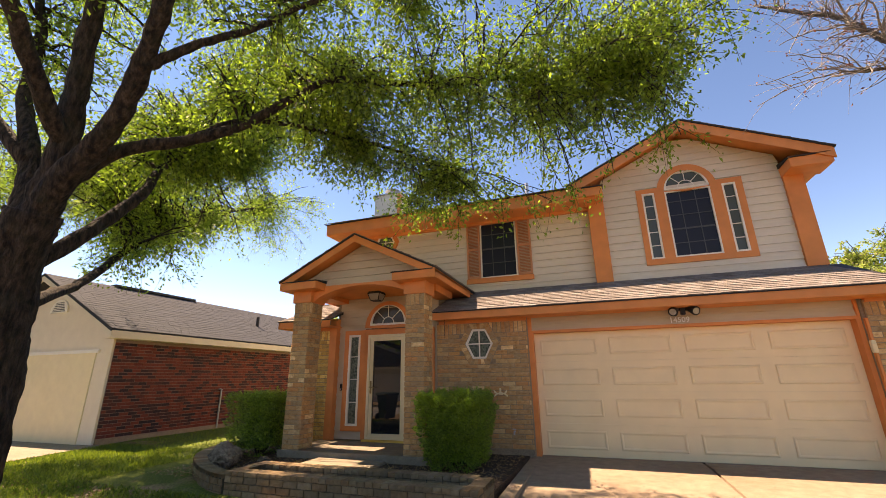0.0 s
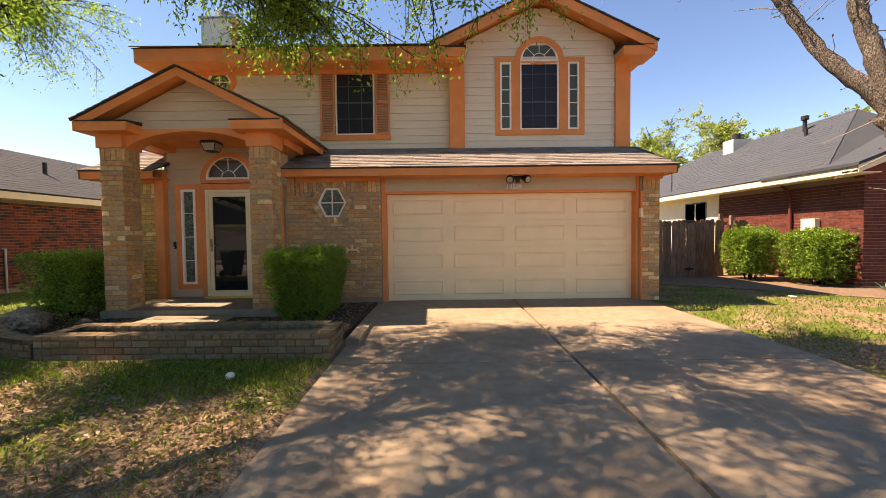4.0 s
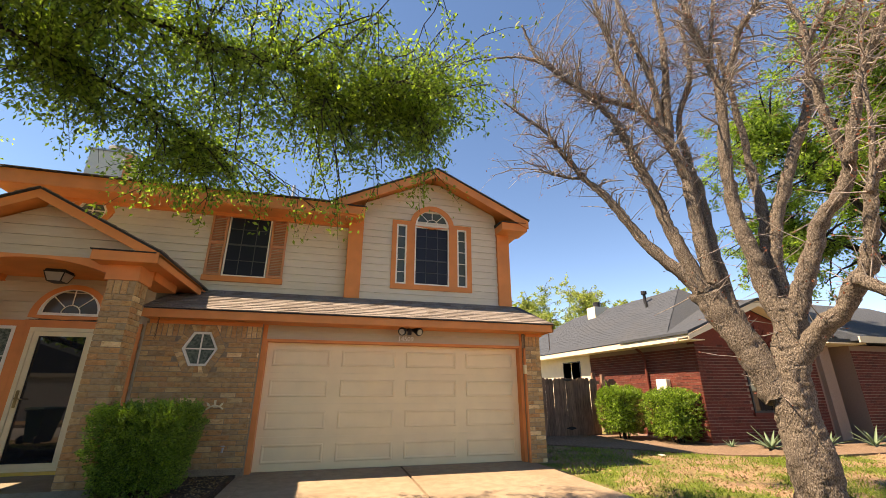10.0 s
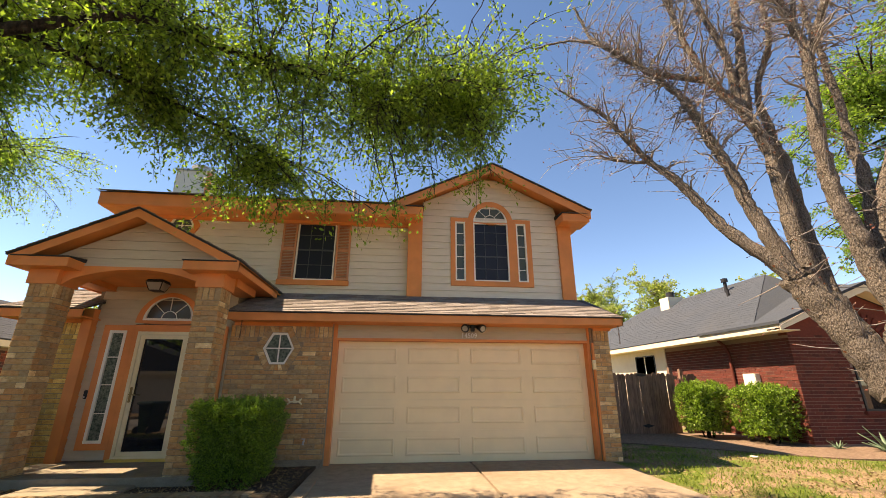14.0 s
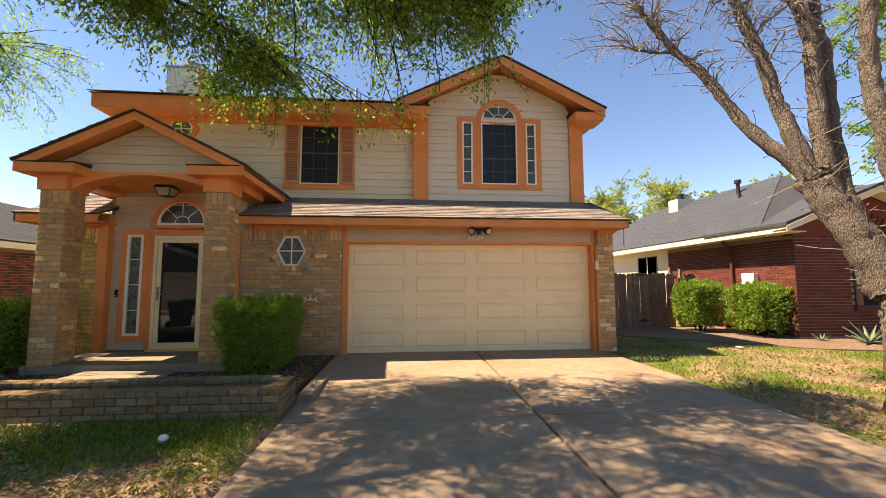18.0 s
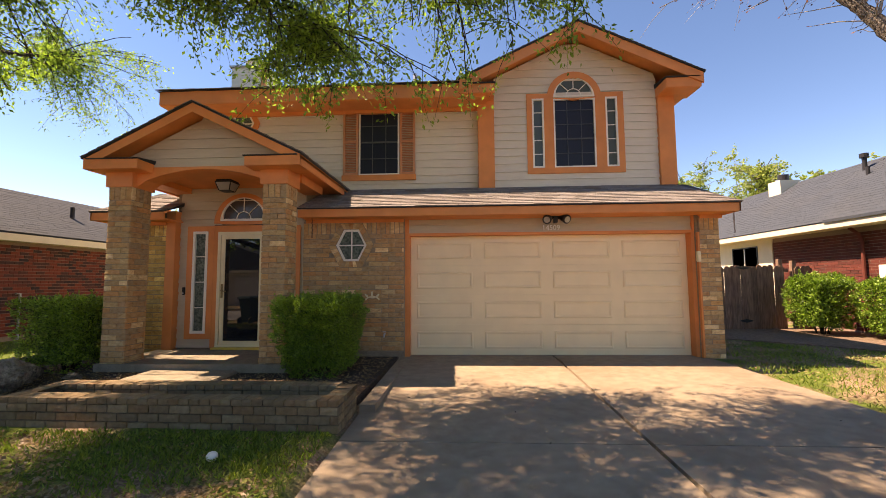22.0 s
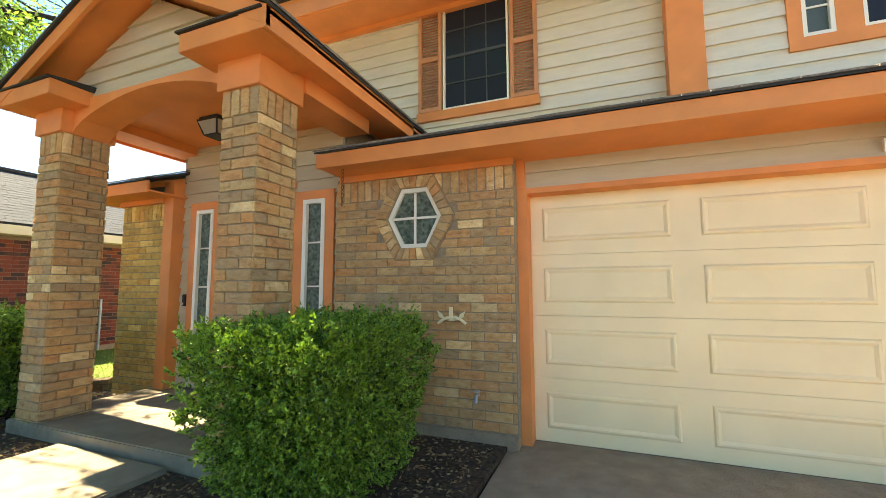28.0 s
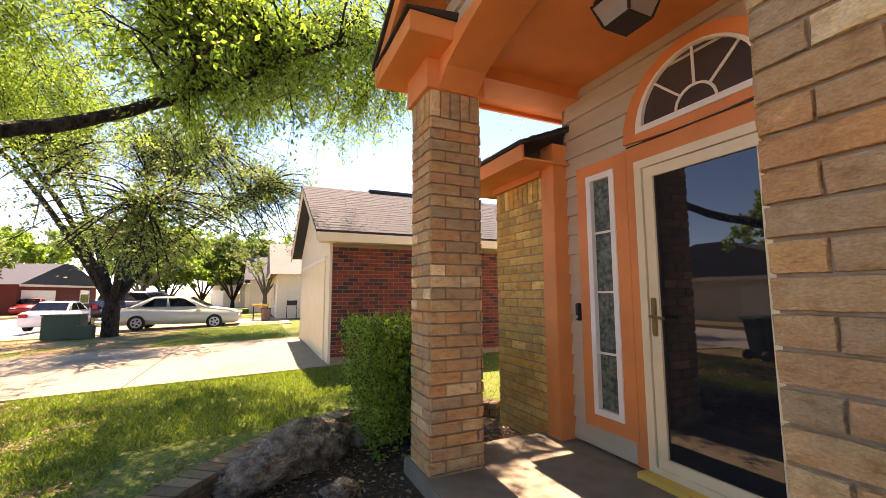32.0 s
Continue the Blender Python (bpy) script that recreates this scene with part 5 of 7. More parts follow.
LT = (-6.75, -5.7)
tree("shade_tree", "large dark-trunked tree with fresh green leaves over the lawn",
     [([(LT[0], LT[1], -0.3), (-6.76, -5.72, 0.5), (-6.8, -5.76, 1.6), (-6.78, -5.84, 2.4), (-6.6, -5.88, 3.0)], 0.235, 0.22),
      ([(-6.6, -5.88, 2.9), (-6.45, -5.88, 3.46), (-6.32, -5.96, 4.19), (-6.16, -6.09, 5.08), (-5.98, -6.26, 6.4), (-5.6, -6.5, 8.2)], 0.17, 0.05),
      ([(-6.65, -5.87, 2.8), (-6.3, -5.88, 3.3), (-5.81, -5.85, 3.8), (-5.31, -5.98, 4.4), (-4.87, -6.16, 5.1), (-4.2, -6.5, 6.6), (-3.6, -7.0, 8.0)], 0.16, 0.04),
      ([(-6.6, -5.85, 3.1), (-6.08, -5.62, 3.7), (-5.66, -5.15, 4.05), (-5.23, -4.77, 4.4), (-4.71, -4.52, 4.85), (-4.23, -4.25, 5.2), (-3.18, -3.58, 5.34), (-2.29, -3.11, 5.54), (-1.24, -2.72, 5.75), (-0.3, -2.4, 5.8)], 0.085, 0.02),
      ([(-6.75, -5.81, 2.4), (-6.81, -5.29, 2.98), (-6.93, -4.7, 3.76), (-7.16, -4.34, 4.42), (-7.33, -3.74, 5.0), (-7.6, -2.6, 5.6)], 0.1, 0.03),
      ([(-6.78, -5.76, 2.0), (-7.57, -5.12, 2.34), (-8.47, -4.25, 2.8), (-9.4, -3.0, 3.9), (-9.8, -1.6, 5.0), (-10.8, 1.2, 6.5)], 0.09, 0.03),
      ([(-6.75, -5.9, 3.0), (-6.95, -5.9, 3.7), (-7.44, -5.91, 4.6), (-7.6, -5.9, 5.6), (-8.2, -6.1, 7.6)], 0.12, 0.04),
      ([(-5.32, -5.97, 4.3), (-5.04, -5.77, 4.65), (-4.62, -5.36, 5.16), (-4.08, -5.02, 5.72), (-3.0, -4.6, 6.4)], 0.06, 0.02),
      ([(-5.66, -5.14, 4.05), (-5.3, -4.6, 4.6), (-4.6, -3.4, 4.9), (-3.9, -2.8, 4.8), (-3.3, -2.3, 4.6)], 0.045, 0.015),
      ([(-6.4, -5.9, 3.7), (-5.9, -6.8, 4.6), (-5.0, -8.0, 5.8), (-4.0, -9.0, 7.0)], 0.1, 0.03),
      ([(-6.9, -5.9, 3.6), (-8.2, -6.5, 5.0), (-10.0, -7.0, 6.4)], 0.09, 0.03),
      # largely unseen limb, added to carry the crown that shades the driveway
      ([(-4.87, -6.16, 5.1), (-3.9, -5.6, 6.6), (-2.6, -5.0, 7.7), (-0.6, -5.6, 8.4), (0.8, -6.4, 8.6)], 0.07, 0.02)],
     [((-2.2, -3.3, 5.7), (2.9, 2.0, 1.0), 1.1), ((-1.2, -2.8, 4.55), (1.5, 0.9, 0.95), 0.36), ((-3.5, -2.3, 4.4), (1.7, 0.8, 0.9), 0.38), ((-2.3, -2.8, 4.4), (1.8, 0.8, 0.8), 0.2), ((-6.6, -2.8, 7.9), (2.2, 1.8, 0.9), 0.9), ((-5.2, -3.2, 5.6), (1.6, 1.6, 0.9), 0.3), ((-0.1, -3.2, 5.6), (1.0, 1.2, 0.9), 0.5), ((-11.3, 2.4, 7.0), (2.3, 1.7, 1.7), 0.5), ((-9.6, -4.2, 5.4), (1.9, 1.6, 0.9), 0.5), ((-8.6, -3.4, 5.8), (1.6, 1.3, 0.8), 0.6),
      ((-6.5, -5.0, 6.9), (3.2, 3.0, 1.8), 1.3), ((-9.4, -2.4, 4.7), (2.3, 2.0, 1.5), 0.6), ((-5.0, -4.0, 5.8), (2.0, 1.8, 0.9), 0.7),
      # mostly unseen overhead crown masses, placed to dapple the driveway and lawn
      ((-5.4, -7.6, 7.6), (2.6, 2.4, 1.7), 1.3), ((-9.6, -6.5, 6.8), (2.8, 3.0, 1.8), 0.4), ((-7.6, -4.2, 5.3), (1.6, 1.3, 0.9), 0.5), ((-2.0, -5.4, 6.9), (1.7, 1.7, 1.2), 0.14), ((-4.7, -5.3, 7.5), (1.8, 1.5, 0.8), 0.45), ((-4.6, -4.4, 7.9), (2.8, 2.6, 1.0), 0.5), ((-1.8, -6.4, 8.3), (1.6, 2.0, 0.9), 0.05),
      ((-13.2, -6.2, 6.1), (1.6, 1.6, 1.0), 0.75), ((-12.2, -3.9, 6.0), (1.6, 1.6, 0.9), 0.75), ((-12.2, -1.9, 6.7), (1.7, 1.7, 0.9), 0.75), ((-12.6, -1.1, 5.3), (1.4, 1.4, 0.7), 0.75), ((-16.3, -6.9, 5.5), (1.8, 1.8, 0.9), 0.75), ((-14.3, -3.6, 5.8), (1.6, 1.6, 0.8), 0.75), ((-7.6, -1.8, 6.5), (1.3, 1.2, 0.8), 0.45)],
     BARK, OAK_LEAF, 0.068, 11, branches=1150, twigs=8, leaves=32, droop=0.45, branch_max=2.2, spread=0.75, leaf_wide=0.66, along=0.1)

tree("bare_tree", "grey-barked tree with many bare limbs and few reddish buds",
     [([(4.27, -3.98, -0.38), (4.3, -4.02, 0.15), (4.3, -4.02, 0.72), (4.28, -4.0, 1.12), (4.3, -4.03, 1.46), (4.35, -4.1, 1.82), (4.38, -4.13, 2.19), (4.38, -4.13, 2.43)], 0.268, 0.165),
      ([(4.23, -3.93, 1.18), (4.13, -3.83, 1.61), (4.01, -3.7, 2.04), (3.88, -3.57, 2.45), (3.79, -3.48, 2.69)], 0.212, 0.187),
      ([(3.9, -3.57, 2.41), (3.72, -3.36, 2.87), (3.43, -3.07, 3.39), (3.2, -2.86, 3.98), (2.99, -2.69, 4.45), (2.76, -2.51, 4.86), (2.47, -2.31, 5.47), (2.24, -2.16, 6.01), (1.93, -1.98, 6.39), (1.56, -1.8, 6.84)], 0.112, 0.018),
      ([(2.75, -2.49, 4.87), (2.53, -2.33, 4.94), (2.28, -2.18, 5.07)], 0.032, 0.021),
      ([(3.86, -3.52, 2.52), (3.68, -3.35, 3.32), (3.57, -3.26, 3.92), (3.48, -3.2, 4.49), (3.34, -3.09, 5.06), (3.2, -2.99, 5.73), (2.92, -2.78, 6.39), (2.66, -2.6, 6.82), (2.28, -2.37, 7.38), (1.8, -2.12, 7.69), (1.17, -1.85, 7.68)], 0.113, 0.018),
      ([(3.96, -3.59, 2.31), (3.93, -3.53, 3.2), (3.93, -3.51, 3.96), (3.93, -3.47, 4.68), (3.83, -3.33, 5.34), (3.73, -3.2, 5.75), (3.63, -3.07, 6.18), (3.51, -2.93, 6.96), (3.44, -2.84, 7.85), (3.36, -2.75, 8.8), (3.28, -2.65, 10.53)], 0.117, 0.030),
      ([(3.66, -3.06, 6.13), (3.35, -2.87, 6.33), (2.94, -2.62, 6.65), (2.51, -2.39, 7.22), (2.17, -2.26, 7.66), (1.93, -2.21, 8.45)], 0.062, 0.023),
      ([(3.91, -3.32, 5.37), (4.02, -3.31, 6.04), (4.16, -3.33, 7.06), (4.27, -3.31, 7.92), (4.32, -3.24, 8.75), (4.42, -3.21, 10.25)], 0.094, 0.029),
      ([(3.86, -3.27, 5.5), (3.89, -3.24, 6.55), (3.8, -3.09, 7.57), (3.72, -2.96, 8.54), (3.7, -2.89, 9.87)], 0.071, 0.029),
      ([(4.07, -3.65, 2.01), (4.11, -3.59, 2.63), (4.12, -3.51, 3.5), (4.16, -3.46, 4.31), (4.17, -3.37, 5.1), (4.2, -3.31, 5.72), (4.47, -3.53, 6.71), (4.52, -3.49, 7.96)], 0.109, 0.031),
      ([(4.35, -4.1, 1.97), (4.26, -4.01, 2.76), (4.22, -3.99, 3.18), (4.17, -3.95, 3.71), (4.16, -3.97, 4.26), (4.19, -4.04, 5.02), (4.23, -4.13, 5.7), (4.19, -4.11, 6.15), (4.12, -4.05, 6.89), (4.07, -4.02, 7.66), (4.06, -4.04, 9.0)], 0.132, 0.034),
      ([(4.24, -4.12, 5.72), (4.33, -4.37, 6.19), (4.36, -4.56, 6.58), (4.42, -4.81, 6.81), (4.52, -5.14, 7.38)], 0.065, 0.028),
      ([(4.24, -4.11, 5.77), (4.32, -4.05, 6.47), (4.49, -4.12, 7.31), (4.73, -4.29, 8.66)], 0.044, 0.025),
      ([(4.4, -4.07, 2.12), (4.44, -3.97, 2.7), (4.56, -3.98, 3.3), (4.66, -3.97, 3.86), (4.74, -3.91, 4.48), (4.82, -3.87, 5.25), (4.9, -3.82, 6.1), (4.96, -3.75, 7.17)], 0.110, 0.033),
      ([(4.46, -4.07, 2.2), (4.53, -4.04, 2.94), (4.68, -4.11, 3.62), (4.86, -4.24, 4.14), (5.06, -4.41, 4.76), (5.24, -4.58, 5.29), (5.38, -4.67, 5.89), (5.49, -4.71, 6.55), (5.57, -4.68, 7.08), (5.61, -4.6, 7.68), (5.7, -4.58, 8.82)], 0.111, 0.029),
      ([(5.53, -4.7, 6.51), (5.64, -4.91, 6.86), (5.72, -5.1, 7.16), (5.85, -5.42, 7.79)], 0.059, 0.025),
      ([(5.39, -4.63, 5.81), (5.41, -4.99, 6.27), (5.4, -5.29, 6.51), (5.4, -5.63, 6.99)], 0.043, 0.020),
      ([(4.36, -4.11, 1.89), (4.45, -4.35, 2.57), (4.51, -4.56, 3.02), (4.54, -4.73, 3.36), (4.62, -5.0, 3.66), (4.63, -5.15, 3.99), (4.55, -5.14, 4.35), (4.48, -5.14, 4.73), (4.44, -5.19, 5.13)], 0.132, 0.036),
      ([(4.54, -5.18, 3.92), (4.55, -5.37, 4.41), (4.55, -5.56, 4.86), (4.56, -5.8, 5.25), (4.56, -6.02, 5.56), (4.57, -6.31, 6.03)], 0.074, 0.024),
      ([(4.29, -4.09, 1.6), (4.39, -4.45, 2.0), (4.42, -4.72, 2.2), (4.42, -4.94, 2.47), (4.38, -5.13, 2.66), (4.33, -5.29, 3.05), (4.28, -5.44, 3.48), (4.25, -5.64, 3.72), (4.24, -5.92, 3.98), (4.23, -6.23, 4.25)], 0.135, 0.033),
      ([(4.25, -5.06, 2.49), (4.2, -5.38, 2.23), (4.09, -5.62, 2.03), (3.99, -5.89, 1.83)], 0.083, 0.024),
      ([(4.14, -5.48, 3.33), (4.32, -5.58, 4.07), (4.47, -5.62, 4.79), (4.64, -5.7, 5.55), (4.84, -5.85, 6.62)], 0.033, 0.015)],
     [((2.5, -2.6, 6.3), (1.5, 0.9, 1.3), 1.0), ((3.2, -3.1, 7.2), (1.6, 1.0, 1.5), 1.2), ((4.1, -3.5, 7.6), (1.5, 1.0, 1.5), 1.0), ((4.4, -4.3, 6.6), (1.2, 1.0, 1.4), 1.0), ((5.3, -4.9, 6.4), (1.2, 1.0, 1.4), 0.8),
      ((4.6, -5.8, 5.2), (1.1, 0.9, 1.3), 0.6), ((3.5, -3.3, 5.2), (1.0, 0.8, 0.9), 0.6), ((1.9, -2.3, 5.1), (0.9, 0.6, 0.6), 0.15), ((2.6, -2.6, 5.0), (0.9, 0.5, 0.8), 0.15)],
     GREY_BARK, BUD, 0.04, 21, branches=600, twigs=4, leaves=2, spurs=1300, droop=0.0, branch_max=1.5, thick=0.82, spread=0.62, knob=0.2, twig_bark=TWIG_BARK)


def street_tree(at, height, spread, seed, label, leaf=SPRING_LEAF, bark=GREY_BARK, branches=90, leaves=26, size=0.14, name="street_tree", fork=0.28, lean=0.0, low=0.55):
    """A spreading tree of trunk, forked limbs and a loose crown."""
    rnd = random.Random(seed)
    x, y, z = at
    h = height
    limbs = [([(x, y, z - 0.2), (x + lean * 0.5, y, z + h * fork * 0.5), (x + lean, y, z + h * fork)], 0.035 * h * 0.8, 0.028 * h * 0.8)]
    crowns = []
    for k in range(7):
        a = k * 0.9 + rnd.uniform(-0.2, 0.2) + seed
        e = Vector((x + math.cos(a) * spread * rnd.uniform(0.55, 0.8), y + math.sin(a) * spread * rnd.uniform(0.55, 0.8), z + h * rnd.uniform(low, 0.9)))
        s = Vector((x + lean, y, z + h * fork * rnd.uniform(0.85, 1.0)))
        limbs.append(([s, s.lerp(e, 0.4) + Vector((0, 0, h * 0.06)), e], 0.018 * h * 0.8, 0.004 * h))
        crowns.append((tuple(e - Vector((0, 0, h * 0.06))), (spread * 0.42, spread * 0.42, h * 0.2), 1.0))
    crowns.append(((x, y, z + h * 0.8), (spread * 0.5, spread * 0.5, h * 0.18), 1.0))
    return tree(name, label, limbs, crowns, bark, leaf, size, seed, branches=branches, twigs=6, leaves=leaves, droop=0.1, branch_max=spread * 0.4, thick=h / 5.5, spread=spread * 0.16, leaf_wide=0.9)


# ---- far houses, cars and fences ----
def brick_skin(parent, m, width, z0, z1, material, holes=(), name="bricks"):
    """A joined skin of bricks for walls farther off."""
    bm = bmesh.new()
    rnd = random.Random(int(width * 100))
    unit, course, d = 0.21, 0.077, 0.007
    n = int((z1 - z0) / course)
    verts, faces = [], []
    for k in range(n):
        z = z0 + k * course
        x = -unit * 0.5 * (k % 2)
        while x < width:
            a, b = max(0, x) + 0.0055, min(width, x + unit) - 0.0055
            x += unit
            if b - a < 0.03 or any(h[0] < (a + b) / 2 < h[1] and h[2] < z + course / 2 < h[3] for h in holes):
                continue
            i = len(verts)
            e = d + rnd.uniform(-0.002, 0.002)
            za, zb = z + 0.0055, z + course - 0.0055
            verts += [m @ Vector(p) for p in ((a, 0, za), (b, 0, za), (b, 0, zb), (a, 0, zb), (a, -e, za), (b, -e, za), (b, -e, zb), (a, -e, zb))]
            faces += [(i + 4, i + 5, i + 6, i + 7), (i, i + 1, i + 5, i + 4), (i + 3, i + 7, i + 6, i + 2), (i, i + 4, i + 7, i + 3), (i + 1, i + 2, i + 6, i + 5)]
    bm.free()
    me = bpy.data.meshes.new(name)
    me.from_pydata(verts, [], faces)
    me.materials.append(material)
    ob = new(name, me)
    ob.parent = parent
    ob["kind"] = "stuff"
    return ob


# left neighbour
nl = thing("neighbour_house", "single-storey red brick house with cream garage front and grey gable roof", "house")
part("wall", boxm(-17.9, -12.24, -1.2, 14.0, -0.2, 2.45), PALE_MORTAR, nl)
brick_skin(nl, pose(-12.235, -1.2, 0, 0, 0, 90), 13.0, 0.1, 2.28, RED_BRICK)
part("footing", boxm(-12.3, -12.2, -1.2, 12.0, -0.2, 0.09), CONCRETE, nl)
part("front_wall", boxm(-17.92, -12.25, -1.25, -1.18, -0.2, 2.5), STUCCO, nl, "cream painted garage front")
part("gable_wall", prismm([(-17.9, 2.49), (-12.25, 2.49), (-15.07, 4.0)], "y", -1.245, -1.15), STUCCO, nl)
part("garage_door", boxm(-17.4, -12.75, -1.275, -1.25, -0.15, 2.02), YELLOWED, nl, "plain cream garage door")
part("door_header", boxm(-17.5, -12.65, -1.29, -1.25, 2.02, 2.1), WHITE, nl)
vt = new("gable_vent")
vt.parent = nl
part("vent_frame", prismm([(-14.95, 3.1)] + [(-14.6 - 0.35 * math.cos(math.pi * k / 10), 3.15 + 0.3 * math.sin(math.pi * k / 10)) for k in range(11)] + [(-14.25, 3.1)], "y", -1.28, -1.24), WHITE, vt)
for k in range(6):
    part("slat", boxm(-14.85 + 0.02 * k, -14.35 - 0.02 * k, -1.292, -1.278, 3.13 + 0.045 * k, 3.145 + 0.045 * k), BLACK, vt)
for sg in (-1, 1):
    cx = -15.07
    part("roof_deck", prismm([(cx, 4.05), (cx + sg * 3.15, 2.45), (cx + sg * 3.15, 2.53), (cx, 4.14)], "y", -1.55, 14.0), MID_SHINGLE, nl)
    shingle_roof("shingles", nl, (cx + sg * 3.17, -1.57, 2.54), (cx + sg * 3.17, 14.0, 2.54), (cx, -1.57, 4.155), (cx, 14.0, 4.155), MID_SHINGLE, 0.16, 0.33, 0.006)
    part("fascia", prismm([(cx, 3.95), (cx + sg * 3.15, 2.36), (cx + sg * 3.15, 2.46), (cx, 4.08)], "y", -1.56, -1.52), STUCCO, nl)
part("eave_fascia", boxm(-11.93, -11.9, -1.55, 14.0, 2.33, 2.5), STUCCO, nl, "cream eave board")
part("soffit", boxm(-12.25, -11.93, -1.5, 14.0, 2.33, 2.35), STUCCO, nl)
part("ridge_vent", boxm(-15.2, -14.95, 0.2, 3.0, 4.13, 4.2), BLACK, nl)
part("vent_pipe", tubem([(-13.4, 4.5, 3.2), (-13.4, 4.5, 3.65)], 0.06, 10), BLACK, nl)
part("gas_pipe", tubem([(-12.2, 2.1, 0.0), (-12.2, 2.1, 1.1), (-12.2, 2.0, 1.1)], 0.025, 8), METAL, nl)
nd = thing("neighbour_driveway", "pale concrete driveway with dirt at its edge", "driveway", kind="structure")
for ya, yb in ((-4.4, -1.2), (-7.7, -4.42), (-11.1, -7.72)):
    bm = bmesh.new()
    slab(bm, -17.8, -12.0, ya, yb, 0.1, 0.02)
    part("slab", bm, PALE_CONCRETE, nd)

# right neighbour
nr = thing("neighbour_house", "single-storey dark red brick house with grey hip roof and cream eaves", "house")
RX, RY0 = 8.12, 1.06
part("wall", boxm(RX + 0.01, 13.0, RY0 + 0.01, 14.0, -0.2, 2.62), PALE_MORTAR, nr)
brick_skin(nr, pose(RX + 0.01, 5.9, 0, 0, 0, -90), 5.9 - RY0, 0.05, 2.5, MAROON_BRICK)
brick_skin(nr, pose(RX, RY0 + 0.01, 0), 4.2, 0.05, 2.75, MAROON_BRICK, holes=[(1.55, 2.6, 0.75, 2.15)])
part("front_gable", prismm([(RX, 2.5), (12.3, 2.5), (12.3, 2.75), (10.2, 3.55), (RX, 2.75)], "y", RY0 + 0.0, RY0 + 0.25), MAROON_BRICK, nr, "brick gable over the arched window")
part("siding_wall", boxm(RX - 0.02, RX + 0.05, 5.9, 13.0, -0.1, 2.6), STUCCO, nr, "cream side wall")
part("side_window", framem(0, 1.26, 1.5, 2.38, 0.035, -0.02, 0.04), BLACK, nr).matrix_basis = pose(RX - 0.02, 7.8, 0, 0, 0, -90)
part("side_mullion", boxm(0.6, 0.64, -0.015, 0.0, 1.53, 2.35), WHITE, nr).matrix_basis = pose(RX - 0.02, 7.8, 0, 0, 0, -90)
part("side_pane", boxm(0.03, 1.23, 0.0, 0.01, 1.53, 2.35), DARK_GLASS, nr).matrix_basis = pose(RX - 0.02, 7.8, 0, 0, 0, -90)
fw = new("front_window")
fw.parent = nr
part("pane", boxm(RX + 1.55, RX + 2.6, RY0 - 0.0, RY0 + 0.008, 0.75, 2.15), DARK_GLASS, fw)
part("window_frame", framem(RX + 1.55, RX + 2.6, 0.75, 2.15, 0.05, RY0 - 0.02, RY0 + 0.03), BLACK, fw)
part("window_sill", boxm(RX + 1.5, RX + 2.65, RY0 - 0.06, RY0 + 0.02, 0.67, 0.75), MAROON_BRICK, fw)
for k in range(15):
    a = math.pi * (k + 0.5) / 15
    bm = bmesh.new()
    box(bm, 0.55, 0.82, -0.03, 0.03, -0.05, 0.05)
    part("arch_brick", bm, MAROON_BRICK, nr).matrix_basis = pose(RX + 2.07, RY0, 2.25) @ pose(0, 0, 0, 0, -math.degrees(a), 0)
part("arch_panel", prismm([(RX + 2.07 + 0.54 * math.cos(math.pi * k / 12), 2.25 + 0.54 * math.sin(math.pi * k / 12)) for k in range(13)], "y", RY0 - 0.01, RY0 + 0.02), SIDING, nr)
bm = bmesh.new()
v = [bm.verts.new(p) for p in ((7.6, 1.4, 2.72), (13.2, 1.4, 2.72), (13.2, 14.5, 2.72), (7.6, 14.5, 2.72), (10.9, 4.0, 4.86), (10.9, 11.0, 4.86))]
for f in ((0, 1, 4), (1, 2, 5, 4), (2, 3, 5), (3, 0, 4, 5), (3, 2, 1, 0)):
    bm.faces.new([v[i] for i in f])
part("roof_deck", bm, DARK_SHINGLE, nr)
shingle_roof("shingles", nr, (7.58, 14.5, 2.735), (7.58, 1.4, 2.735), (10.9, 11.0, 4.875), (10.9, 4.0, 4.875), DARK_SHINGLE, 0.16, 0.33, 0.006)
part("eave_fascia", boxm(7.6, 7.63, 0.7, 14.5, 2.56, 2.72), STUCCO, nr, "cream eave board")
part("soffit", boxm(7.63, 8.12, 0.7, 14.0, 2.56, 2.58), STUCCO, nr)
for sg in (-1, 1):
    part("gable_fascia", prismm([(10.2 + sg * 2.6, 2.56), (10.2 + sg * 2.6, 2.72), (10.2, 3.72), (10.2, 3.56)], "y", 0.68, 0.72), STUCCO, nr)
    part("gable_soffit", prismm([(10.2 + sg * 2.6, 2.58), (10.2 + sg * 2.6, 2.62), (10.2, 3.62), (10.2, 3.58)], "y", 0.72, RY0), STUCCO, nr)
    part("gable_roof", prismm([(10.2 + sg * 2.64, 2.71), (10.2 + sg * 2.64, 2.78), (10.2, 3.80), (10.2, 3.73)], "y", 0.64, 3.4), DARK_SHINGLE, nr)
part("porch_roof", boxm(12.2, 13.7, 0.5, 3.2, 2.62, 2.72), DARK_SHINGLE, nr)
part("porch_soffit", boxm(12.2, 13.7, 0.5, 3.2, 2.58, 2.615), STUCCO, nr)
part("downspout", tubem([(8.02, 3.2, 2.55), (8.02, 3.0, 2.4), (8.06, 2.95, 2.2), (8.06, 2.95, 0.1)], 0.04, 8), MAROON_BRICK, nr)
part("meter_box", boxm(7.95, 8.1, 2.1, 2.5, 1.25, 1.62, bevel=0.01), WHITE, nr, "white meter box")
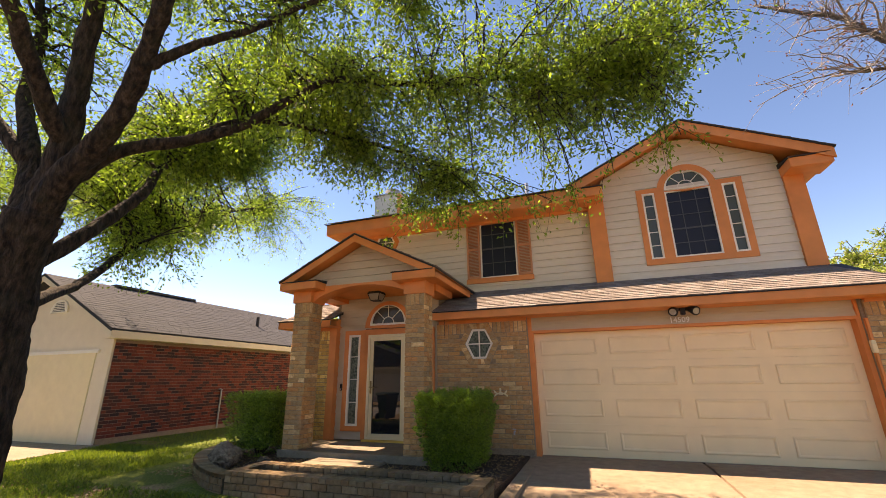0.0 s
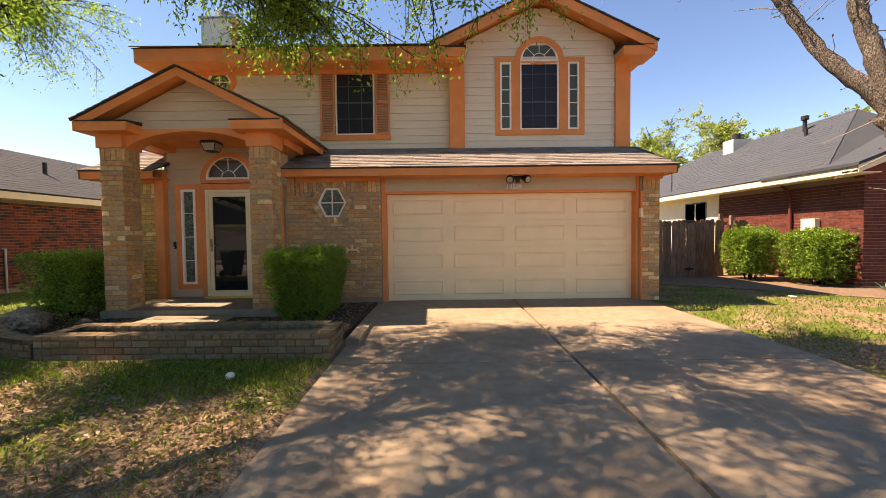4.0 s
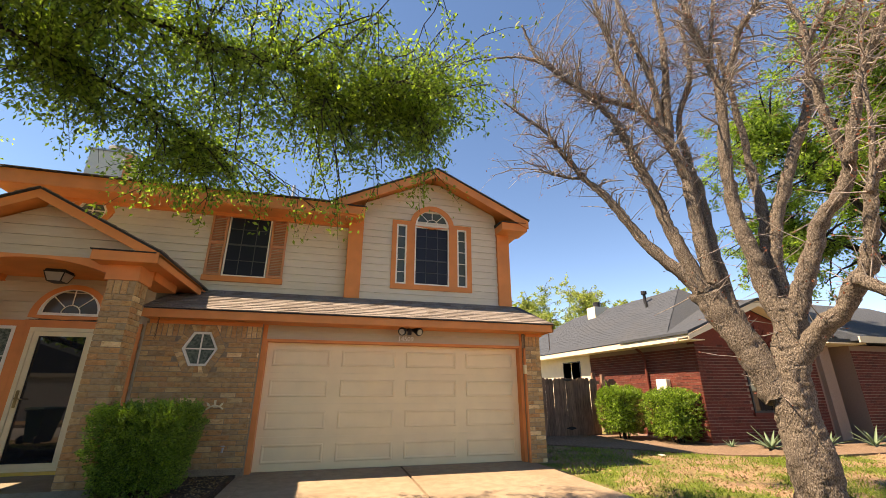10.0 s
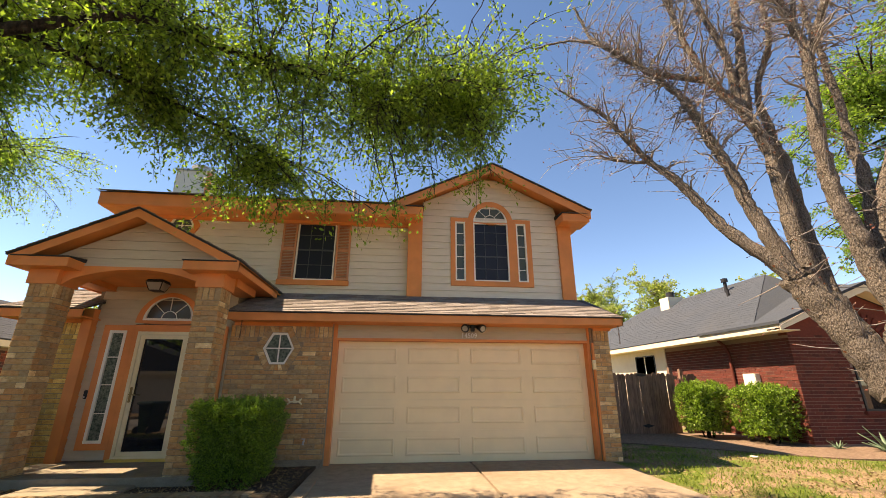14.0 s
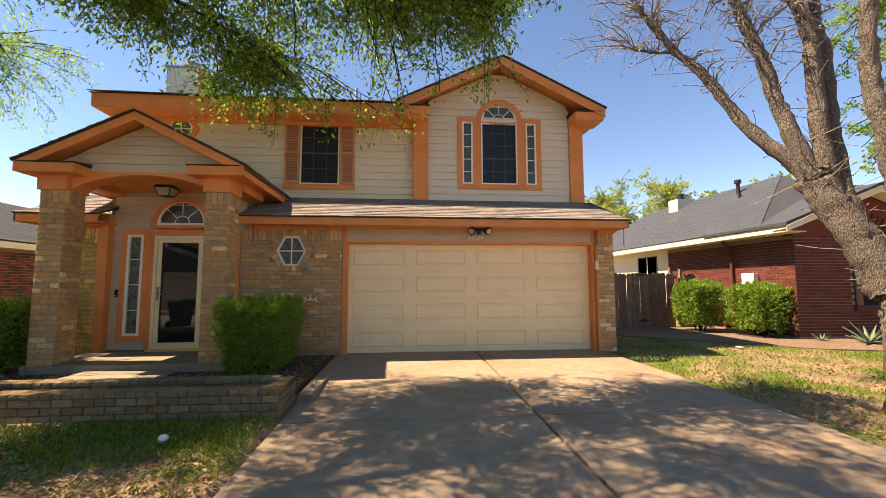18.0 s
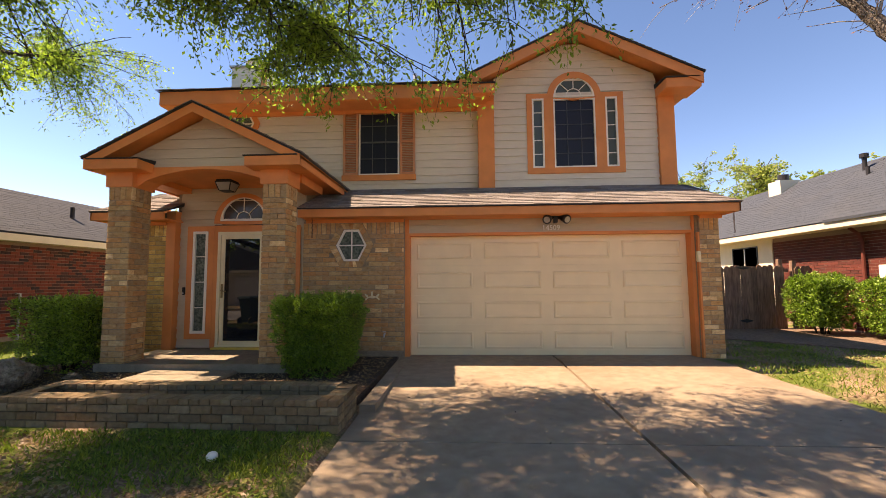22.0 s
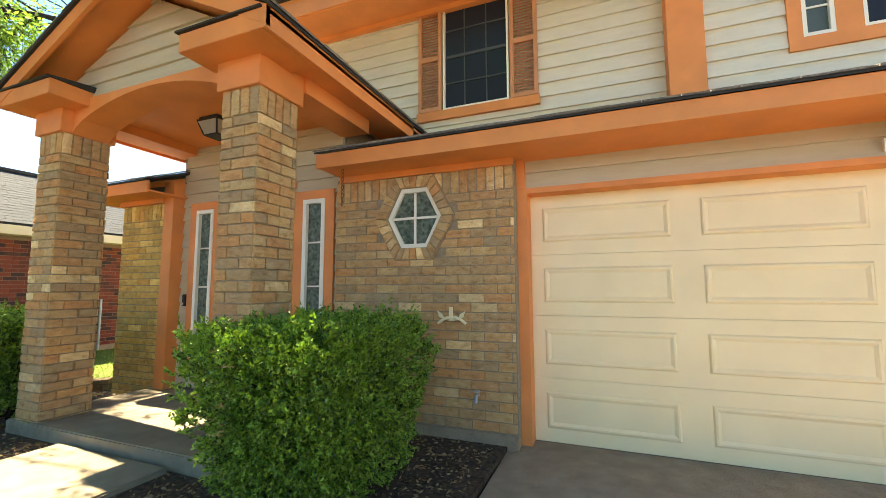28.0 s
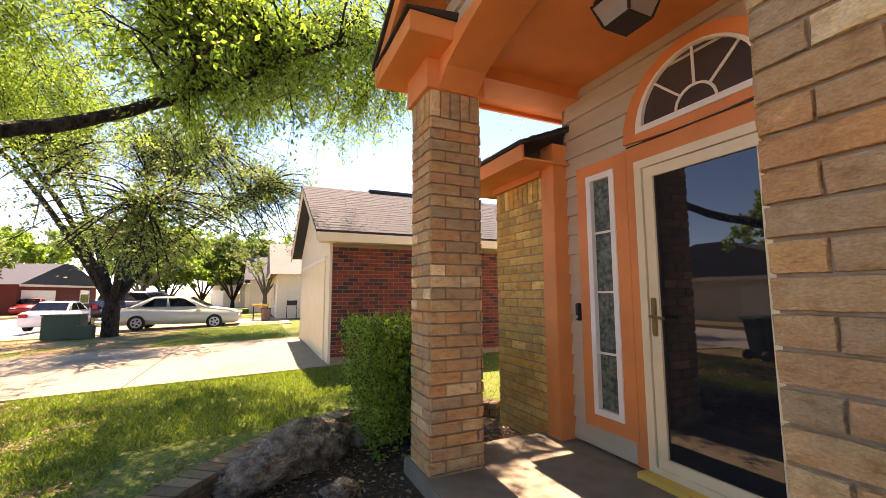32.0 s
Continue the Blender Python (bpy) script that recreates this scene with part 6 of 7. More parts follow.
part("vent_pipe", tubem([(10.3, 5.1, 4.4), (10.3, 5.1, 4.85)], 0.06, 10), BLACK, nr)
part("vent_pipe", tubem([(9.9, 4.6, 4.1), (9.9, 4.6, 4.45)], 0.05, 10), BLACK, nr)
part("vent_cap", tubem([(10.3, 5.1, 4.85), (10.3, 5.1, 4.97)], 0.11, 10), BLACK, nr)
part("chimney", boxm(10.2, 10.9, 8.2, 8.8, 4.3, 4.95), STUCCO, nr)
part("chimney_pot", tubem([(10.55, 8.5, 4.95), (10.55, 8.5, 5.2)], 0.17, 14), BLACK, nr)
# The entry's shade is put into this wall's brown; it carries no dirt.
part("porch_wall", boxm(12.3, 13.6, 2.9, 3.1, -0.1, 2.6), DIRT_AND_SHADE, nr, "recessed entry wall with its shade put into a brown colour")
part("entry_post", boxm(12.4, 12.52, 0.95, 1.07, -0.1, 2.6), PALE_MORTAR, nr)
part("far_wing_wall", boxm(13.6, 20.0, 0.9, 6.0, -0.2, 2.6), PALE_MORTAR, nr)
brick_skin(nr, pose(13.6, 0.9, 0), 5.0, 0.05, 2.5, MAROON_BRICK)
part("footing", boxm(13.5, 20.0, 0.84, 0.9, -0.2, 0.1), CONCRETE, nr)
part("far_wing_roof", prismm([(0.3, 2.66), (0.3, 2.78), (4.0, 4.6), (7.5, 2.78), (7.5, 2.66)], "x", 13.1, 20.5), DARK_SHINGLE, nr)
part("far_wing_fascia", boxm(13.1, 20.5, 0.26, 0.3, 2.6, 2.78), STUCCO, nr)

# bare dirt along the neighbour's wall
bm = bmesh.new()
prism(bm, [(3.0, 4.2), (3.0, 2.9), (4.4, 2.1), (5.6, 1.1), (6.3, 0.3), (7.2, -0.4), (9.0, -0.9), (12.0, -0.9), (13.5, -0.5), (13.5, 1.0), (8.1, 1.0), (8.1, 4.2)], "z", -0.06, 0.012)
tagged(part("dirt_bed", bm, DIRT_AND_SHADE), "bare brown dirt strip along the brick neighbour", "garden bed", kind="structure")

# fence with gate
fence = thing("wooden_fence", "weathered brown picket fence with a gate between the houses", "fence")
rf = random.Random(3)
FY = 4.0
for k in range(32):
    x = 2.95 + k * 0.142 if k < 29 else 7.33 + (k - 29) * 0.142
    h = 1.71 + rf.uniform(-0.02, 0.02) - 0.02 * (k > 28)
    bm = bmesh.new()
    w = 0.071 if rf.random() > 0.2 else 0.062
    prism(bm, [(-w, 0.02), (w, 0.02), (w, h - 0.05), (w * 0.5, h), (-w * 0.5, h), (-w, h - 0.05)], "y", -0.009, 0.009)
    ob = part("picket", bm, FENCE_WOOD, fence)
    ob.matrix_basis = pose(x, FY, -0.04, 0, rf.uniform(-1.0, 1.0), rf.uniform(-2, 2))
for z in (0.3, 1.5):
    part("rail", boxm(2.95, 7.1, FY + 0.012, FY + 0.05, z, z + 0.09), FENCE_WOOD, fence)
for x in (5.05, 6.95):
    part("post", boxm(x - 0.05, x + 0.05, FY + 0.05, FY + 0.15, -0.2, 1.85), FENCE_WOOD, fence)
part("post", boxm(7.22, 7.32, FY + 0.02, FY + 0.12, -0.2, 1.8), FENCE_WOOD, fence)
for z in (0.3, 1.5):
    part("rail", boxm(7.25, 7.72, FY + 0.012, FY + 0.018, z, z + 0.09), FENCE_WOOD, fence)
for z in (0.22, 1.62):
    part("hinge", prismm([(5.75, z), (5.95, z + 0.05), (6.15, z), (5.95, z - 0.05)], "y", FY - 0.02, FY - 0.01), BLACK, fence)

# agaves
def agave(at, size, seed):
    o = thing("agave", "grey-green agave with pointed leaves on bare ground", "plant", "agaves by the brick neighbour", at=at)
    rnd = random.Random(seed)
    for k in range(13):
        a = k * 2.4
        tilt = radians(25 + 55 * (k / 13))
        L = size * rnd.uniform(0.8, 1.1)
        bm = bmesh.new()
        prev = None
        rows = []
        for j in range(6):
            t = j / 5
            w = 0.075 * size * (1 - t) ** 0.7 * (0.6 + 1.6 * t * (1 - t) + 0.3) + 0.002
            r = math.sin(tilt) * L * t
            z = math.cos(tilt) * L * t - 0.1 * t * t * L
            c = Vector((math.cos(a) * r, math.sin(a) * r, z))
            s = Vector((-math.sin(a), math.cos(a), 0))
            rows.append((c - s * w + Vector((0, 0, 0.03 * size)), c, c + s * w + Vector((0, 0, 0.03 * size)), c - Vector((0, 0, 0.025 * size * (1 - t) + 0.002))))
        vs = [[bm.verts.new(p) for p in r] for r in rows]
        for p, q in zip(vs, vs[1:]):
            for i, j in ((0, 1), (1, 2), (2, 3), (3, 0)):
                bm.faces.new((p[i], p[j], q[j], q[i]))
        part("leaf", bm, AGAVE, o, smooth=True)
    return o


agave((8.9, 0.2, 0.0), 0.6, 1)
agave((12.0, 0.0, -0.01), 0.55, 2)
agave((11.0, 0.35, 0.0), 0.45, 3)
agave((8.35, 0.75, 0.0), 0.25, 4)

# cars
CAR_SILVER = surface("pale_green_car_paint", tone((0.50, 0.52, 0.42), 0.03), 3, 0.25, 0, 10, 0.05, spec=0.6)
CAR_WHITE = surface("white_car_paint", tone((0.75, 0.75, 0.74), 0.03), 3, 0.25, 0, 10, 0.05, spec=0.6)
CAR_DARK = surface("dark_car_paint", tone((0.02, 0.022, 0.03), 0.05), 3, 0.25, 0, 10, 0.05, spec=0.6)
CAR_RED = surface("red_car_paint", tone((0.35, 0.03, 0.03), 0.05), 3, 0.25, 0, 10, 0.05, spec=0.6)
TYRE = surface("tyre_rubber", tone((0.02, 0.02, 0.02), 0.1), 30, 0.9, 0.1, 60, 0.1)
TAIL = surface("red_lamp", tone((0.35, 0.02, 0.02), 0.1), 30, 0.3, 0, 60, 0.0)
LAMP = surface("clear_lamp", tone((0.7, 0.7, 0.7), 0.1), 30, 0.2, 0, 60, 0.0)


def car(at, heading, paint, label, length=4.85, width=1.8, height=1.45, tall=False):
    o = thing("parked_car", label, "car")
    s = length / 4.85
    k = height / 1.45
    lower = [(-2.4, 0.32), (-2.42, 0.62), (-2.3, 0.92), (-1.7, 0.97), (1.15, 0.95), (2.1, 0.82), (2.36, 0.66), (2.42, 0.36), (2.3, 0.24), (-2.3, 0.24)]
    if tall:
        lower = [(-2.4, 0.35), (-2.42, 1.0), (-2.3, 1.05), (1.3, 1.05), (2.2, 0.98), (2.4, 0.7), (2.42, 0.38), (2.3, 0.3), (-2.3, 0.3)]
        cabin = [(-2.2, 1.03), (-2.05, 1.45), (0.35, 1.45), (1.2, 1.03)]
    else:
        cabin = [(-1.85, 0.94), (-0.95, 1.42), (0.25, 1.44), (1.25, 0.93)]
    bm = prismm([(a * s, b * k) for a, b in lower], "y", -width / 2, width / 2)
    bmesh.ops.bevel(bm, geom=bm.edges[:], offset=0.06, segments=3, affect="EDGES")
    part("body", bm, paint, o, smooth=True)
    bm = bmesh.new()
    lo = [(a * s, b * k) for a, b in cabin]
    verts = []
    for sg in (-1, 1):
        verts.append([bm.verts.new((p[0], sg * (width / 2 - (0.08 if i in (0, 3) else 0.24)), p[1])) for i, p in enumerate(lo)])
    a, b = verts
    bm.faces.new(a)
    bm.faces.new(b[::-1])
    for i in range(4):
        j = (i + 1) % 4
        bm.faces.new((a[j], a[i], b[i], b[j]))
    bmesh.ops.recalc_face_normals(bm, faces=bm.faces[:])
    bmesh.ops.bevel(bm, geom=bm.edges[:], offset=0.05, segments=2, affect="EDGES")
    part("cabin", bm, paint, o, smooth=True)
    c = [Vector((p[0], 0, p[1])) for p in lo]
    for sg in (-1, 1):
        for u0, u1 in ((0.14, 0.47), (0.52, 0.88)):
            b0, b1 = c[0].lerp(c[3], u0 * 0.92 + 0.03), c[0].lerp(c[3], u1 * 0.92 + 0.03)
            t0, t1 = c[1].lerp(c[2], max(0.05, (u0 - 0.14) * 1.25)), c[1].lerp(c[2], min(0.97, (u1 - 0.12) * 1.25))
            q = []
            for p, f in ((b0, 0.12), (b1, 0.12), (t1, 0.86), (t0, 0.86)):
                z = c[0].z + (c[1].z - c[0].z) * f
                y = sg * (width / 2 - 0.08 - 0.16 * f + 0.012)
                q.append((p.x, y, z))
            bm = bmesh.new()
            bm.faces.new([bm.verts.new(p) for p in q])
            bmesh.ops.solidify(bm, geom=bm.faces[:], thickness=0.008)
            part("side_window", bm, DARK_GLASS, o)
    for i, j in ((0, 1), (3, 2)):
        bm = bmesh.new()
        e = 0.02 if i else -0.02
        q = []
        for f, inset in ((0.12, 0.16), (0.88, 0.28)):
            p = c[i].lerp(c[j], f)
            q.append([(p.x + e, -width / 2 + inset, p.z + 0.015), (p.x + e, width / 2 - inset, p.z + 0.015)])
        bm.faces.new([bm.verts.new(p) for p in (q[0][0], q[0][1], q[1][1], q[1][0])])
        bmesh.ops.solidify(bm, geom=bm.faces[:], thickness=0.008)
        part("windscreen", bm, DARK_GLASS, o)
    for x in (-1.45 * s, 1.45 * s):
        for sg in (-1, 1):
            w = new("wheel")
            w.parent = o
            y = sg * (width / 2 - 0.1)
            part("tyre", tubem([(x, y - sg * 0.11, 0.32), (x, y - sg * 0.02, 0.32), (x, y + sg * 0.1, 0.32), (x, y + sg * 0.115, 0.32)], [0.31, 0.325, 0.325, 0.29], 20), TYRE, w)
            part("rim", tubem([(x, y + sg * 0.1, 0.32), (x, y + sg * 0.125, 0.32)], [0.22, 0.2], 16), METAL, w)
            for q in range(5):
                a = q * 1.257
                part("spoke_gap", tubem([(x + 0.12 * math.cos(a), y + sg * 0.12, 0.32 + 0.12 * math.sin(a)), (x + 0.12 * math.cos(a), y + sg * 0.128, 0.32 + 0.12 * math.sin(a))], 0.045, 8), TYRE, w)
    for sg in (-1, 1):
        part("headlight", boxm(2.28 * s, 2.42 * s, sg * 0.62 - 0.18, sg * 0.62 + 0.18, 0.62 * k, 0.74 * k, bevel=0.02), LAMP, o)
        part("tail_light", boxm(-2.44 * s, -2.3 * s, sg * 0.66 - 0.16, sg * 0.66 + 0.16, 0.68 * k, 0.86 * k, bevel=0.02), TAIL, o)
        part("door_handle", boxm(-0.75 * s, -0.55 * s, sg * (width / 2 + 0.005) - 0.01, sg * (width / 2 + 0.005) + 0.01, 0.8 * k, 0.83 * k), paint, o)
        part("mirror", boxm(0.75 * s, 0.92 * s, sg * (width / 2 + 0.06) - 0.07, sg * (width / 2 + 0.06) + 0.07, 0.95 * k, 1.06 * k, bevel=0.02), paint, o)
    o.matrix_basis = pose(*at, 0, 0, heading)
    return o


car((-26.0, -5.6, -0.2), 87, CAR_SILVER, "pale silver-green sedan parked on a driveway")
car((-31.5, -11.6, -0.42), 178, CAR_WHITE, "white hatchback parked at the kerb", 4.2, 1.75, 1.42)
car((-33.0, -8.3, -0.26), 150, CAR_DARK, "dark pickup parked behind the tree", 5.2, 1.9, 1.75, tall=True)
car((-52.0, -20.5, -0.5), 10, CAR_RED, "dark red car parked far down the street", 4.6, 1.8, 1.5)
fd = thing("far_driveway", "pale concrete driveway under the parked sedan", "driveway", kind="structure")
bm = bmesh.new()
slab(bm, -30.5, -24.3, -11.1, -1.0, 0.1, 0.02)
part("slab", bm, CONCRETE, fd)
UTIL = surface("green_utility_paint", tone((0.035, 0.075, 0.05), 0.1), 12, 0.6, 0.1, 40, 0.2)
ub = thing("utility_box", "dark green utility box on the verge", "utility box", at=(-23.6, -8.9, -0.29))
part("cabinet", boxm(-0.4, 0.4, -0.55, 0.55, 0.0, 0.85, bevel=0.03), UTIL, ub)
part("lid", boxm(-0.43, 0.43, -0.58, 0.58, 0.85, 0.9, bevel=0.015), UTIL, ub)
ub2 = thing("utility_pedestal", "small dull green cable pedestal", "utility box", at=(-23.0, -8.1, -0.27))
part("cabinet", boxm(-0.15, 0.15, -0.25, 0.25, 0.0, 0.5, bevel=0.03), UTIL, ub2)


def far_house(at, heading, width, depth, wall, roof, label, h=2.6):
    o = thing("far_house", label, "house", "houses down the street")
    part("wall", boxm(-width / 2, width / 2, -depth / 2, depth / 2, -0.4, h), wall, o)
    part("roof", prismm([(-width / 2 - 0.4, h), (width / 2 + 0.4, h), (0.8, h + 2.1), (-0.8, h + 2.1)], "y", -depth / 2 - 0.4, depth / 2 + 0.4), roof, o)
    part("garage_door", boxm(-width / 2 + 0.5, -width / 2 + 5.0, -depth / 2 - 0.04, -depth / 2, -0.2, 2.1), WHITE, o)
    w = new("window")
    w.parent = o
    part("pane", boxm(width / 2 - 3.0, width / 2 - 1.4, -depth / 2 - 0.02, -depth / 2 + 0.02, 0.8, 2.1), DARK_GLASS, w)
    part("window_frame", framem(width / 2 - 3.05, width / 2 - 1.35, 0.75, 2.15, 0.08, -depth / 2 - 0.05, -depth / 2), WHITE, w)
    part("eave_board", boxm(-width / 2 - 0.4, width / 2 + 0.4, -depth / 2 - 0.42, -depth / 2 - 0.38, h - 0.18, h + 0.02), STUCCO, o)
    o.matrix_basis = pose(*at, 0, 0, heading)


far_house((-33.0, 4.5, -0.2), 0, 9, 12, STUCCO, SHINGLE, "cream house with brown roof beyond the sedan")
far_house((-44.0, 3.0, -0.2), 0, 10, 12, SIDING, DARK_SHINGLE, "pale grey house with grey roof down the street")
far_house((-60.0, 0.0, -0.3), 20, 12, 12, STUCCO, DARK_SHINGLE, "cream house far down the street")
far_house((-58.0, -26.0, -0.4), 170, 12, 12, MAROON_BRICK, DARK_SHINGLE, "brick house across the street")
far_house((-40.0, -28.0, -0.4), 180, 12, 12, SIDING, DARK_SHINGLE, "grey house across the street")
far_house((-20.0, -29.0, -0.4), 180, 13, 12, STUCCO, DARK_SHINGLE, "cream house across the street")
far_house((-3.0, -29.0, -0.4), 180, 13, 12, RED_BRICK, DARK_SHINGLE, "red brick house across the street")
far_house((15.0, -29.0, -0.4), 180, 13, 12, SIDING, SHINGLE, "grey house across the street")
street_tree((-23.4, -7.5, -0.25), 10.5, 7.6, 31, "spreading tree with dark forked trunk and sparse spring leaves", SPRING_LEAF, BARK, 640, 22, 0.1, fork=0.13, low=0.34)
street_tree((-37.0, -9.5, -0.3), 6.0, 4.0, 32, "small tree with thin spring leaves beside the street", SPRING_LEAF, GREY_BARK, 60, 20, 0.18)
street_tree((-34.0, -2.0, -0.2), 5.5, 3.0, 33, "nearly bare pale tree before a house", SPRING_LEAF, GREY_BARK, 60, 6, 0.12)
street_tree((-50.0, -12.0, -0.3), 9.0, 6.0, 34, "leafy green tree down the street", OAK_LEAF, BARK, 70, 30, 0.3)
street_tree((-47.0, -4.5, -0.3), 7.0, 4.6, 51, "low leafy tree before the far houses", SPRING_LEAF, BARK, 110, 34, 0.26, fork=0.14)
street_tree((-43.0, -9.0, -0.3), 6.0, 4.2, 52, "low leafy tree beside the street", OAK_LEAF, BARK, 110, 34, 0.24, fork=0.14)
street_tree((-57.0, -8.0, -0.3), 8.0, 6.0, 53, "broad leafy tree at the bend of the street", OAK_LEAF, BARK, 110, 34, 0.32, fork=0.12)
street_tree((-62.0, -16.0, -0.3), 10.0, 7.0, 35, "leafy green tree at the street's end", SPRING_LEAF, BARK, 70, 30, 0.36)
street_tree((-70.0, -4.0, -0.3), 11.0, 8.0, 36, "tall green tree far off", OAK_LEAF, BARK, 70, 30, 0.4)
street_tree((-55.0, 8.0, -0.2), 9.0, 6.0, 37, "green tree behind far houses", OAK_LEAF, BARK, 60, 30, 0.34)
street_tree((-75.0, -30.0, -0.3), 12.0, 9.0, 38, "tall green tree across the street", OAK_LEAF, BARK, 60, 30, 0.45)
street_tree((-45.0, -24.0, -0.4), 8.0, 6.0, 39, "green tree across the street", SPRING_LEAF, BARK, 60, 30, 0.3)
street_tree((-14.0, -23.0, -0.3), 8.0, 5.0, 40, "leafy tree across the street", OAK_LEAF, BARK, 60, 30, 0.25)
street_tree((4.0, -24.0, -0.3), 9.0, 6.0, 41, "leafy tree across the street", OAK_LEAF, BARK, 60, 30, 0.25)
street_tree((13.8, -1.8, -0.1), 10.8, 5.2, 42, "airy green tree beside the brick neighbour", OAK_LEAF, BARK, 420, 70, 0.085)
street_tree((11.0, 19.0, 0.0), 7.6, 3.0, 43, "light green tree behind the fence", PALE_LEAF, GREY_BARK, 120, 28, 0.16)
street_tree((16.0, 20.0, 0.0), 10.0, 4.5, 44, "thin-leaved pale tree behind the brick neighbour", PALE_LEAF, GREY_BARK, 240, 18, 0.15)
street_tree((7.5, 15.0, 0.0), 6.2, 2.0, 45, "young bright green tree behind the fence", PALE_LEAF, GREY_BARK, 60, 22, 0.14)
street_tree((21.5, 17.0, 0.0), 8.6, 4.2, 48, "yellow-green tree behind the neighbour roof", PALE_LEAF, GREY_BARK, 90, 20, 0.18)
street_tree((-19.0, 17.0, 0.0), 6.6, 3.2, 46, "yellow-green tree behind the neighbour roof", PALE_LEAF, GREY_BARK, 80, 16, 0.16)
street_tree((-12.0, 22.0, 0.0), 6.0, 2.8, 47, "pale thin tree behind the houses", PALE_LEAF, GREY_BARK, 60, 12, 0.16)


# yellow table and bin by the far house
YELLOW = surface("faded_yellow_plastic", tone((0.62, 0.38, 0.06), 0.06), 8, 0.5, 0.05, 40, 0.2, 4.0, (0.4, 0.25, 0.06))
yt = thing("play_table", "faded yellow plastic table standing before a house", "table", at=(-28.3, -2.3, -0.06))
part("tabletop", boxm(-0.3, 0.3, -0.4, 0.4, 0.72, 0.84, bevel=0.02), YELLOW, yt)
for sx in (-0.24, 0.24):
    for sy in (-0.34, 0.34):
        part("leg", tubem([(sx, sy, 0.0), (sx, sy, 0.73)], 0.03, 8), BLACK, yt)
tb = thing("trash_bin", "small dark brown bin beside the table", "bin", at=(-27.3, -2.05, -0.06))
part("body", tubem([(0, 0, 0.0), (0, 0, 0.62)], [0.2, 0.25], 16), FENCE_WOOD, tb)
part("rim", tubem([(0, 0, 0.62), (0, 0, 0.66)], 0.265, 16), BLACK, tb)
fc = thing("folding_chair", "dark metal folding chair against the wall", "chair", at=(-28.0, -0.75, -0.02))
for sy in (-0.25, 0.25):
    part("leg", tubem([(-0.25, sy, 0.0), (0.2, sy, 1.0)], 0.014, 6), BLACK, fc)
    part("leg", tubem([(0.25, sy, 0.0), (-0.15, sy, 0.62)], 0.014, 6), BLACK, fc)
part("seat", boxm(-0.22, 0.22, -0.24, 0.24, 0.45, 0.47), METAL, fc)
part("backrest", boxm(0.12, 0.16, -0.24, 0.24, 0.72, 0.98), BLACK, fc)


# ---- small fittings on the house ----
LENS = surface("clear_lamp_lens", tone((0.42, 0.40, 0.34), 0.1), 30, 0.15, 0, 60, 0.2, 9.0, spec=0.7)
flood = thing("flood_light", "dark bronze twin flood light under the eave", "lamp")
FLX, FLY, FLZ = 0.1, -0.24, 2.425
part("base", tubem([(FLX, FLY, FLZ + 0.01), (FLX, FLY, FLZ - 0.03)], [0.065, 0.06], 14), BLACK, flood)
part("sensor", boxm(FLX - 0.035, FLX + 0.035, FLY - 0.07, FLY + 0.02, FLZ - 0.12, FLZ - 0.03, bevel=0.008), BLACK, flood)
for sg in (-1, 1):
    part("arm", tubem([(FLX, FLY, FLZ - 0.03), (FLX + sg * 0.08, FLY - 0.03, FLZ - 0.04)], 0.015, 8), BLACK, flood)
    h = part("lamp_head", tubem([(FLX + sg * 0.07, FLY - 0.01, FLZ - 0.01), (FLX + sg * 0.11, FLY - 0.05, FLZ - 0.035), (FLX + sg * 0.165, FLY - 0.15, FLZ - 0.075), (FLX + sg * 0.17, FLY - 0.16, FLZ - 0.08)], [0.028, 0.05, 0.079, 0.077], 18), BLACK, flood, smooth=True)
    part("bulb", tubem([(FLX + sg * 0.168, FLY - 0.156, FLZ - 0.078), (FLX + sg * 0.173, FLY - 0.166, FLZ - 0.082)], 0.054, 18), LENS, h)

NUMBER_WHITE = surface("bright_white_enamel", tone((0.9, 0.89, 0.85), 0.02), 5, 0.3, 0.0, 60, 0.05, spec=0.5)
num_curve = bpy.data.curves.new("house_number", "FONT")
num_curve.body, num_curve.size, num_curve.extrude, num_curve.align_x = "14509", 0.128, 0.012, "CENTER"
num_tmp = new("house_number_text", num_curve)
bpy.context.view_layer.update()
num_me = bpy.data.meshes.new_from_object(num_tmp.evaluated_get(bpy.context.evaluated_depsgraph_get()))
bpy.data.objects.remove(num_tmp)
num_me.materials.append(NUMBER_WHITE)
num = new("house_number", num_me)
num.matrix_basis = pose(0.06, -0.096, 2.206, 90, 0, 0)
num.scale = (0.98, 1.0, 1)
tagged(num, "cream house number 14509 on the siding above the garage", "sign")

lantern = thing("porch_lantern", "black metal ceiling lantern with frosted glass panes", "lamp")
LX, LY, LZ = -5.49, -0.67, 3.055
FROST = surface("frosted_glass", tone((0.62, 0.6, 0.56), 0.04), 10, 0.5, 0, 30, 0.1)
part("canopy", boxm(LX - 0.13, LX + 0.13, LY - 0.13, LY + 0.13, LZ - 0.035, LZ, bevel=0.008), BLACK, lantern)
tp, bt_, zt, zb = 0.135, 0.09, LZ - 0.05, LZ - 0.175
part("rim", framem(LX - tp, LX + tp, 0, 0.02, 0.009, LY - tp, LY + tp), BLACK, lantern).location.z = zt
for sx in (-1, 1):
    for sy in (-1, 1):
        part("bar", tubem([(LX + sx * tp, LY + sy * tp, zt + 0.02), (LX + sx * bt_, LY + sy * bt_, zb)], 0.009, 6), BLACK, lantern)
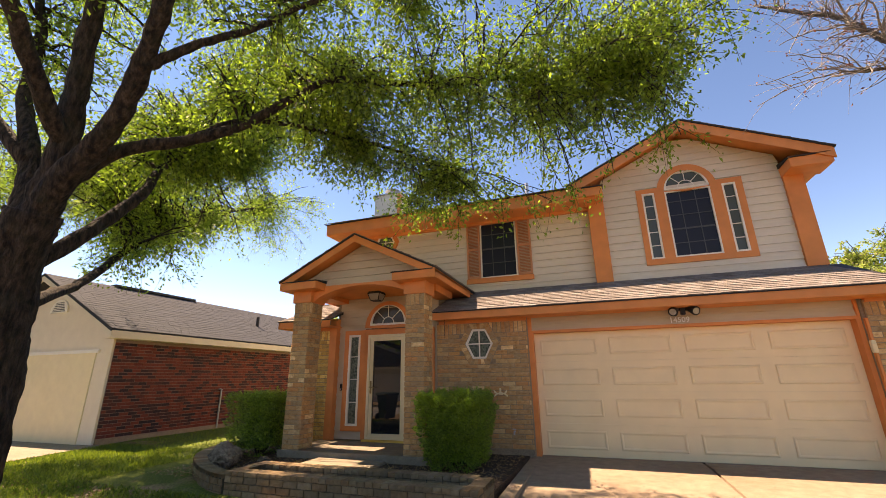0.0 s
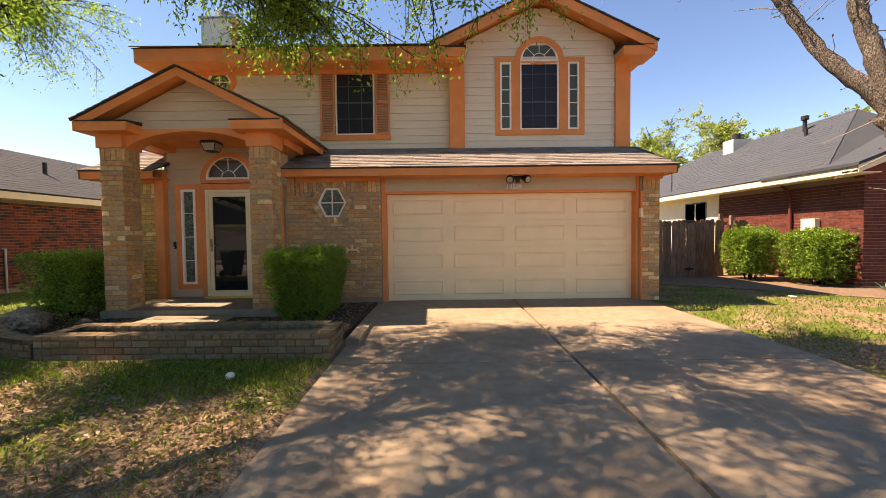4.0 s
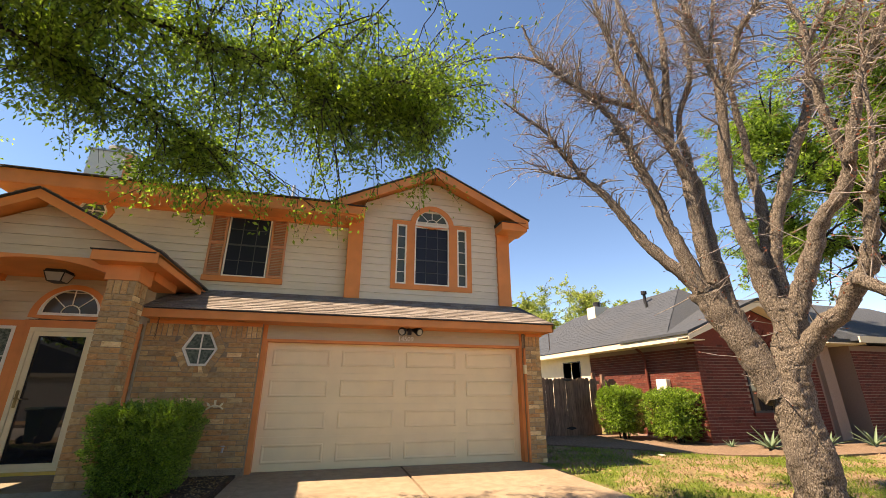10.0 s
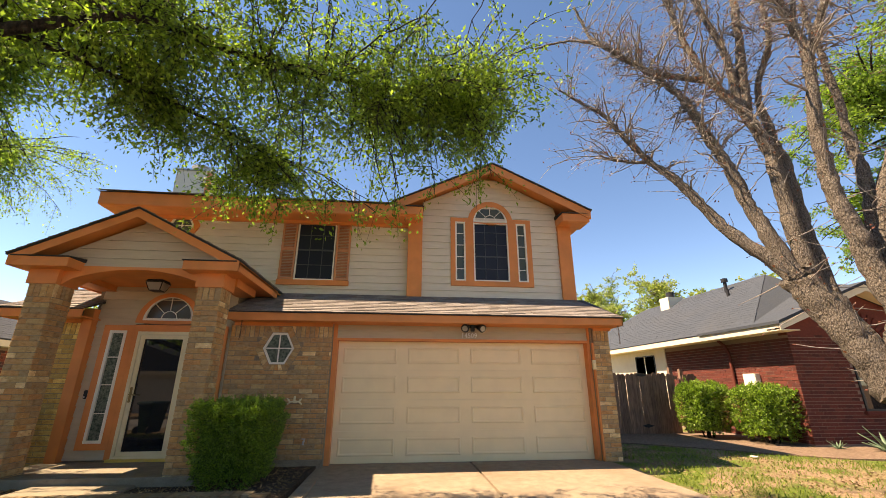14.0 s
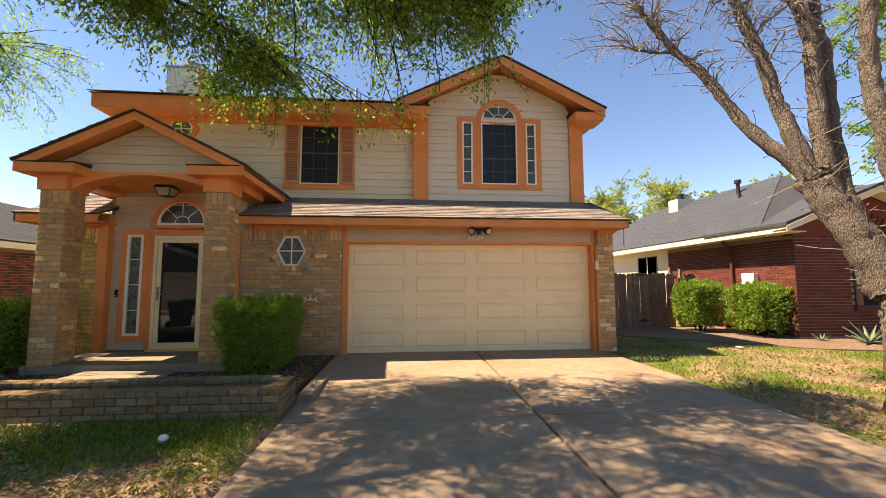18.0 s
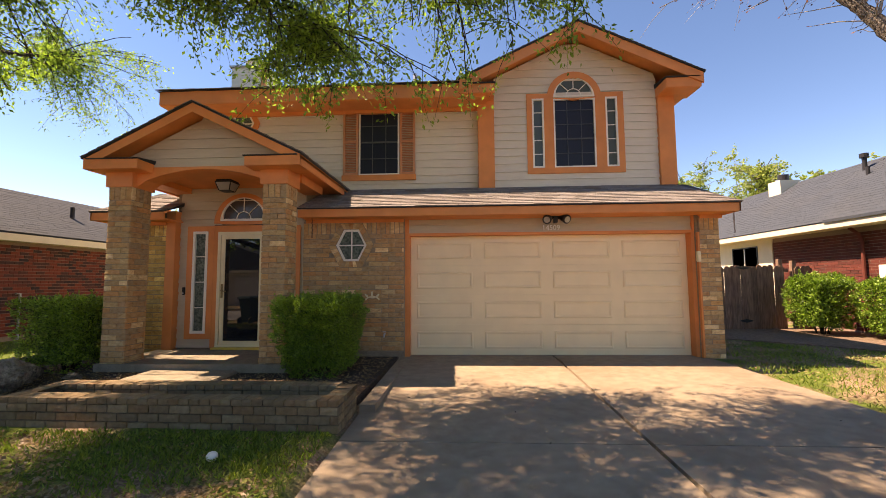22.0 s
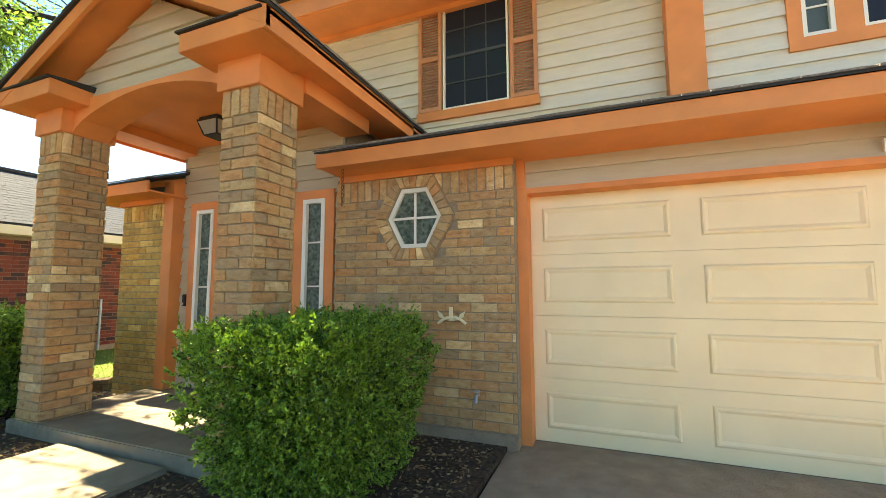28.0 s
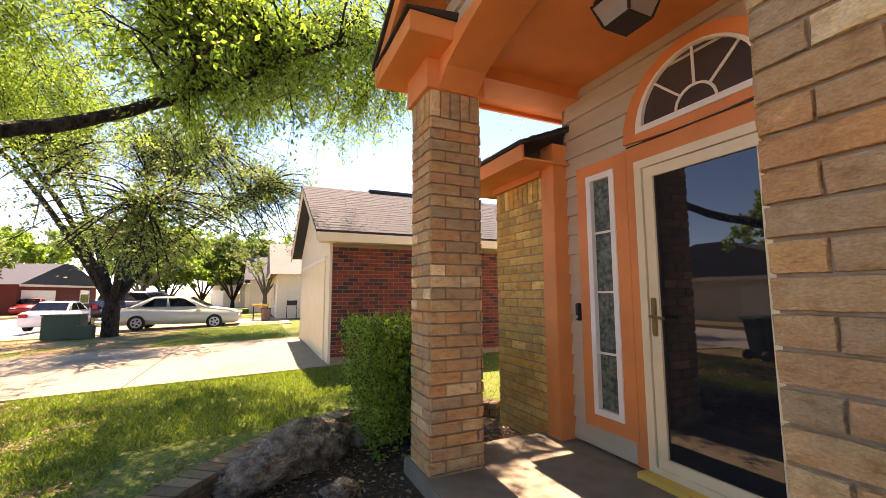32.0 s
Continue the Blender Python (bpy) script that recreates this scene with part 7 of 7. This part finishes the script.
for k in range(4):
    a0, a1 = math.pi / 4 + k * math.pi / 2, math.pi / 4 + (k + 1) * math.pi / 2
    r2 = math.sqrt(2)
    bm = bmesh.new()
    bm.faces.new([bm.verts.new(p) for p in ((LX + tp * r2 * math.cos(a0), LY + tp * r2 * math.sin(a0), zt), (LX + tp * r2 * math.cos(a1), LY + tp * r2 * math.sin(a1), zt),
                                            (LX + bt_ * r2 * math.cos(a1), LY + bt_ * r2 * math.sin(a1), zb), (LX + bt_ * r2 * math.cos(a0), LY + bt_ * r2 * math.sin(a0), zb))])
    bmesh.ops.solidify(bm, geom=bm.faces[:], thickness=0.004)
    part("glass_pane", bm, FROST, lantern)
part("bottom_ring", boxm(LX - bt_, LX + bt_, LY - bt_, LY + bt_, zb - 0.012, zb), BLACK, lantern)

bell = thing("doorbell", "small black doorbell on the siding beside the door", "doorbell")
part("case", boxm(-6.565, -6.52, WY - 0.045, WY - 0.005, 1.11, 1.25, bevel=0.008), BLACK, bell)
part("button", tubem([(-6.542, WY - 0.046, 1.14), (-6.542, WY - 0.05, 1.14)], 0.014, 12), METAL, bell)

hook = thing("hose_hanger", "white bird-shaped metal hose hanger on the brick wall", "hose hanger")
for pts in ([(-3.22, 1.13), (-3.17, 1.10), (-3.14, 1.04), (-3.20, 1.07)], [(-2.92, 1.13), (-2.97, 1.10), (-3.0, 1.04), (-2.94, 1.07)],
            [(-3.09, 1.17), (-3.055, 1.17), (-3.05, 1.06), (-3.09, 1.06)]):
    part("finger", prismm(pts, "y", -0.33, -0.315), YELLOWED, hook)
part("saddle", tubem([(-3.22, -0.3, 1.0), (-3.15, -0.31, 1.05), (-3.07, -0.31, 1.07), (-2.98, -0.31, 1.05), (-2.92, -0.3, 1.0)], 0.016, 8), YELLOWED, hook)
part("bracket", boxm(-3.1, -3.04, -0.315, -0.215, 1.03, 1.075), YELLOWED, hook)

hook.matrix_basis = pose(-3.07, -0.215, 1.06) @ Matrix.Diagonal((0.84, 0.9, 0.84, 1)) @ pose(3.07, 0.215, -1.06)

bib = thing("hose_bib", "weathered metal garden tap low on the brick wall", "tap")
part("pipe", tubem([(-2.86, -0.21, 0.42), (-2.86, -0.29, 0.42), (-2.86, -0.31, 0.37)], 0.016, 8), METAL, bib)
part("handle", tubem([(-2.86, -0.28, 0.455), (-2.86, -0.28, 0.465)], 0.032, 10), METAL, bib)

chain = thing("rain_chain", "short rusty chain hanging from the eave", "chain", "chains under the eave")
CHAIN_MAT = surface("rusty_steel", tone((0.12, 0.06, 0.035), 0.3), 30, 0.8, 0.2, 80, 0.2)
for k in range(9):
    z = 2.40 - k * 0.038
    bm = bmesh.new()
    loop = [(0.011 * math.cos(a), 0, 0.024 * math.sin(a)) for a in (2 * math.pi * i / 10 for i in range(11))]
    tube(bm, loop, [0.0035] * 11, 5)
    part("link", bm, CHAIN_MAT, chain).matrix_basis = pose(-4.07, -0.5, z, 0, 0, 90 * (k % 2))
copy_thing(chain, Matrix.Translation((2.9 + 4.07, -0.04, 0.0)))

ball = bmesh.new()
bmesh.ops.create_uvsphere(ball, u_segments=16, v_segments=10, radius=0.045)
for v in ball.verts:
    v.co.z *= 0.85
ob = part("crumpled_cup", ball, WHITE, None, smooth=True)
ob.location = (-3.5, -4.1, -0.055)
tagged(ob, "small white crumpled cup on the lawn", "litter")


KEY = thing("garage_keypad", "small cream keypad on the garage door jamb", "keypad")
part("case", boxm(2.475, 2.545, -0.2, -0.155, 1.62, 1.80, bevel=0.008), YELLOWED, KEY)
part("cover", boxm(2.482, 2.538, -0.212, -0.2, 1.63, 1.74, bevel=0.006), CREAM, KEY)
scrap = bmesh.new()
prism(scrap, [(-0.09, -0.04), (0.02, -0.06), (0.1, 0.0), (0.03, 0.06), (-0.06, 0.05)], "z", 0.0, 0.012)
sob = part("paper_scrap", scrap, WHITE)
sob.matrix_basis = pose(5.58, -0.08, 0.02, 4, 3, 20)
tagged(sob, "white paper scrap lying on the bare ground", "litter")


# ---- grass and litter ----
def in_lawn(x, y):
    if -8.6 < x < -2.6 and y > -3.6:
        return False
    if left_edge(y) - 0.06 < x < right_edge(y) + 0.04:
        return False
    if -17.9 < x < -11.9 and y < -1.1:
        return False
    if x > 3.0 and y > max(-0.7, 2.7 - 0.79 * (x - 3.0)):
        return False
    return y > -11.0 and not (x < -12.0 and y > -1.3) and not (-7.7 < x < 3.0 and y > -0.4)


def scatter(name, boxes, material, size, up, seed, green, label, wide):
    rng = np.random.default_rng(seed)
    P, S = [], []
    for x0, x1, y0, y1, n in boxes:
        for x, y in zip(rng.uniform(x0, x1, n), rng.uniform(y0, y1, n)):
            if not in_lawn(x, y):
                continue
            g = noise.noise((x * 0.9, y * 0.9, 3.0)) + 0.5 * noise.noise((x * 3.1, y * 3.1, 5.0)) + 0.3 * noise.noise((x * 9.0, y * 9.0, 7.0)) - 0.75 * min(1.0, max(0.0, (-4.2 - y) / 1.6)) + 0.12 * (y > -4.4) - (0.15 if x > 2.5 and y < -1.2 else 0.0) + 0.35 * min(1.0, max(0.0, (-6.8 - x) / 2.0))
            if (g < -0.02) == green and rng.random() < 0.85:
                continue
            P.append((x, y, gz(x, y) - 0.004 + (0.0 if up else 0.012)))
            S.append(size * rng.uniform(0.5, 1.3))
    P = np.array(P)
    d = rng.normal(0, 1, P.shape)
    d[:, 2] = np.abs(d[:, 2]) * 0.4 + (1.1 if up else 0.05)
    if not up:
        d[:, 2] = rng.uniform(-0.1, 0.25, len(P))
    ob = leaf_mesh(name, P, d, np.array(S), material, None, wide, seed)
    tagged(ob, label, "grass" if up else "leaf litter", kind="stuff")


scatter("grass", [(-12, -2.6, -8.2, -1.0, 115000), (2.6, 9.5, -7.0, 3.5, 34000), (-26, -17.8, -11, -1.5, 30000), (-17.9, -12, -11, -1.5, 4000), (-12.2, -8.4, -3, 6, 6000)], GRASS, 0.065, True, 61, True, "patches of short green lawn grass", 0.28)
scatter("leaf_litter", [(-12, -2.6, -8.2, -3.4, 42000), (2.6, 11.0, -7.0, 2.5, 20000), (-2.6, 3.0, -8.0, -0.5, 0)], DRY_LEAF, 0.04, False, 62, False, "scattered dry brown leaves on the ground", 1.0)
rng_d = np.random.default_rng(71)
dx, dy = rng_d.uniform(-2.5, 3.2, 260), rng_d.uniform(-8.0, -0.6, 260)
ok = np.array([left_edge(y) + 0.05 < x < right_edge(y) - 0.05 for x, y in zip(dx, dy)])
dp = np.stack([dx, dy, np.array([gz(x, y) + 0.004 for x, y in zip(dx, dy)])], 1)[ok]
dd = rng_d.normal(0, 1, dp.shape)
dd[:, 2] = rng_d.uniform(0.0, 0.3, len(dp))
tagged(leaf_mesh("driveway_debris", dp, dd, 0.03 * rng_d.uniform(0.4, 1.4, len(dp)), BARK, None, 0.9, 72), "small dark leaf scraps on the driveway", "leaf litter", kind="stuff")
rng_m = np.random.default_rng(63)
mp = np.stack([rng_m.uniform(-8.2, -2.7, 7000), rng_m.uniform(-3.2, -0.25, 7000), np.full(7000, 0.038)], 1)
ok = (mp[:, 0] > -7.9) & ~((mp[:, 0] > -6.95) & (mp[:, 0] < -4.0) & (mp[:, 1] > -1.56)) & ~((mp[:, 0] > -6.0) & (mp[:, 0] < -4.7) & (mp[:, 1] > -2.56))
mp = mp[ok]
dm = rng_m.normal(0, 1, mp.shape)
dm[:, 2] = rng_m.uniform(-0.05, 0.3, len(mp))
tagged(leaf_mesh("mulch_chips", mp, dm, 0.04 * rng_m.uniform(0.5, 1.3, len(mp)), DRY_LEAF, None, 0.7, 64), "wood chips and dry leaves over the mulch bed", "mulch", kind="stuff")
